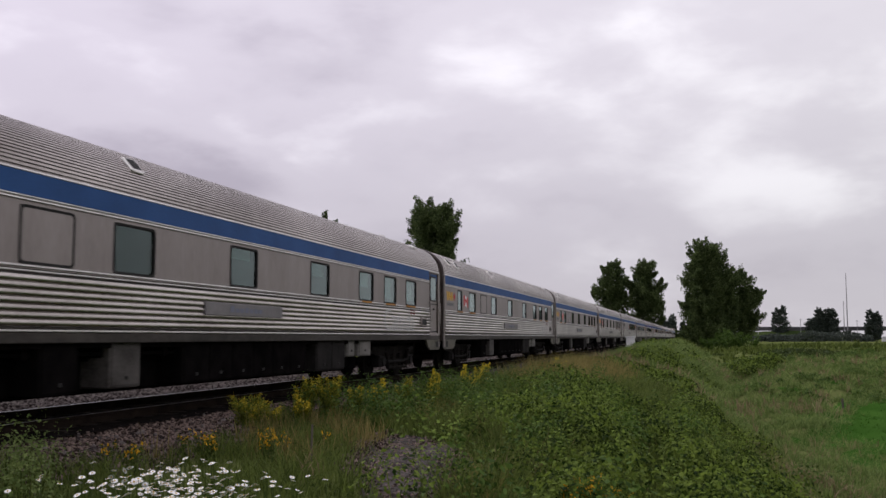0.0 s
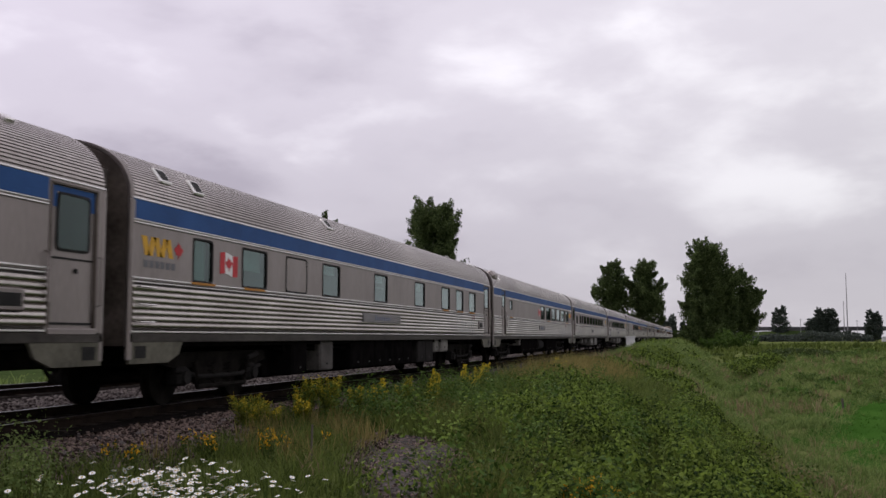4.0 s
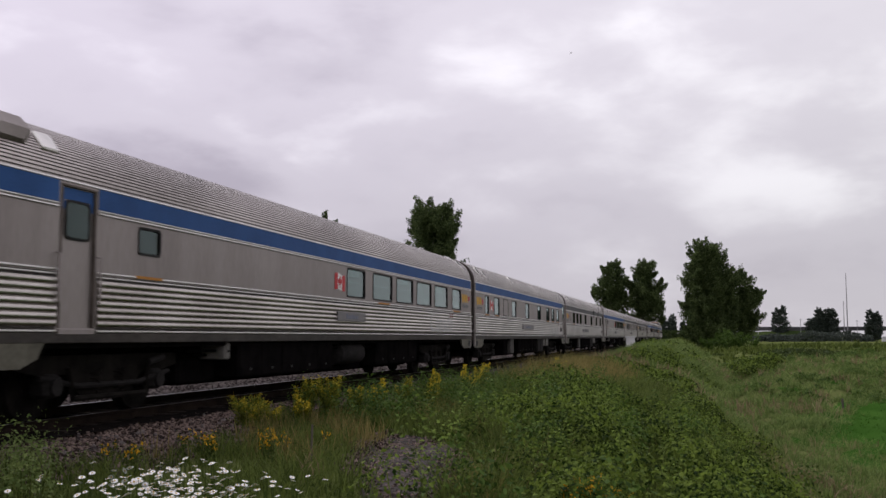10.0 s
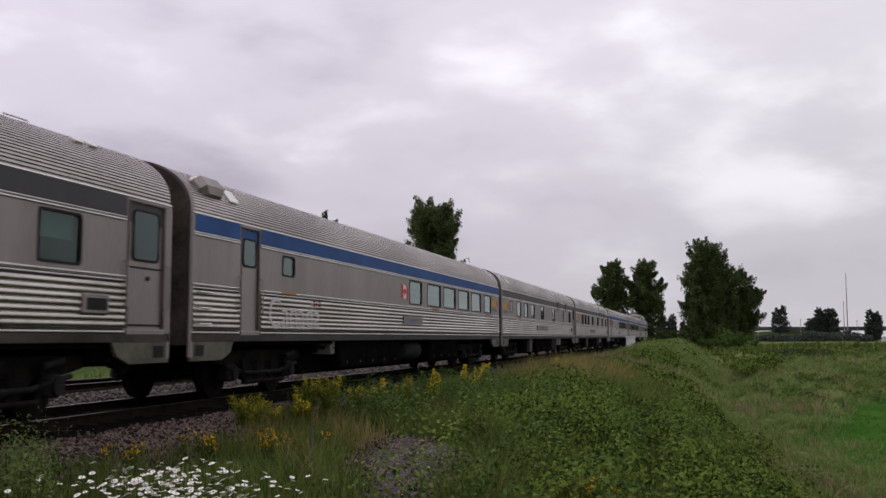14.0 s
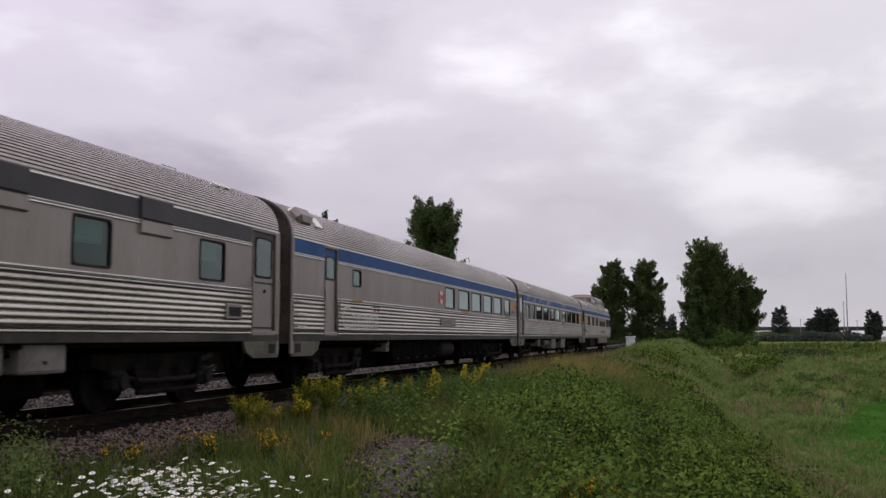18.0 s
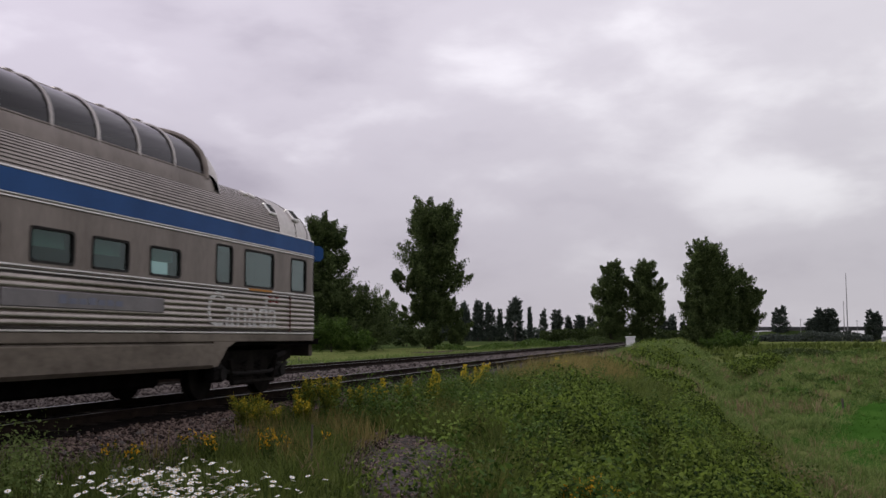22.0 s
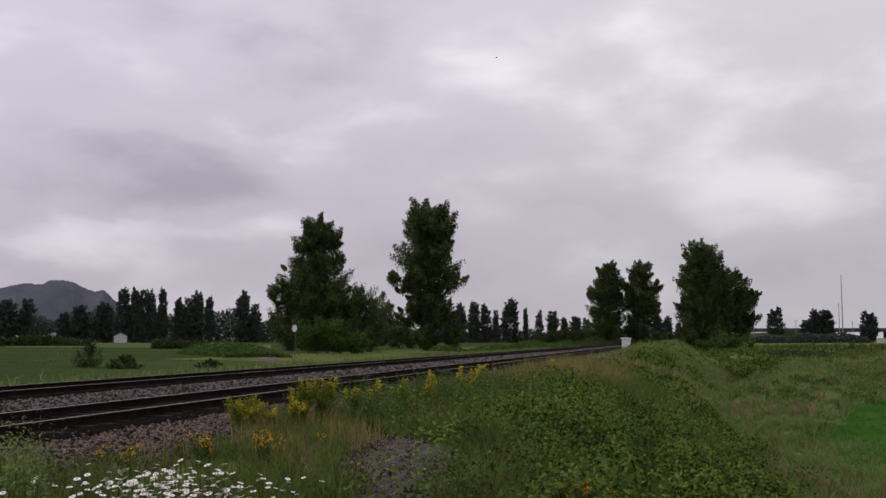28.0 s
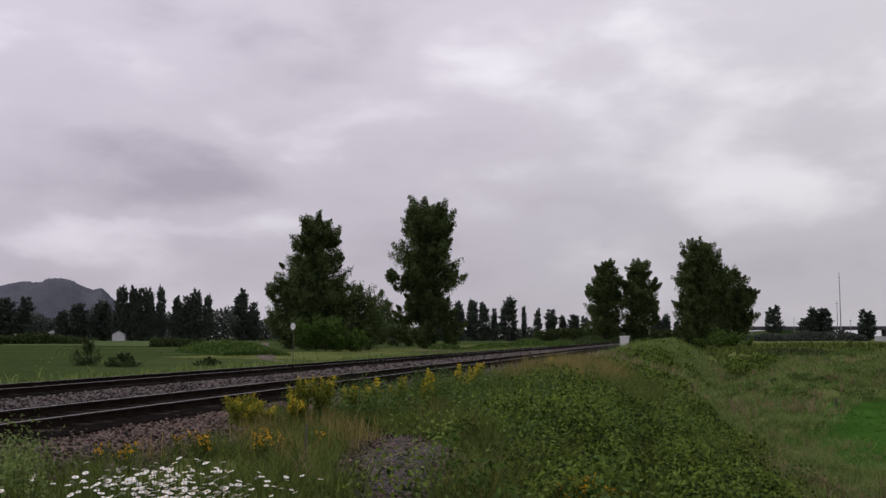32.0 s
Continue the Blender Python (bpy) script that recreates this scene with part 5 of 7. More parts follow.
TRAIN = [
    ("railcar", "stainless sleeping car with blue band, dark windows and fluted sides", sleeper(blinds={4: 0.28, 5: 0.4, 6: 0.5, 7: 0.8, 8: 0.8}, bars=())),
    ("railcar", "stainless sleeping car with faded blue band and flag decal", sleeper(blinds={0: 1.0, 1: 0.6, 3: 0.4, 4: 0.5, 7: 1.0, 8: 0.64}, bars=(5,))),
    ("railcar", "stainless sleeping car with faded blue band and flag decal", sleeper(blinds={0: 0.6, 1: 0.4, 4: 0.36, 5: 0.45, 6: 0.5, 7: 0.4, 8: 0.95}, bars=(3, 4))),
    ("railcar", "stainless sleeping car with faded blue band and flag decal", sleeper()),
    ("railcar", "stainless dining car with blue band and large windows", diner()),
    ("railcar", "stainless coach with louvered dark blue band and wheelchair sign", coach(canada=(3.22, 6.0), cleats=())),
    ("railcar", "stainless coach with indigo band and Canada lettering on a plate", coach(windows=[W_COACH[0], (4.15, 4.95)] + W_COACH[2:], band=INDIGO, band_label="indigo painted letter band", plate=(1.65, 4.51), canada=(1.90, 3.95), louvers=[(1.80, 9.5)], whiteflag=23.36)),
    ("railcar", "stainless dining car with blue band and large windows", diner()),
    ("railcar", "stainless sleeping car with faded blue band and flag decal", sleeper(blinds={0: 0.9, 1: 0.6, 3: 0.5, 4: 0.3, 5: 0.4, 7: 0.45, 8: 1.0})),
    ("railcar", "stainless sleeping car with dark grey band", grey_sleeper()),
    ("railcar", "stainless dining car with blue band and Canada lettering", diner(canada=(3.35, 6.0), boxes=BOX_DINER)),
    ("railcar", "stainless sleeping car with dark grey band", grey_sleeper()),
    ("railcar", "stainless sleeping car with dark grey band and yellow mark", grey_sleeper()),
    ("railcar", "stainless dining car with blue band and faded Canada lettering", diner(canada=(3.25, 5.97))),
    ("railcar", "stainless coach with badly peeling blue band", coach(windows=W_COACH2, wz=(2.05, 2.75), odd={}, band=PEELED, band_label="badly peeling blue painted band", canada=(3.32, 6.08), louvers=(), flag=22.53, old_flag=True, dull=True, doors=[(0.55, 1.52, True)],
                                                                       tall_mark=True, mark=24.84, boxes=BOX_COACH2, board=None, blinds={}, reflectors=[(6.12, 6.97), (15.2, 16.9)], vents=[(3.6, 0.32, True), (25.2, 0.34, True)])),
    ("dome_car", "stainless observation car with glass dome and rounded tail", dict(
        windows=W_PARK, wz=(2.05, 2.735), odd={i: (2.06, 2.51) for i in (3, 4, 5, 6)}, doors=[(0.15, 1.12, True)], band=BLUE, band_label=BLUE_L, board=(13.96, 17.70), boxes=BOX_PARK, mark=1.93, tall_mark=True, whiteflag=5.66, lamp=(1.72, 2.24),
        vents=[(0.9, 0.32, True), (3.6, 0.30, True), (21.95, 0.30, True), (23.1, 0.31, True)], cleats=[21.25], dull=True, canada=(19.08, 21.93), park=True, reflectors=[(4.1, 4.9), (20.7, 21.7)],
        blinds={0: 0.4, 1: 0.4, 2: 0.4, 3: 0.45, 4: 0.5, 5: 0.5, 6: 0.45}))
]
for sp in TRAIN:
    if sp[1].endswith("peeling blue band"):
        del sp[2]["whiteflag"]
cars = [railcar(*sp) for sp in TRAIN]


# ---- trees, hedges and distance ----
def leaf_cloud(blobs, n, size, seed, clumps=90, spread=0.16, core=0.25):
    """Many small leaves in clumps over ellipsoids (x, y, z, rx, ry, rz): arrays of corners and faces."""
    rng = np.random.default_rng(seed)
    blobs = np.array(blobs, float)
    wt = blobs[:, 3] * blobs[:, 5]
    wt = wt / wt.sum()
    cb = rng.choice(len(blobs), clumps, p=wt)
    d = rng.normal(size=(clumps, 3))
    d /= np.linalg.norm(d, axis=1)[:, None]
    r = rng.uniform(core, 1.0, clumps)[:, None] ** 0.5
    cen = blobs[cb, :3] + d * r * blobs[cb, 3:]
    cs = (blobs[cb, 3:].min(1) * rng.uniform(spread * 0.5, spread * 1.6, clumps))
    k = rng.integers(0, clumps, n)
    grow = d * np.array([1.0, 1.0, 0.4]) + np.array([0, 0, 0.75])
    grow /= np.linalg.norm(grow, axis=1)[:, None]
    along = np.clip(rng.normal(0, 1.2, n), -1.9, 1.9)
    p = cen[k] + np.clip(rng.normal(size=(n, 3)), -1.7, 1.7) * cs[k][:, None] * (0.62 - 0.16 * np.clip(along, -1.5, 2.2))[:, None] + grow[k] * (along * cs[k])[:, None]
    a = rng.normal(size=(n, 3))
    a /= np.linalg.norm(a, axis=1)[:, None]
    b = np.cross(a, rng.normal(size=(n, 3)))
    b /= np.linalg.norm(b, axis=1)[:, None] + 1e-9
    s = size * rng.uniform(0.6, 1.5, n)[:, None]
    v = np.stack([p - a * s, p + b * s * 0.55, p + a * s, p - b * s * 0.55], 1).reshape(-1, 3)
    return v, np.arange(n * 4).reshape(-1, 4)


def limb_shape(h, r, seed, reach, lean=0.0, n=9, start=0.18):
    """A tapered trunk and, apart, its limbs."""
    rng = random.Random(seed)
    tr = Shape()
    pts = [(lean * h * (i / 7) ** 1.5 + 0.012 * h * math.sin(i * 1.7 + seed), 0.012 * h * math.sin(i * 1.3), -0.4 + (h * 0.93 + 0.4) * i / 7) for i in range(8)]
    tr.tube(pts, [r * (1.35 if i == 0 else 1) * (1 - 0.9 * i / 7) for i in range(8)], 9)
    limbs = []
    for i in range(n):
        f = start + (0.85 - start) * i / n
        j = min(int(f * 7), 6)
        o = Vector(pts[j]).lerp(Vector(pts[j + 1]), f * 7 - j)
        q, rr = rng.uniform(0, math.tau), reach * rng.uniform(0.6, 1.0) * (1.15 - 0.6 * f)
        up = rr * rng.uniform(0.6, 1.1)
        li = Shape()
        li.tube([tuple(o), tuple(o + Vector((math.cos(q) * rr * 0.5, math.sin(q) * rr * 0.5, up * 0.45))), tuple(o + Vector((math.cos(q) * rr, math.sin(q) * rr, up)))], [r * 0.34, r * 0.2, r * 0.05], 6)
        limbs.append(li)
    return tr, limbs


def widen(blobs, k):
    return [(a * k, b, c, d * k, e, f) for a, b, c, d, e, f in blobs]


def tree(x, y, z, h, blobs, label, leaves, size, seed, mat=None, r=0.35, clumps=90, spread=0.16, name="tree", reach=3.0, n=9):
    t = new(name)
    t.location = (x, y, z)
    tagged(t, label, "tree")
    tr, limbs = limb_shape(h, r, seed, reach, n=n)
    part("trunk", tr, BARK, t, smooth=True)
    for li in limbs:
        part("limb", li, BARK, t, smooth=True)
    v, f = leaf_cloud(blobs, leaves, size, seed, clumps, spread)
    c = new("crown", fast_mesh("crown", v, f, mat or LEAF))
    c.parent = t
    tagged(c, kind="stuff")
    return t


# two tall cottonwoods beyond the tracks, with the thicket at the first one's foot
tree(-43.9, 164.2, -0.5, 24.6, [(-0.8, 0, 21.5, 3.0, 3.0, 3.8), (1.6, 0, 20.6, 3.0, 3.0, 3.6), (-1.5, 0, 16.5, 3.6, 3.4, 4.2), (1.8, 0, 15.5, 3.4, 3.2, 4.5), (-0.4, 0, 11, 4.0, 3.6, 4.2), (-4.6, 0, 11.6, 2.6, 2.2, 1.7), (4.4, 0, 11.2, 2.5, 2.2, 2.0),
                                 (0.2, 0, 6, 3.3, 3.0, 4.0), (-3.6, 0, 5.8, 1.9, 1.8, 2.0), (3.2, 0, 5.0, 2.4, 2.2, 3.4), (0.3, 0, 2.5, 2.8, 2.6, 2.8), (4.8, 0, 3.2, 2.0, 2, 3.0)],
     "tall dark green cottonwood with a ragged crown", 120000, 0.165, 11, r=0.5, clumps=330, spread=0.22)
tree(-56.3, 144.4, -0.9, 21.0, [(-0.3, 0, 18.0, 2.2, 2.0, 3.6), (1.8, 0, 16.2, 1.9, 1.9, 3.4), (-1.6, 0, 14.6, 2.3, 2.2, 3.6), (0.6, 0, 12, 3.4, 3.0, 4.5), (-1.5, 0, 8, 3.8, 3.2, 4.5), (1.5, 0, 6.5, 4.2, 3.4, 4.5), (0, 0, 3, 4.6, 3.6, 3.4)],
     "tall dark green cottonwood beyond the tracks", 100000, 0.155, 12, r=0.45, clumps=280, spread=0.22)
tree(-61.3, 145.8, -0.9, 14.8, [(0.4, 0, 12, 2.6, 2.2, 3.2), (-1.6, 0, 9.2, 2.6, 2.0, 2.0), (0.6, 0, 8, 3.0, 2.4, 3.4), (0, 0, 4, 3.4, 2.6, 4.0)], "smaller cottonwood leaning out beside the taller one", 52000, 0.12, 13, r=0.3, clumps=170, spread=0.22)
tree(-49.9, 142.5, -0.6, 10.0, [(-1.2, 0, 7.6, 2.6, 2.2, 2.9), (1.0, 0, 6.2, 2.4, 2.2, 3.0), (2.4, 0, 3.6, 2.6, 2.2, 3.4), (-0.5, 0, 3.0, 3.2, 2.6, 3.2)], "dense young tree in a trackside thicket", 34000, 0.12, 14, r=0.2, clumps=150, spread=0.24, n=5)
tree(-72.9, 228.7, -0.6, 12.4, [(0, 0, 9.6, 2.6, 2.6, 3.0), (0.3, 0, 5.5, 3.0, 2.8, 4.0), (-0.4, 0, 2.4, 3.0, 2.6, 2.8)], "round-topped tree behind the thicket", 16000, 0.18, 15, r=0.25, clumps=90, spread=0.24, n=5)
tree(-48.0, 126.6, -0.5, 4.2, [(0.0, 0, 2.6, 2.4, 1.6, 1.7), (-2.2, 0, 1.8, 2.0, 1.5, 1.6), (1.8, 0, 1.2, 1.8, 1.4, 1.2)], "light green shrub before the trees", 14000, 0.11, 16, SHRUB, 0.1, 90, 0.28, "shrub", 1.2, 4)
tree(-44.6, 128.6, -0.5, 2.6, [(0.0, 0, 1.2, 1.8, 1.4, 1.2), (-2.6, 0, 0.8, 1.6, 1.2, 0.9)], "low green shrub before the trees", 3500, 0.15, 17, SHRUB, 0.08, 60, 0.3, "shrub", 0.8, 3)
tree(-56.6, 191.8, -0.6, 5.6, [(0, 0, 3.6, 2.2, 2, 2.0), (1.6, 0, 2.0, 2.4, 2, 2.0), (-1.6, 0, 1.6, 2.0, 2, 1.6)], "rounded dark shrub between the tall trees", 5000, 0.22, 18, LEAF, 0.1, 70, 0.26, "shrub", 1.4, 4)
# a pair on the left of the line, a broad one on the right
tree(-22.1, 269.1, -0.4, 22.2, widen([(0.5, 0, 19.4, 2.0, 2.0, 2.8), (-0.5, 0, 15.0, 3.2, 2.8, 3.0), (1.2, 0, 14.2, 2.8, 2.6, 4.0), (-2.8, 0, 13.2, 2.2, 2.0, 1.6), (0, 0, 9.5, 3.6, 3.0, 4.0), (-0.4, 0, 4.6, 3.8, 3.2, 4.6)], 1.25), "dark poplar with a narrow top and open crown", 60000, 0.19, 21, r=0.4, clumps=250, spread=0.24)
tree(-13.7, 269.7, -0.4, 21.6, widen([(0.9, 0, 18.6, 2.4, 2.2, 3.0), (-0.4, 0, 15.4, 3.0, 2.6, 3.4), (3.4, 0, 15.2, 2.0, 1.8, 1.8), (0.2, 0, 11, 4.0, 3.4, 4.2), (2.6, 0, 9.2, 2.2, 2.0, 2.2), (0.2, 0, 5.6, 3.0, 2.8, 5.2), (2.9, 0, 6, 1.8, 1.6, 1.6)], 1.22), "dark poplar with a ragged two-part crown", 62000, 0.19, 22, r=0.4, clumps=260, spread=0.24)
tree(2.8, 240.0, -0.5, 24.4, widen([(-1.6, 0, 20.8, 3.4, 3.2, 3.6), (1.6, 0, 20.4, 3.2, 3.0, 3.6), (-2.4, 0, 16.4, 3.8, 3.4, 4.0), (2.4, 0, 15, 4.2, 3.6, 4.4), (-0.5, 0, 10, 5.4, 4.6, 5.0), (4.6, 0, 9, 3.0, 3, 4.5), (4.4, 0, 3.6, 3.0, 3, 4), (-4.4, 0, 9.6, 2.2, 2, 2.0), (0, 0, 5, 5.6, 4.6, 5.2), (-3.6, 0, 3.6, 2.0, 2, 3.6)], 0.90), "broad dark cottonwood with a dense crown", 135000, 0.19, 23, r=0.6, clumps=560, spread=0.20)
tree(10.2, 244.8, -0.5, 17.4, widen([(-0.2, 0, 14.2, 2.8, 2.6, 2.9), (1.8, 0, 10.4, 2.6, 2.4, 3.0), (3.8, 0, 11.6, 1.7, 1.5, 1.8), (0, 0, 7.4, 3.6, 3.2, 4.0), (2.9, 0, 6.2, 2.0, 1.8, 1.7), (-0.6, 0, 3.6, 3.6, 3.2, 3.8)], 1.12), "lower tree that grows into the broad cottonwood", 54000, 0.18, 24, r=0.35, clumps=230, spread=0.24)
tree(6.0, 200.0, -0.5, 2.6, [(0, 0, 1.0, 3.2, 2.2, 1.5), (3.4, 0, 0.8, 2.4, 2.0, 1.1), (-3.2, 0, 0.7, 2.4, 2.0, 1.0)], "low rounded shrubs at a tree's foot", 4000, 0.18, 25, SHRUB, 0.08, 70, 0.3, "shrub", 0.8, 3)

# far poplars: four kinds, copied
KINDS = []
for k, bl in enumerate(([(0, 0, 0.72, 0.30, 0.30, 0.27), (0.05, 0, 0.45, 0.40, 0.38, 0.32), (-0.05, 0, 0.2, 0.38, 0.36, 0.24)],
                        [(0, 0, 0.8, 0.26, 0.26, 0.19), (-0.14, 0, 0.58, 0.32, 0.30, 0.26), (0.16, 0, 0.44, 0.32, 0.3, 0.3), (0, 0, 0.18, 0.42, 0.36, 0.22)],
                        [(-0.15, 0, 0.74, 0.22, 0.22, 0.24), (0.18, 0, 0.66, 0.24, 0.24, 0.26), (0, 0, 0.38, 0.44, 0.4, 0.32), (0, 0, 0.15, 0.36, 0.34, 0.18)],
                        [(0, 0, 0.7, 0.34, 0.3, 0.3), (0, 0, 0.36, 0.42, 0.4, 0.36)])):
    base = np.array(bl)
    base[:, :2] *= 8
    base[:, 2] *= 20
    base[:, 3:5] *= 8
    base[:, 5] *= 20
    KINDS.append(base)
FAR_TREES = [(-294.9, 378.8, 19.5, 10.8), (-288.4, 383.7, 20.9, 8.6), (-276.0, 392.7, 14.0, 6.8), (-270.0, 396.8, 16.8, 9.2), (-261.9, 402.2, 18.7, 9.9), (-254.6, 406.9, 24.5, 8.0), (-250.4, 409.5, 25.6, 7.4), (-247.4, 411.3, 26.1, 6.8),
             (-244.3, 413.2, 24.8, 6.2), (-239.7, 415.8, 24.8, 5.2), (-233.1, 419.6, 21.2, 8.0), (-229.3, 421.7, 22.3, 6.2), (-226.1, 423.4, 24.5, 8.0), (-220.8, 426.2, 21.2, 5.2), (-207.0, 433.1, 24.8, 10.5), (-201.9, 435.4, 19.5, 6.2)]
FAR_TREES_B = [(-97.4, 418.8, 17.5, 5.5), (-91.7, 420.1, 17.5, 5.8), (-86.9, 421.1, 17.0, 6.1), (-82.3, 422.0, 15.0, 3.3), (-75.9, 423.3, 19.2, 8.3), (-69.6, 424.3, 14.8, 2.5), (-63.8, 425.2, 14.3, 3.6), (-58.1, 426.1, 14.5, 6.6), (-53.3, 426.7, 11.1, 3.9),
               (-48.5, 427.3, 11.1, 6.1), (-43.7, 427.8, 10.8, 4.4), (-15.0, 479.8, 11.3, 6.8), (-10.8, 479.9, 12.7, 5.2), (-5.6, 480.0, 9.1, 4.3), (40.6, 518.4, 17.6, 8.0), (55.3, 517.1, 11.6, 7.3), (59.1, 516.6, 16.4, 7.0), (63.8, 516.1, 15.5, 9.3), (83.3, 513.3, 15.2, 8.3)]
protos = []
for i, (x, y, h, w) in enumerate(FAR_TREES + FAR_TREES_B):
    m = Matrix.LocRotScale((x, y, -0.5), Euler((0, 0, i * 2.4)), (w / 7.0, w / 7.0, h / 20))
    if len(protos) < 4:
        t = tree(0, 0, 0, 19, KINDS[i], "slender dark poplar in a distant row", 12000, 0.34, 30 + i, LEAFHAZE, 0.3, 260, 0.17, "poplar", 2.0, 4)
        tagged(t, group="distant poplars")
        t.matrix_basis = m
        protos.append(t)
    else:
        t = copy_thing(protos[(i * 3) % 4], Matrix.Identity(4))
        t.matrix_basis = m


def hedge(name, x0, y0, x1, y1, h, depth, n, size, seed, mat, label, cat="hedge", z=-0.9, wave=0.35):
    """A long uneven bank of leaves."""
    rng = np.random.default_rng(seed)
    u = rng.uniform(0, 1, n)
    L = math.hypot(x1 - x0, y1 - y0)
    hh = h * (1 - wave + wave * (0.6 * np.sin(u * L * 0.11 + seed) + 0.4 * np.sin(u * L * 0.37 + 2 * seed)))
    v = rng.uniform(-1, 1, n)
    w = rng.uniform(0, 1, n) ** 0.6
    p = np.stack([x0 + (x1 - x0) * u - (y1 - y0) / L * v * depth, y0 + (y1 - y0) * u + (x1 - x0) / L * v * depth, z + hh * w * np.sqrt(1 - v * v)], 1)
    a = rng.normal(size=(n, 3))
    a /= np.linalg.norm(a, axis=1)[:, None]
    b = np.cross(a, rng.normal(size=(n, 3)))
    b /= np.linalg.norm(b, axis=1)[:, None]
    s = size * rng.uniform(0.6, 1.5, n)[:, None]
    q = np.stack([p - a * s, p + b * s * 0.6, p + a * s, p - b * s * 0.6], 1).reshape(-1, 3)
    return tagged(new(name, fast_mesh(name, q, np.arange(n * 4).reshape(-1, 4), mat)), label, cat, kind="stuff")


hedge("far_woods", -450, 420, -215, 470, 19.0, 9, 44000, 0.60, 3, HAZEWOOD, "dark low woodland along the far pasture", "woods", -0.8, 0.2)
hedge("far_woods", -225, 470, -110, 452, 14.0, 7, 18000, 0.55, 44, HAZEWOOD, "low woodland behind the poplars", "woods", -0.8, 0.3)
hedge("far_thicket", -120, 440, -30, 452, 8.5, 6, 9000, 0.55, 4, LEAFHAZE, "low dark thicket under a row of poplars", "woods", -0.8, 0.4)
hedge("line_hedge", -62, 404, 6, 400, 5.6, 3, 9500, 0.40, 5, HEDGE, "green hedge across the line's far end", "hedge", -0.5, 0.12)
hedge("pasture_hedge", -178, 206, -150, 222, 3.2, 3, 5500, 0.34, 6, HEDGE, "dark hedge in the pasture", "hedge", -0.9, 0.3)
hedge("pasture_hedge", -96, 163, -88, 168, 2.0, 2.2, 2600, 0.26, 7, HEDGE, "dark hedge in the pasture", "hedge", -0.9, 0.3)
hedge("verge_bushes", -58, 112, -45, 98, 2.0, 4.0, 16000, 0.10, 8, SHRUB, "bushy green verge beside a farm track", "bushes", -0.9, 0.4)
hedge("verge_bushes", -24, 190, -17.6, 400, 2.2, 2.2, 14000, 0.17, 9, HEDGE, "green weeds along the far track", "bushes", -0.6, 0.4)
hedge("verge_bushes", -33, 130, -21, 190, 1.6, 2.0, 10000, 0.12, 10, SHRUB, "green weeds along the far track", "bushes", -0.6, 0.5)
hedge("meadow_scrub", 3, 150, 60, 190, 1.6, 6, 16000, 0.12, 11, HEDGE, "low scrub across the meadow", "bushes", -1.4, 0.6)
hedge("meadow_scrub", 7, 104, 40, 120, 1.2, 3.0, 14000, 0.09, 13, HEDGE, "low scrub across the meadow", "bushes", -1.0, 0.6)
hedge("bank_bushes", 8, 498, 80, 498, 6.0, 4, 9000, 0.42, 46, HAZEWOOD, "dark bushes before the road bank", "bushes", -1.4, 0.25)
for x, y, h, w, sd in ((-41.7, 62.3, 2.0, 0.9, 41), (-38.0, 61.1, 1.0, 1.3, 42), (-34.0, 66.0, 0.6, 1.2, 43)):
    tree(x, y, -1.0, h, [(0, 0, h * 0.3, w, w, h * 0.35), (0.1, 0, h * 0.75, w * 0.45, w * 0.45, h * 0.25)], "small dark bush in the pasture", 4000, 0.05, sd, HEDGE, 0.04, 60, 0.34, "bush", 0.5, 3)

# wooded hill far away; the haze is put into its blue-grey colour
hs = Shape()
ridge = [(-2229, 2433, 177), (-2163, 2493, 164), (-2104, 2542, 156), (-2056, 2581, 149), (-2018, 2611, 164), (-1987, 2635, 171), (-1954, 2659, 168), (-1934, 2674, 181), (-1904, 2696, 183), (-1876, 2715, 177), (-1853, 2731, 160), (-1825, 2749, 149), (-1801, 2765, 153), (-1784, 2776, 134), (-1761, 2791, 104), (-1724, 2814, 37), (-1695, 2832, -19)]
rg = random.Random(17)
fine_rows = []
for k in range(15):
    f = math.sin(math.pi / 2 * min(1.0, k / 11)) if k <= 11 else 1.0 - (k - 11) / 3
    fr = []
    for i in range(len(ridge) - 1):
        for q in range(10):
            (xa, ya, za), (xb, yb, zb) = ridge[i], ridge[i + 1]
            x, y, h = (a + (b - a) * q / 10 for a, b in ((xa, xb), (ya, yb), (za, zb)))
            h = h + 12 * noise.noise((x * 0.011, k * 0.6, 3.0)) * (0.15 < f < 0.95) + rg.uniform(-2.2, 2.2) * (f > 0.3)
            fr.append((x * (1 + 0.012 * (k - 11)), y * (1 + 0.012 * (k - 11)), -30 + (h + 30) * f))
    fine_rows.append(fr)
hs.grid(fine_rows)
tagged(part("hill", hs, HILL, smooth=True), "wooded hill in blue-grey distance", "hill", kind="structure")


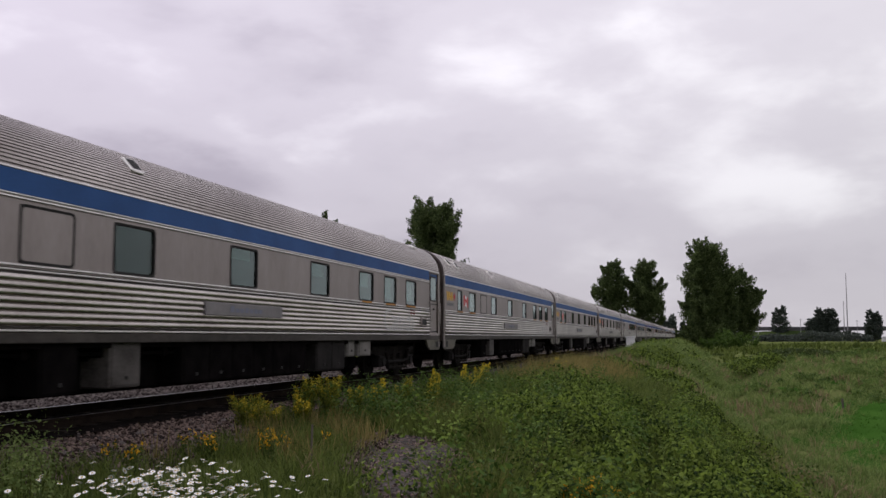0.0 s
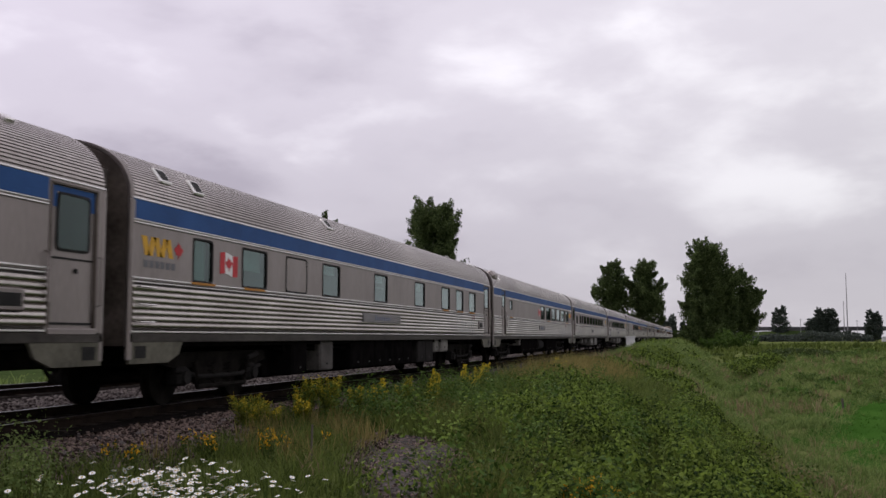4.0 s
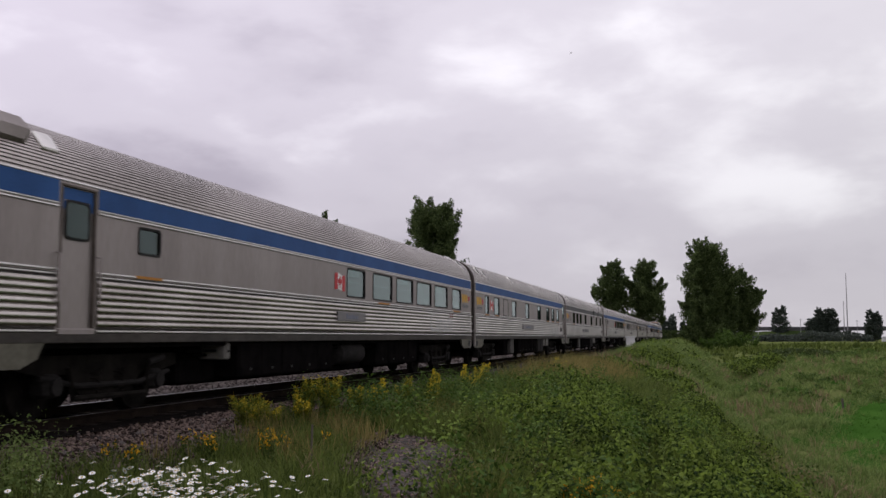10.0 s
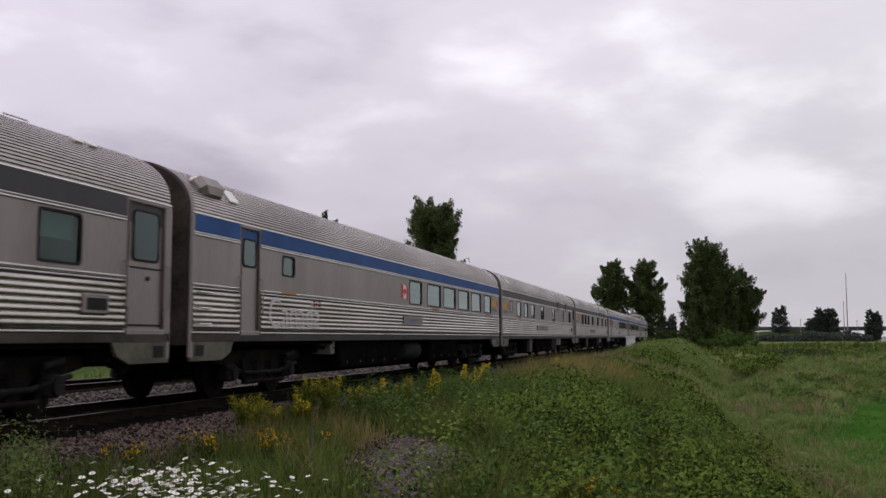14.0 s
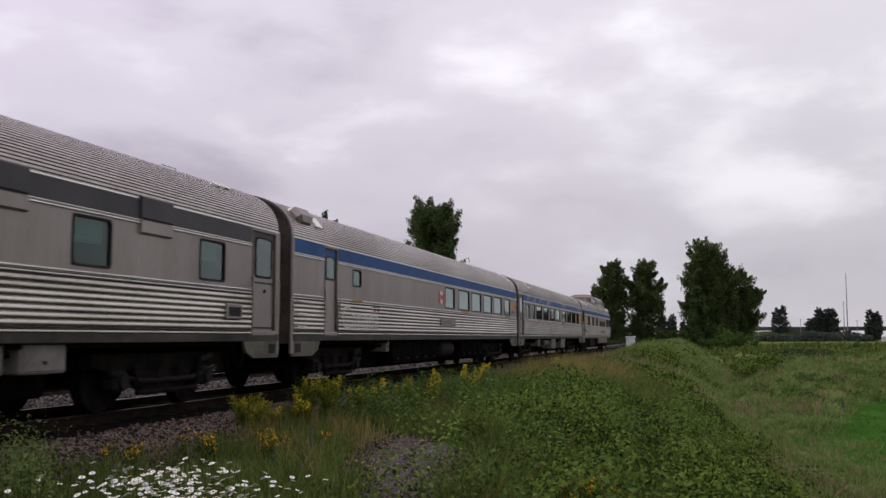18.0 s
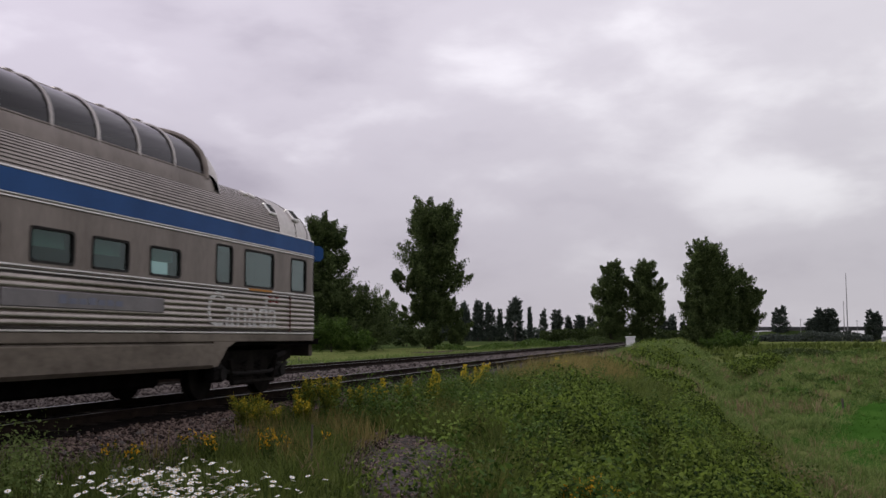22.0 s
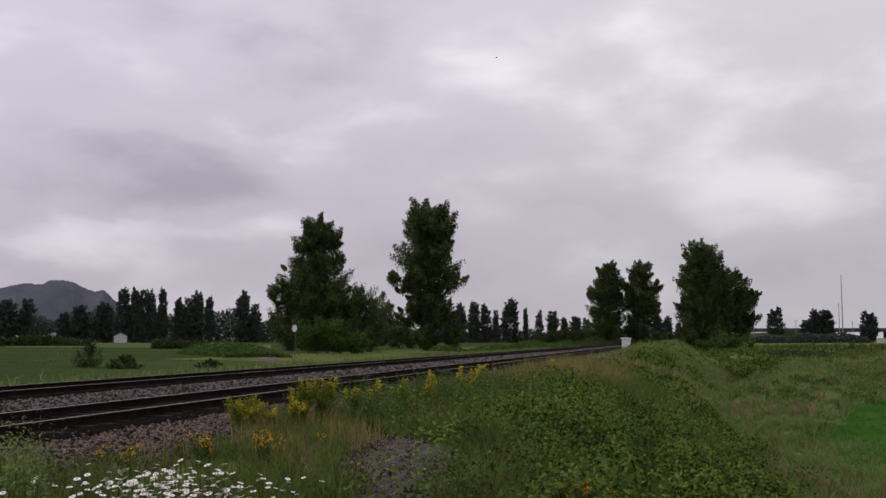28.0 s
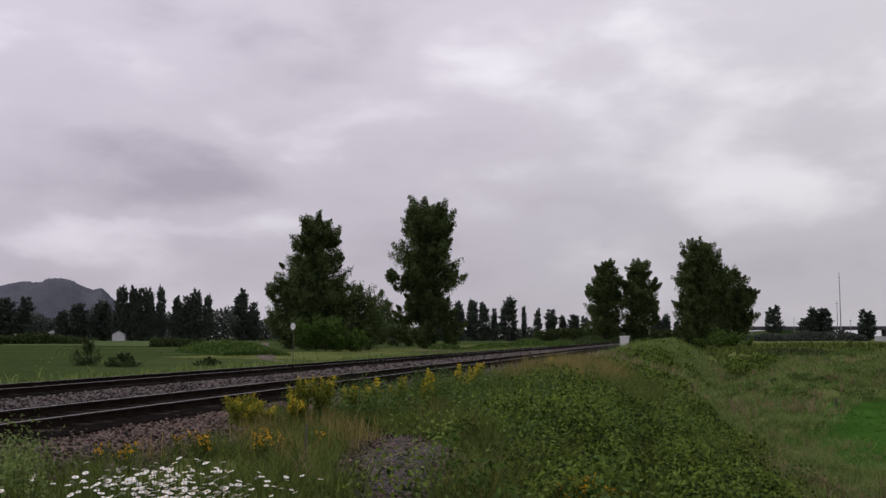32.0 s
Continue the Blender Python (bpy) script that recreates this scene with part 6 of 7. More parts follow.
# ---- buildings, bridge, signs ----
def gable_house(x, y, w, d, eave, ridge_h, turn, label, name="house", windows=2):
    h = new(name)
    h.matrix_basis = pose(x, y, -0.9, 0, 0, turn)
    tagged(h, label, "building")
    b = Shape()
    b.prism([(-w / 2, 0), (w / 2, 0), (w / 2, eave), (0, ridge_h), (-w / 2, eave)], lambda p, q, s: (p, s, q), -d / 2, d / 2)
    part("wall", b, SHEDWHITE, h)
    for s in (-1, 1):
        r = Shape()
        o = 0.35
        slope = (ridge_h - eave) / (w / 2)
        r.prism([(0, ridge_h + 0.05), (s * (w / 2 + o), eave - o * slope + 0.05), (s * (w / 2 + o), eave - o * slope + 0.25), (0, ridge_h + 0.25)], lambda p, q, t: (p, t, q), -d / 2 - 0.3, d / 2 + 0.3)
        part("roof", r, SHEDROOF, h, "pale metal roof slope")
    for i in range(windows):
        u = -w / 2 + w * (i + 0.5) / windows
        wd = Shape()
        wd.box(u - 0.5, u + 0.5, -d / 2 - 0.04, -d / 2 + 0.02, eave * 0.35, eave * 0.75, 0.01)
        part("window", wd, RUBBER, h)
    return h


gable_house(-255.2, 406.5, 5.6, 8, 2.9, 4.6, 28, "small white gabled shed at the wood's edge", "shed", 0)
gable_house(-318, 410, 24, 9, 2.6, 4.4, 38, "long low white farm building", "farm_building", 6)
gable_house(-300, 424, 8, 6, 4.0, 6.2, 38, "white farmhouse behind a long building", "farmhouse", 2)

# road bridge with its abutment bank
br = new("road_bridge")
br.location = (0, 0, 0)
tagged(br, "grey concrete road overpass on piers", "bridge")
bx0, bx1, by0 = 24.0, 190.0, 520.0
dk = Shape()
dk.box(bx0, bx1, by0, by0 + 11, 4.4, 5.5, 0.1)
part("deck", dk, CONCRETE, br)
pr_ = Shape()
pr_.box(bx0, bx1, by0 - 0.3, by0, 5.5, 6.3, 0.05)
part("parapet", pr_, CONCRETE, br)
for x in (68, 73.5, 82, 93, 104, 118, 134, 150, 168):
    pi = Shape()
    pi.box(x - 0.6, x + 0.6, by0 + 1, by0 + 10, -1.5, 4.4, 0.1)
    part("pier", pi, CONCRETE, br)
bank = Shape()
bank.grid([[(x, y, -1.6 + hgt * e) for y, e in ((by0 - 16, 0), (by0 - 1.5, 1), (by0 + 12, 1))] for x, hgt in ((-40, 0.2), (10, 3.4), (26, 5.2), (40, 6.0), (60, 6.0), (66, 4.6), (70, 0.1))])
tagged(part("bridge_bank", bank, PASTURE, smooth=True), "grassy bank that carries the road to the bridge", "embankment", kind="structure")
for x, top, r in ((71.6, 32.5, 0.30), (70.1, 18.6, 0.22), (50.0, 10.5, 0.18), (76.0, 9.6, 0.18), (30.0, 13.0, 0.16)):
    pl = Shape()
    pl.tube([(x, 515, -1.4), (x, 515, top * 0.5), (x, 515, top)], [r, r * 0.8, r * 0.5], 8)
    po = tagged(part("mast", pl, GALV, smooth=True), "slender grey steel mast by the overpass", "mast")
    arm = Shape()
    arm.box(x - 0.7, x + 0.7, 514.9, 515.1, top * 0.93, top * 0.93 + 0.12)
    part("crossarm", arm, GALV, po)
for x, w, h in ((72.5, 3.4, 3.2), (88, 5, 2.6), (97, 3.0, 3.0)):
    s = Shape()
    s.box(x - w / 2, x + w / 2, 505, 508, -1.4, -1.4 + h, 0.1)
    t = tagged(part("trailer", s, SHEDWHITE), "small pale trailer parked under the overpass", "trailer")
    s = Shape()
    s.box(x - w / 2 - 0.1, x + w / 2 + 0.1, 504.8, 508.2, -1.4 + h, -1.2 + h, 0.05)
    part("roof", s, SHEDROOF, t)

# white signal cabinet beside the line
cab = new("signal_cabinet")
cab.location = (-5.75, 91.0, -0.30)
tagged(cab, "white metal signal cabinet beside the track", "cabinet")
s = Shape()
s.box(-0.38, 0.38, -0.3, 0.3, 0.12, 1.38, 0.03)
part("body", s, PAINTWHITE, cab)
s = Shape()
s.box(-0.46, 0.46, -0.38, 0.38, 1.38, 1.50, 0.04)
part("roof", s, PAINTWHITE, cab)
s = Shape()
s.box(-0.42, 0.42, -0.34, 0.34, -0.1, 0.12, 0.02)
part("plinth", s, CONCRETE, cab)
s = Shape()
s.box(-0.33, 0.33, -0.325, -0.30, 0.2, 1.3, 0.01)
d_ = part("door", s, PAINTWHITE, cab)
s = Shape()
s.box(0.2, 0.25, -0.36, -0.325, 0.7, 0.85, 0.01)
part("handle", s, GALV, d_)


def road_sign(x, y, z, h, w, label, turn, cross=False):
    g = new("road_sign")
    g.matrix_basis = pose(x, y, z, 0, 0, turn)
    tagged(g, label, "sign")
    s = Shape()
    s.tube([(0, 0, -0.3), (0.02, 0, h)], 0.035, 8)
    part("post", s, WOOD, g, smooth=True)
    if cross:
        for q in (0.8, -0.8):
            s = Shape()
            s.box(-w / 2, w / 2, -0.07, -0.05, -0.1, 0.1, 0.005)
            part("board", s, GALV, g, at=Matrix.Translation((0, 0, h - 0.3)) @ Matrix.Rotation(q, 4, "Y"))
    else:
        s = Shape()
        k = w / 2
        c = k * 0.41
        s.prism([(-k, -c), (-c, -k), (c, -k), (k, -c), (k, c), (c, k), (-c, k), (-k, c)], lambda p, q, t: (p, t, h - 0.25 + q), -0.075, -0.05)
        part("plate", s, PAINTWHITE, g, "bare pale back of an eight-sided plate")
    return g


road_sign(-34.6, 83.1, -0.75, 3.05, 0.62, "pale back of a stop sign at a farm crossing", -25)
road_sign(-26.5, 147.6, -0.55, 3.9, 1.2, "grey back of a railway crossing sign", -12, True)

# farm track to the crossing
ft = Shape()
pts_ = [(-22, 74), (-32, 76), (-38, 85), (-43, 96), (-54, 120), (-72, 160), (-100, 222), (-130, 290)]
rows_t = []
for i, (x, y) in enumerate(pts_):
    a, b = Vector(pts_[max(i - 1, 0)]), Vector(pts_[min(i + 1, len(pts_) - 1)])
    nrm = Vector((-(b - a).y, (b - a).x)).normalized() * (0.55 if i < 3 else 1.0)
    rows_t.append([(x + nrm.x * k, y + nrm.y * k, float(ground_height(x + nrm.x * k, y + nrm.y * k)) + 0.06 - 0.02 * abs(k)) for k in (-1, -0.4, 0, 0.4, 1)])
ft.grid(rows_t)
tagged(part("farm_track", ft, DIRT), "narrow pale dirt farm track", "path", kind="structure")
bare = Shape()
bare.grid([[(x, y, float(ground_height(x, y)) + 0.05) for x in (-37, -33, -29, -25, -22)] for y in (126, 134, 142, 150)])
tagged(part("bare_ground", bare, BROWNSOIL), "bare brown ground beside the far track", "ground", kind="structure")


# ---- trackside plants and stones ----
def scatter(n, x0, x1, y0, y1, seed, keep=None):
    """Random places on the ground; keep(x, y) gives how likely each one stays."""
    rng = np.random.default_rng(seed)
    x, y = rng.uniform(x0, x1, n), rng.uniform(y0, y1, n)
    if keep is not None:
        k = rng.uniform(0, 1, n) < keep(x, y)
        x, y = x[k], y[k]
    return x, y, ground_height(x, y), rng


def patch(x, y, s, seed, lo=0.35, hi=0.65):
    """Patchiness of the weeds, 0 to 1."""
    v = 0.5 + 0.28 * np.sin(x * 1.9 / s + seed) * np.cos(y * 1.3 / s + 2 * seed) + 0.22 * np.sin(x * 4.3 / s + y * 2.9 / s + seed) + 0.15 * np.sin(y * 5.1 / s - x * 3.7 / s + seed * 3)
    return smooth(lo, hi, v)


def blades(name, n, box, height, width, seed, mat, label, keep=None, lean=0.35, tuft=6, cat="grass"):
    """Tufts of bent blades, three cross rows each."""
    x, y, z, rng = scatter(n // tuft, *box, seed, keep)
    th = rng.uniform(0.55, 1.25, len(x)) * height
    x, y, z, th = (np.repeat(a, tuft) for a in (x, y, z, th))
    k = len(x)
    x, y = x + rng.normal(0, height * 0.13, k), y + rng.normal(0, height * 0.13, k)
    h = th * rng.uniform(0.5, 1.15, k)
    q = rng.uniform(0, math.tau, k)
    dx, dy = np.cos(q), np.sin(q)
    ln = h * lean * rng.uniform(0.2, 1.6, k)
    f = rng.uniform(0, math.tau, k)
    wx, wy = np.cos(f) * width * rng.uniform(0.6, 1.3, k), np.sin(f) * width * rng.uniform(0.6, 1.3, k)
    rowsv = []
    for t, w in ((0, 1.0), (0.55, 0.8), (1.0, 0.12)):
        cx, cy, cz = x + dx * ln * t * t, y + dy * ln * t * t, z - 0.03 + (h + 0.03) * (t - 0.18 * lean * t * t)
        rowsv += [np.stack([cx - wx * w, cy - wy * w, cz], 1), np.stack([cx + wx * w, cy + wy * w, cz], 1)]
    v = np.stack(rowsv, 1).reshape(-1, 3)
    b = np.arange(k)[:, None] * 6
    fc = np.concatenate([b + np.array([[0, 1, 3, 2]]), b + np.array([[2, 3, 5, 4]])])
    return tagged(new(name, fast_mesh(name, v, fc, mat)), label, cat, kind="stuff")


def leafy(name, n, box, height, size, seed, mat, label, keep=None, per=90, dome=0.45, cat="weeds", flat=0.5):
    """Leafy plants: leaves on domes round each stem, mostly facing up."""
    x, y, z, rng = scatter(n // per, *box, seed, keep)
    h = rng.uniform(0.35, 1.35, len(x)) * height
    r = h * rng.uniform(0.6, 1.2, len(x)) * dome * 2
    x, y, z, h, r = (np.repeat(a, per) for a in (x, y, z, h, r))
    k = len(x)
    a, u = rng.uniform(0, math.tau, k), np.sqrt(rng.uniform(0, 1, k))
    px, py = x + np.cos(a) * u * r, y + np.sin(a) * u * r
    pz = z + h * np.sqrt(1 - 0.85 * u * u) * rng.uniform(0.45, 1.0, k) ** 0.6
    nrm = np.stack([np.cos(a) * u, np.sin(a) * u, np.full(k, flat + 0.2)], 1) + rng.normal(0, 0.45, (k, 3))
    nrm /= np.linalg.norm(nrm, axis=1)[:, None]
    t = np.cross(nrm, rng.normal(size=(k, 3)))
    t /= np.linalg.norm(t, axis=1)[:, None]
    b = np.cross(nrm, t)
    s = size * rng.uniform(0.5, 1.4, k)[:, None]
    p = np.stack([px, py, pz], 1)
    v = np.stack([p - t * s, p + b * s * 0.55 + nrm * s * 0.12, p + t * s, p - b * s * 0.55 + nrm * s * 0.12], 1).reshape(-1, 3)
    return tagged(new(name, fast_mesh(name, v, np.arange(k * 4).reshape(-1, 4), mat)), label, cat, kind="stuff")


GRASS = leaf_material("green_grass", (0.042, 0.063, 0.014), (0.143, 0.182, 0.046), 0.45, 0.45, 0.6, (0.30, 0.68))
FRESH = leaf_material("fresh_grass", (0.078, 0.121, 0.031), (0.207, 0.269, 0.087), 0.45, 0.6, 0.8)
DRY = leaf_material("dry_grass", (0.135, 0.108, 0.055), (0.30, 0.240, 0.140), 0.45, 0.6, 0.8)
SEED = leaf_material("tan_seed_heads", (0.135, 0.112, 0.038), (0.30, 0.245, 0.095), 0.45, 0.6, 0.8)
BRAMBLE = leaf_material("bramble_leaves", (0.016, 0.034, 0.006), (0.178, 0.245, 0.042), 0.42, 0.55, 1.3, (0.34, 0.72))
GOLD = leaf_material("yellow_flower_heads", (0.42, 0.31, 0.02), (0.66, 0.52, 0.05), 0.3, 0.9, 2)
AMBER = leaf_material("orange_yellow_petals", (0.50, 0.26, 0.01), (0.72, 0.42, 0.03), 0.3, 0.9, 2)
OLIVE = leaf_material("yellow_green_foliage", (0.100, 0.125, 0.016), (0.22, 0.24, 0.040), 0.4, 0.9, 2)
SHOOT = leaf_material("young_bramble_leaves", (0.070, 0.115, 0.018), (0.20, 0.28, 0.055), 0.45, 0.7, 1.5)
PETAL = material("white_petals", (0.66, 0.66, 0.66), (0.84, 0.84, 0.84), 0.6, 0, 20, 90, 0)
EYEGOLD = material("daisy_eye", (0.42, 0.26, 0.02), (0.58, 0.38, 0.04), 0.7, 0, 20, 90, 0)
STEM = material("green_stem", (0.022, 0.042, 0.010), (0.05, 0.085, 0.02), 0.7, 0, 9, 60, 0)


def field(x, y):
    return smooth(1.02, 0.96, np.hypot((x - 25.6) / 21.4, (y - 33) / 27))


def gravel(x, y):
    """1 on the bare gravel patch."""
    return smooth(1.12, 0.85, np.hypot((x + 3.35 + 0.31 * (y - 11.4)) / 0.82, (y - 11.4) / 2.8) + 0.12 * np.sin(x * 5) * np.sin(y * 3))


def bench(x, y):
    return (1 - field(x, y)) * smooth(-6.7, -6.0, x + 0.3 * np.sin(y * 0.9) + 0.45 * smooth(12, 15, y)) * (1 - 0.97 * gravel(x, y))


def edge(y):
    """Where the brambles end and the open slope begins."""
    return np.interp(y, (8, 19, 28, 40, 60), (1.3, 0.8, 0.2, -1.7, -3.0)) + 0.3 * np.sin(y * 1.1) + 0.15 * np.sin(y * 2.7)


blades("grass", 70000, (-8.0, 3.5, 4.5, 17), 0.30, 0.006, 51, GRASS, "long green grass beside the track", lambda x, y: bench(x, y) * (0.35 + 0.65 * patch(x, y, 1.2, 1)), 0.6)
blades("grass", 44000, (-7.2, 9, 14, 36), 0.34, 0.012, 52, GRASS, "long green grass on the slope", lambda x, y: bench(x, y) * smooth(1.2, -0.4, x - edge(y)) * (0.3 + 0.7 * patch(x, y, 2.2, 2)), 0.8)
blades("fresh_grass", 46000, (-2, 14, 7, 40), 0.28, 0.011, 53, FRESH, "fresh green grass on the lower slope", lambda x, y: (1 - field(x, y)) * smooth(-1.5, 2.0, x) * patch(x, y, 2.8, 3))
blades("dry_grass", 18000, (-4, 12, 9, 44), 0.34, 0.009, 54, DRY, "dry tan grass in patches", lambda x, y: bench(x, y) * patch(x, y, 2.6, 5, 0.42, 0.7))
blades("meadow_grass", 70000, (-6.5, 34, 34, 110), 0.50, 0.030, 55, FRESH, "rough green meadow grass", lambda x, y: (1 - field(x, y)) * smooth(-6.4, -5.6, x) * (0.25 + 0.75 * patch(x, y, 5, 4)), 0.9)
blades("meadow_dry_grass", 26000, (-6, 30, 30, 100), 0.55, 0.03, 56, DRY, "dry tan grass across the meadow", lambda x, y: (1 - field(x, y)) * patch(x, y, 5.5, 7, 0.5, 0.8))
blades("verge_grass", 40000, (-30, -18.2, 22, 130), 0.40, 0.025, 57, FRESH, "green verge beyond the tracks", lambda x, y: 0.3 + 0.7 * patch(x, y, 4, 8))
blades("far_meadow_grass", 30000, (-5, 70, 100, 260), 0.7, 0.09, 70, GRASS, "rough grass across the far meadow", lambda x, y: smooth(-5.5, -4.5, x) * (0.3 + 0.7 * patch(x, y, 9, 21)))
blades("pasture_tufts", 12000, (-110, -24, 45, 190), 0.18, 0.05, 58, FRESH, "tufts in the pasture", lambda x, y: patch(x, y, 9, 9, 0.45, 0.8))
blades("field_grass", 60000, (3.8, 16, 18, 61), 0.16, 0.013, 59, leaf_material("crop_blades", (0.034, 0.092, 0.012), (0.060, 0.140, 0.024), 0.5, 0.9, 0.6), "short bright green grass of the field",
       lambda x, y: field(x, y), cat="grass")
blades("seed_grass", 4000, (-6.3, -4.2, 10.5, 19), 0.40, 0.006, 60, SEED, "reddish dry seed grass by the ballast", lambda x, y: patch(x, y, 1.2, 11, 0.4, 0.7), 0.3)
blades("seed_grass", 22000, (-5.4, -2.2, 24, 42), 0.80, 0.010, 61, SEED, "tan seed grass on the brow", lambda x, y: smooth(-5.4, -4.4, x) * smooth(-1.9, -3.0, x) * (0.2 + 0.8 * patch(x, y, 2.0, 12, 0.3, 0.7)), 0.3)
def slope(x, y):
    return smooth(-3.9, -2.9, x + 0.25 * np.sin(y)) * smooth(0.4, -0.4, x - edge(y)) * (1 - gravel(x, y))


leafy("bramble", 80000, (-3.4, 2.2, 8.2, 24), 0.62, 0.027, 62, BRAMBLE, "tangled bramble and nettle leaves on the slope", lambda x, y: slope(x, y) * (0.10 + 0.90 * patch(x, y, 1.2, 13, 0.40, 0.70)), 300, 0.40)
leafy("bramble_clumps", 170000, (-2.9, 1.7, 8.6, 25), 0.72, 0.032, 97, BRAMBLE, "rounded clumps of bramble on the slope", lambda x, y: slope(x, y) * (0.06 + 0.94 * patch(x, y, 1.5, 31, 0.38, 0.62)) * smooth(0.95, 1.5, np.hypot((x + 3.35 + 0.31 * (y - 11.4)) / 1.1, (y - 11.4) / 3.4)), 1300, 0.52)
leafy("bramble_shoots", 46000, (-3.0, 2.0, 8.2, 22), 0.95, 0.024, 94, SHOOT, "pale green bramble shoots above the tangle", lambda x, y: slope(x, y) * patch(x, y, 0.8, 27, 0.5, 0.75), 110, 0.16, flat=0.9)
blades("slope_dry_grass", 20000, (-3.4, 2.4, 8.6, 30), 0.50, 0.006, 99, SEED, "tan grass in the gaps of the brambles", lambda x, y: slope(x, y) * (1 - patch(x, y, 1.5, 31, 0.30, 0.50)), 0.5)
blades("slope_grass", 80000, (-3.8, 2.4, 8.2, 30), 0.62, 0.006, 95, GRASS, "long grass that grows through the brambles", lambda x, y: slope(x, y) * (0.12 + 0.88 * (1 - patch(x, y, 1.5, 31, 0.38, 0.62))), 0.55)
blades("brow_grass", 90000, (-5.6, 0.5, 19, 46), 0.62, 0.011, 96, GRASS, "long soft grass on the brow of the bank", lambda x, y: smooth(0.9, -0.3, x - edge(y)) * (0.25 + 0.75 * patch(x, y, 2.2, 29)), 0.6)
blades("tan_grass", 70000, (-3.5, 4.0, 9, 46), 0.26, 0.010, 86, DRY, "dry tan grass along the open slope", lambda x, y: smooth(-0.2, 0.3, x - edge(y)) * smooth(2.4, 0.9, x - edge(y)) * (0.15 + 0.85 * patch(x, y, 1.8, 22)), 1.0)
blades("lit_grass", 90000, (-4.0, 9.0, 8, 40), 0.22, 0.008, 87, FRESH, "soft pale green grass on the lower slope", lambda x, y: (1 - field(x, y)) * smooth(0.6, 1.8, x - edge(y)), 1.1)
leafy("nettles", 50000, (-3.4, 1.6, 8.2, 26), 0.80, 0.030, 68, SHRUB, "upright nettles among the brambles", lambda x, y: slope(x, y) * patch(x, y, 1.1, 19, 0.5, 0.7), 160, 0.20)
leafy("low_weeds", 26000, (-4.0, 2.6, 7.6, 20), 0.20, 0.022, 69, GRASS, "low dark weeds under the brambles", lambda x, y: slope(x, y), 80, 0.6)
leafy("bramble", 26000, (-5.2, 1.0, 20, 40), 0.5, 0.040, 63, BRAMBLE, "leafy weeds along the brow", lambda x, y: smooth(0.4, -0.4, x - np.maximum(edge(y), -2.6)) * patch(x, y, 2.4, 14, 0.5, 0.75))
leafy("tall_weeds", 26000, (-6.4, -3.4, 15, 24), 0.7, 0.025, 64, SHRUB, "tall green weeds beside the ballast", lambda x, y: patch(x, y, 1.4, 15, 0.3, 0.6), 70, 0.28)
leafy("brow_weeds", 60000, (-4.6, 0.8, 36, 80), 0.55, 0.07, 65, BRAMBLE, "weeds on the far brow of the bank", lambda x, y: smooth(0.8, -1.2, x) * patch(x, y, 3.2, 16, 0.40, 0.72))
leafy("hummock_weeds", 70000, (1.8, 16, 46, 100), 0.55, 0.06, 90, SHRUB, "leafy weeds over the hummocks", lambda x, y: (1 - field(x, y)) * smooth(1.6, 3.2, x) * patch(x, y, 2.6, 24, 0.48, 0.75), 120, 0.5)
leafy("bramble_mound", 40000, (2.7, 5.9, 72, 84), 1.0, 0.08, 91, BRAMBLE, "dark bramble mound in the meadow", lambda x, y: smooth(1.0, 0.75, np.hypot((x - 4.3) / 1.5, (y - 78) / 5)), 160, 0.5)
blades("bank_grass", 90000, (-5.4, 1.6, 60, 150), 0.55, 0.022, 92, FRESH, "soft green grass on the bank by the cabinet", lambda x, y: smooth(-5.6, -4.8, x) * (0.35 + 0.65 * patch(x, y, 3.0, 25)), 0.9)
blades("swale_grass", 60000, (-1, 14, 34, 90), 0.34, 0.016, 93, FRESH, "rough grass in the swale", lambda x, y: (1 - field(x, y)) * (0.3 + 0.7 * patch(x, y, 2.0, 26)), 1.0)
leafy("slope_weeds", 20000, (0.8, 16, 9, 60), 0.30, 0.035, 66, SHRUB, "low weeds over the slope", lambda x, y: (field(x - 0.6, y) + field(x + 0.6, y) == 0) * patch(x, y, 3.4, 17, 0.5, 0.75))
leafy("low_weeds", 7000, (-6.8, -4.9, 6.3, 9.0), 0.58, 0.020, 88, FRESH, "leafy green weeds in the corner by the ballast", lambda x, y: smooth(-0.1, 0.3, -0.70 * y - x) * patch(x, y, 0.9, 23, 0.2, 0.5), 90, 0.3)
blades("weed_stalks", 1500, (-7.0, -4.9, 6.6, 9.2), 0.44, 0.006, 98, GRASS, "green stalks in the corner by the ballast", lambda x, y: smooth(-0.1, 0.3, -0.72 * y - x), 0.4)


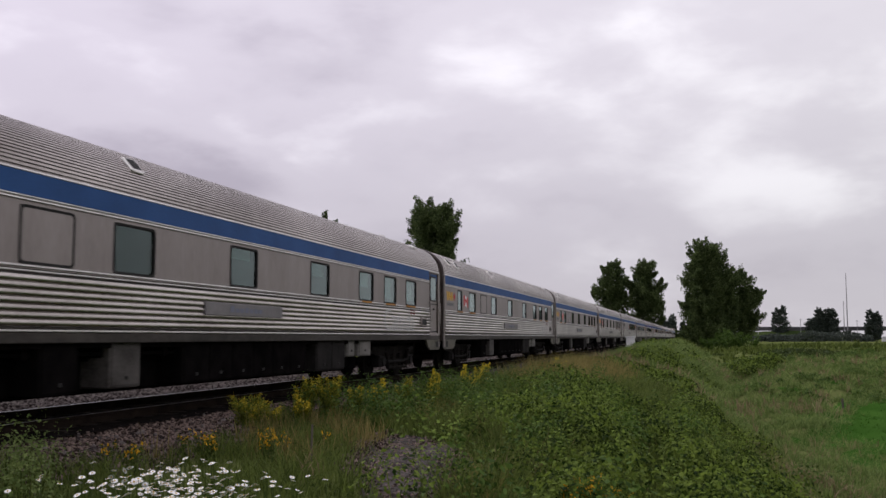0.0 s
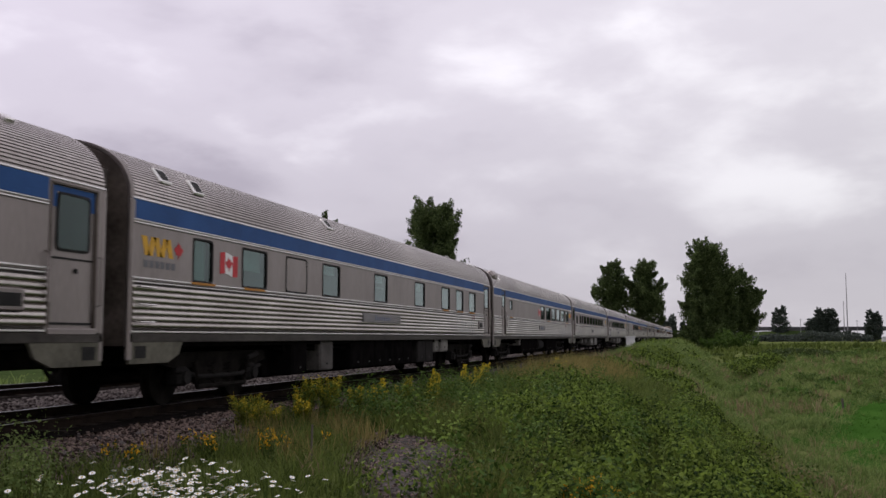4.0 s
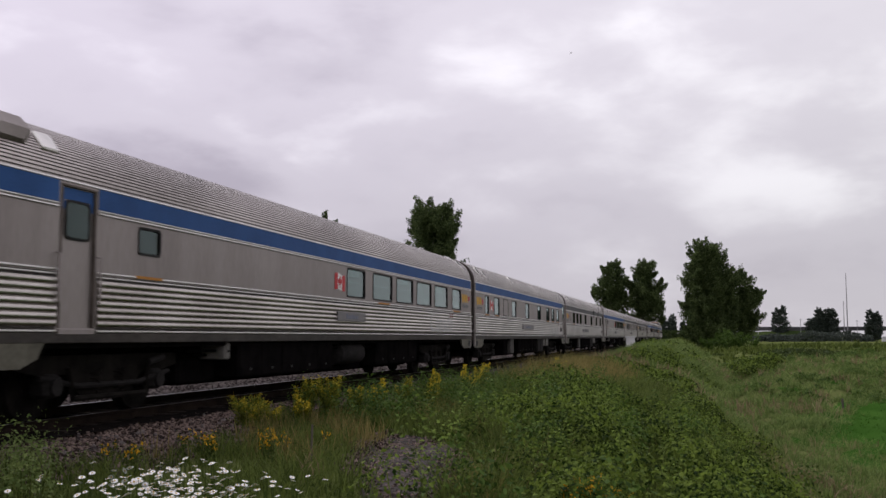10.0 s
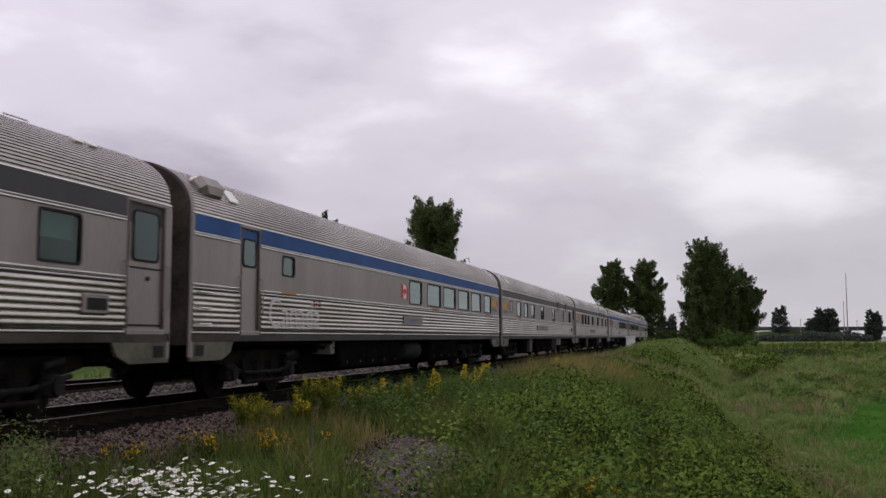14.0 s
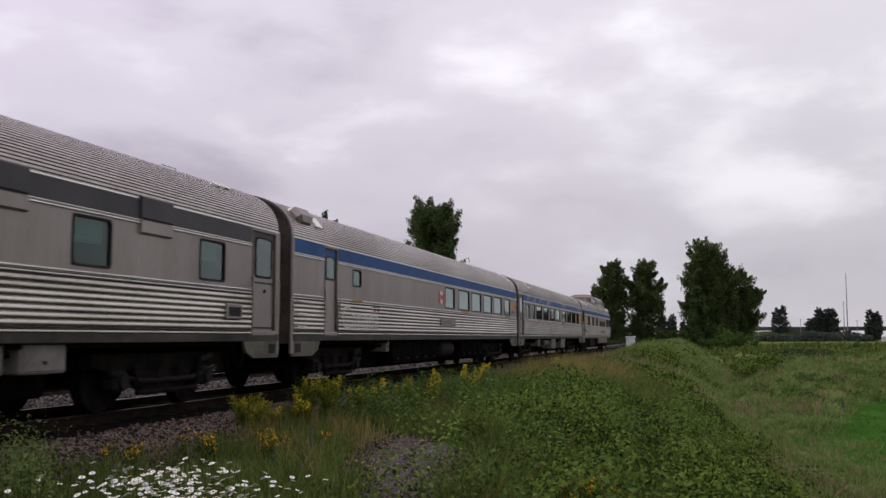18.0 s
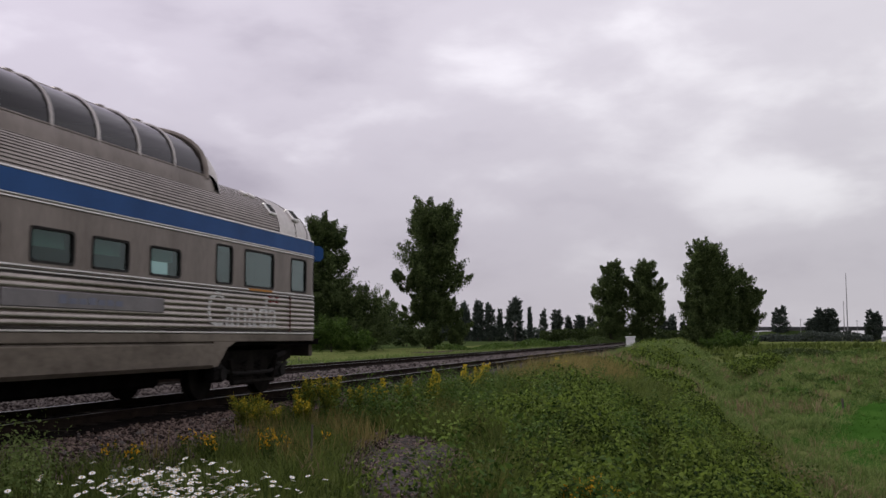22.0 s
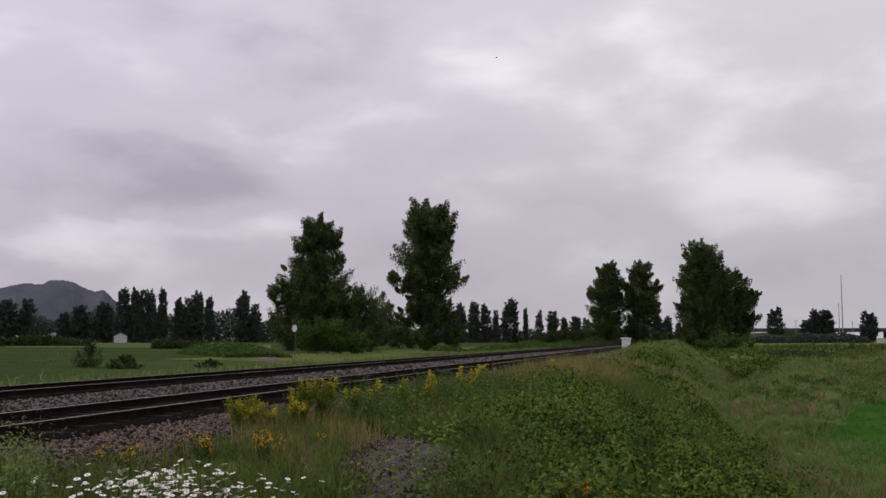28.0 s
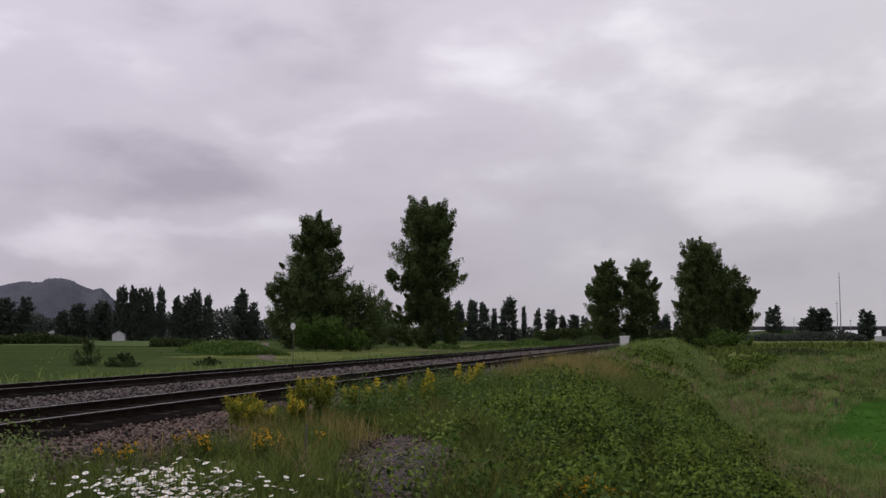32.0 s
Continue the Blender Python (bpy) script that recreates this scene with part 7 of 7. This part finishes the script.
def flower_bush(x, y, r, h, n, seed, label, head=None, foliage=None, hs=0.012, fs=0.03):
    b = new("flower_bush")
    b.location = (x, y, float(ground_height(x, y)))
    tagged(b, label, "flowering plant", "flowering plants by the track")
    rng = np.random.default_rng(seed)
    tips = []
    for i in range(max(5, n // 90)):
        q, l, top = rng.uniform(0, math.tau), r * math.sqrt(rng.uniform(0.02, 1.0)), h * rng.uniform(0.6, 1.05)
        pts = [(0.3 * l * math.cos(q), 0.3 * l * math.sin(q), -0.05), (math.cos(q) * l * 0.6, math.sin(q) * l * 0.6, top * 0.55), (math.cos(q) * l, math.sin(q) * l, top)]
        s = Shape()
        s.tube(pts, [0.006, 0.004, 0.002], 4)
        part("stem", s, STEM, b)
        tips.append(pts)
    tips = np.array(tips)
    for nm, cnt, size, mat, lo, hi, wide in (("foliage", n * 2, fs * 0.7, foliage or OLIVE, 0.1, 0.95, 0.16), ("blossom", n // 2, hs * 0.8, head or GOLD, 0.72, 1.04, 0.09)):
        k, t = rng.integers(0, len(tips), cnt), rng.uniform(lo, hi, cnt)[:, None]
        p = np.where(t < 0.5, tips[k, 0] + (tips[k, 1] - tips[k, 0]) * t * 2, tips[k, 1] + (tips[k, 2] - tips[k, 1]) * (t * 2 - 1))
        p = p + rng.normal(0, r * wide, (cnt, 3)) * np.array([1, 1, 0.6])
        d = rng.normal(size=(cnt, 3)) + np.array([0, 0, 0.8])
        d /= np.linalg.norm(d, axis=1)[:, None]
        u = np.cross(d, rng.normal(size=(cnt, 3)))
        u /= np.linalg.norm(u, axis=1)[:, None]
        s = size * rng.uniform(0.6, 1.4, cnt)[:, None]
        v = np.stack([p - d * s, p + u * s * 0.5, p + d * s, p - u * s * 0.5], 1).reshape(-1, 3)
        o = new(nm, fast_mesh(nm, v, np.arange(cnt * 4).reshape(-1, 4), mat))
        o.parent = b
        tagged(o, kind="stuff")
    return b


Y_L = "bushy plant with many small yellow flower heads"
for x, y, r, h, n, sd in ((-6.75, 14.3, 0.30, 0.52, 1600, 71), (-6.45, 14.2, 0.26, 0.44, 1300, 72), (-6.35, 15.5, 0.22, 0.74, 1500, 73), (-5.95, 15.6, 0.22, 0.74, 1300, 74), (-5.7, 16.2, 0.16, 0.60, 700, 75), (-5.2, 17.6, 0.2, 0.78, 700, 76),
                          (-4.9, 18.2, 0.2, 0.8, 700, 77), (-5.55, 16.9, 0.2, 0.7, 700, 701), (-5.2, 19.6, 0.22, 0.8, 700, 702), (-4.7, 20.8, 0.24, 0.85, 700, 703), (-6.1, 14.9, 0.2, 0.5, 700, 704), (-5.0, 23.0, 0.3, 0.8, 700, 705), (-4.4, 33.5, 0.4, 0.7, 900, 78)):
    flower_bush(x, y, r, h, n, sd, Y_L, hs=0.016 if sd < 78 else 0.03)
rngf = random.Random(5)
for i in range(16):
    u = rngf.uniform(0, 1)
    flower_bush(-5.9 + 1.3 * u + rngf.uniform(-0.3, 0.3), 9.6 + 1.9 * u + rngf.uniform(-0.6, 0.6), 0.13, rngf.uniform(0.30, 0.42), 60, 100 + i, "slender green plant with orange-yellow flowers", AMBER, GRASS, 0.022, 0.03)
for i in range(16):
    flower_bush(-0.78 + rngf.uniform(-0.32, 0.32), 8.75 + rngf.uniform(-0.25, 0.35), 0.16, rngf.uniform(0.52, 0.70), 420, 140 + i, "low plant covered in tiny golden flowers", AMBER, SHRUB, 0.013, 0.025)


# ox-eye daisies, each with stem, petals and eye
pet = Shape()
for i in range(13):
    q = math.tau * i / 13
    c, s_ = math.cos(q), math.sin(q)
    o = len(pet.v)
    for rr, w, zz in ((0.007, 0.0030, 0.002), (0.018, 0.0052, 0.004), (0.026, 0.0028, 0.001)):
        pet.v += [(c * rr - s_ * w, s_ * rr + c * w, zz), (c * rr + s_ * w, s_ * rr - c * w, zz)]
    pet.f += [(o, o + 1, o + 3, o + 2), (o + 2, o + 3, o + 5, o + 4)]
eye_ = Shape()
eye_.grid([[(0.0085 * f * math.cos(math.tau * j / 10), 0.0085 * f * math.sin(math.tau * j / 10), z) for j in range(10)] for f, z in ((0.9, 0.0), (1.0, 0.003), (0.55, 0.0065), (0.05, 0.007))], True)
first = None
for i in range(295):
    while True:
        u, v = rngf.gauss(0, 1), rngf.gauss(0, 1)
        x, y = -3.74 + 0.45 * u - 0.1 * v, 6.75 + 0.36 * v
        if y > 5.95 and -5.2 < x < -2.7:
            break
    g = float(ground_height(x, y))
    h = rngf.uniform(0.30, 0.46)
    turn = Matrix.Translation((0, 0, h)) @ Euler((rngf.uniform(0.0, 0.9), rngf.uniform(-0.4, 0.4), rngf.uniform(0, 6.28))).to_matrix().to_4x4()
    if first is None:
        k = 1.0
        first = new("daisy")
        tagged(first, "white ox-eye daisy with a yellow eye", "flower", "daisies by the track")
        st = Shape()
        st.tube([(0, 0, -0.05), (0.012, 0.004, h * 0.5), (0, 0, h)], [0.0028, 0.0024, 0.002], 5)
        part("stem", st, STEM, first)
        head_ = part("petals", pet, PETAL, first, at=turn)
        part("eye", eye_, EYEGOLD, head_)
        first.location = (x, y, g)
        base_h = h
    else:
        k = rngf.uniform(0.70, 1.08)
        d = copy_thing(first, Matrix.Translation((x, y, g)) @ Matrix.Rotation(rngf.uniform(0, 6.28), 4, "Z") @ Matrix.Diagonal((k, k, h / base_h, 1)))
        for c in d.children:
            if c.name.startswith("petals"):
                c.matrix_basis = Matrix.Translation((0, 0, base_h)) @ Euler((rngf.gauss(0, 0.28), rngf.gauss(0, 0.28), rngf.uniform(0, 6.28))).to_matrix().to_4x4()


# loose stones on the shoulders, on the gravel patch and between the tracks
def stone_mesh(seed):
    rng = random.Random(seed)
    s = Shape()
    s.box(-0.5, 0.5, -0.4, 0.4, -0.32, 0.32, 0.16)
    s.v = [(x * rng.uniform(0.75, 1.2), y * rng.uniform(0.75, 1.2), z * rng.uniform(0.7, 1.2)) for x, y, z in s.v]
    return s


def stones(name, n, box, size, seed, mat, label, keep=None, lift=0.0, height=None):
    x, y, z, rng = scatter(n, *box, seed, keep)
    if height is not None:
        z = height(x, y)
    base = np.array(stone_mesh(3).v)
    fc = np.array([f for f in stone_mesh(3).f if len(f) == 4])
    k = len(x)
    s = size * rng.uniform(0.5, 1.5, k)
    q = rng.normal(size=(k, 4))
    q /= np.linalg.norm(q, axis=1)[:, None]
    w, a, b, c = q.T
    R = np.stack([1 - 2 * (b * b + c * c), 2 * (a * b - c * w), 2 * (a * c + b * w), 2 * (a * b + c * w), 1 - 2 * (a * a + c * c), 2 * (b * c - a * w), 2 * (a * c - b * w), 2 * (b * c + a * w), 1 - 2 * (a * a + b * b)], 1).reshape(-1, 3, 3)
    v = np.einsum("kij,nj->kni", R, base) * s[:, None, None] + np.stack([x, y, z + lift], 1)[:, None, :]
    f = (fc[None] + (np.arange(k) * len(base))[:, None, None]).reshape(-1, 4)
    return tagged(new(name, fast_mesh(name, v.reshape(-1, 3), f, mat)), label, "stones", kind="stuff")


def bed_height(x, y):
    return np.interp(x, [p[0] for p in prof], [p[1] for p in prof])


stones("shoulder_stones", 26000, (-8.15, -5.6, 4, 24), 0.044, 81, REDSTONE, "brownish broken ballast stones on the shoulder", lambda x, y: 1 - 0.8 * smooth(-6.4, -5.6, x), 0.0, bed_height)
stones("shoulder_stones", 5000, (-8.15, -6.2, 24, 60), 0.08, 82, STONE, "grey ballast stones on the shoulder", None, 0.0, bed_height)
stones("track_stones", 9000, (-13.6, -10.9, 4, 34), 0.068, 83, STONE, "pale grey ballast stones between the tracks", None, 0.01, bed_height)
stones("track_stones", 6000, (-13.6, -10.9, 34, 90), 0.10, 84, STONE, "pale grey ballast stones between the tracks", None, 0.01, bed_height)
stones("gravel_stones", 9000, (-4.9, -1.9, 8.4, 14.6), 0.030, 85, REDSTONE, "small grey stones on the gravel patch", gravel, 0.05)
protos_s = [stone_mesh(200 + i) for i in range(4)]
firsts = []
rs = random.Random(9)
for i in range(260):
    x, y = rs.uniform(-8.1, -6.1), rs.uniform(6.2, 15)
    s = rs.uniform(0.045, 0.085)
    m = Matrix.LocRotScale((x, y, float(bed_height(x, y)) + s * 0.2), Euler((rs.uniform(0, 6), rs.uniform(0, 6), rs.uniform(0, 6))), (s, s, s))
    if i < 4:
        firsts.append(part("stone", protos_s[i], REDSTONE if i % 2 else STONE, ballast, at=m))
    else:
        again(firsts[i % 4], m)
for i, (x, y, h, lean) in enumerate(((-4.1, 10.2, 0.50, 0.02), (6.0, 45.2, 0.5, -0.03))):
    s = Shape()
    z = float(ground_height(x, y))
    s.tube([(x, y, z - 0.2), (x + lean, y, z + h)], [0.016, 0.012] if i == 0 else [0.05, 0.045], 8)
    tagged(part("stake", s, WOOD), "weathered wooden stake in the grass", "stake")


# ---- two small birds that cross the sky ----
PLUME = material("dark_plumage", (0.012, 0.012, 0.014), (0.035, 0.034, 0.036), 0.8, 0, 9, 60, 0)


def small(s):
    """A swallow's size."""
    s.v = [(x * 0.62, y * 0.62, z * 0.62) for x, y, z in s.v]


def bird(label):
    b = new("bird")
    tagged(b, label, "bird", "birds in the sky")
    s = Shape()
    s.tube([(0, -0.17, 0.0), (0, -0.10, 0.0), (0, 0.0, -0.005), (0, 0.08, 0.005), (0, 0.12, 0.012), (0, 0.15, 0.008)], [0.006, 0.022, 0.036, 0.026, 0.022, 0.003], 8)
    small(s)
    part("body", s, PLUME, b, smooth=True)
    s = Shape()
    s.prism([(-0.012, -0.15), (0.012, -0.15), (0.045, -0.25), (0.0, -0.22), (-0.045, -0.25)], lambda p, q, t: (p, q, t), -0.003, 0.003)
    small(s)
    part("tail", s, PLUME, b)
    for k in (1, -1):
        s = Shape()
        s.prism([(0.0, -0.05), (0.10, -0.06), (0.24, -0.09), (0.20, 0.0), (0.10, 0.05), (0.0, 0.05)], lambda p, q, t: (k * p, q, t), -0.004, 0.004)
        small(s)
        part("wing", s, PLUME, b, at=Matrix.Translation((k * 0.02, 0.02, 0.01)))
    return b


BIRD_A = ((8.0, (-34.4, 67.41, 17.61)), (9.5, (-15.16, 71.98, 21.38)))
BIRD_B = ((27.5, (-21.16, 80.6, 23.6)), (28.0, (-15.79, 81.82, 25.29)))
flyers = [(bird("small dark swallow flying across the sky"), BIRD_A), (bird("small dark swallow flying higher in the sky"), BIRD_B)]


# ---- movement ----
def joint(t):
    """How far along the line the train's reference joint is at t seconds: a slow gain in speed, with its small unevenness."""
    a = min(t, 22.0)
    q = 3.41881842e-05 * a ** 4 - 9.8403160e-04 * a ** 3 - 2.816674597e-02 * a ** 2 - 17.76778746 * a + 4.17843225
    q += float(np.interp(a, (0, 1, 2, 3, 4.5, 6, 7, 8, 9, 10, 11, 12, 13, 14, 15.5, 17, 18, 19, 20, 21, 22),
                         (0.09, -0.10, -0.11, 0.14, 0.02, -0.06, 0.02, 0.04, 0.03, -0.06, -0.04, 0.04, 0.01, 0.04, 0.01, -0.02, -0.03, -0.12, 0.11, 0.04, -0.04)))
    return q - 18.98 * max(0.0, t - 22.0)


def motions():
    times = [i * 0.5 for i in range(65)]
    for k, c in enumerate(cars):
        walk(c, [(t, pose(NEAR, joint(t) + CAR * k + (TAIL_SET if k == len(cars) - 1 else 0), 0)) for t in times])
    # wheels roll without slipping
    spin = [(i / 30, -(joint(i / 30) - joint(0)) / 0.457) for i in range(961)]
    for k, c in enumerate(cars):
        # they only turn while the car is near enough to see it
        near = [(t, r) for t, r in spin if -45 < joint(t) + CAR * k < 130]
        if not near:
            continue
        turns = [(0.0, near[0][1])] * (near[0][0] > 0) + near + [(32.0, near[-1][1])] * (near[-1][0] < 32)
        for w in [o for o in c.children_recursive if o.name.startswith("wheelset")]:
            y = w.location.y
            walk(w, [(t, Matrix.Translation((0, y, 0.457)) @ Matrix.Rotation(a, 4, "X")) for t, a in turns])
    # birds fly straight on and beat their wings
    for b, ((ta, pa), (tb, pb)) in flyers:
        pa, pb = Vector(pa), Vector(pb)
        v = (pb - pa) / (tb - ta)
        turn = v.to_track_quat("Y", "Z").to_matrix().to_4x4()
        walk(b, [(t, Matrix.Translation(pa + v * (t - ta)) @ turn) for t in (0, 8, 16, 24, 32)])
        for w in [o for o in b.children if o.name.startswith("wing")]:
            k = 1 if w.location.x > 0 else -1
            place = Matrix.Translation(w.location.copy())
            walk(w, [(i * 0.1, place @ Matrix.Rotation(-k * (0.15 + 0.6 * math.sin(i * 2.1)), 4, "Y")) for i in range(321)])


motions()
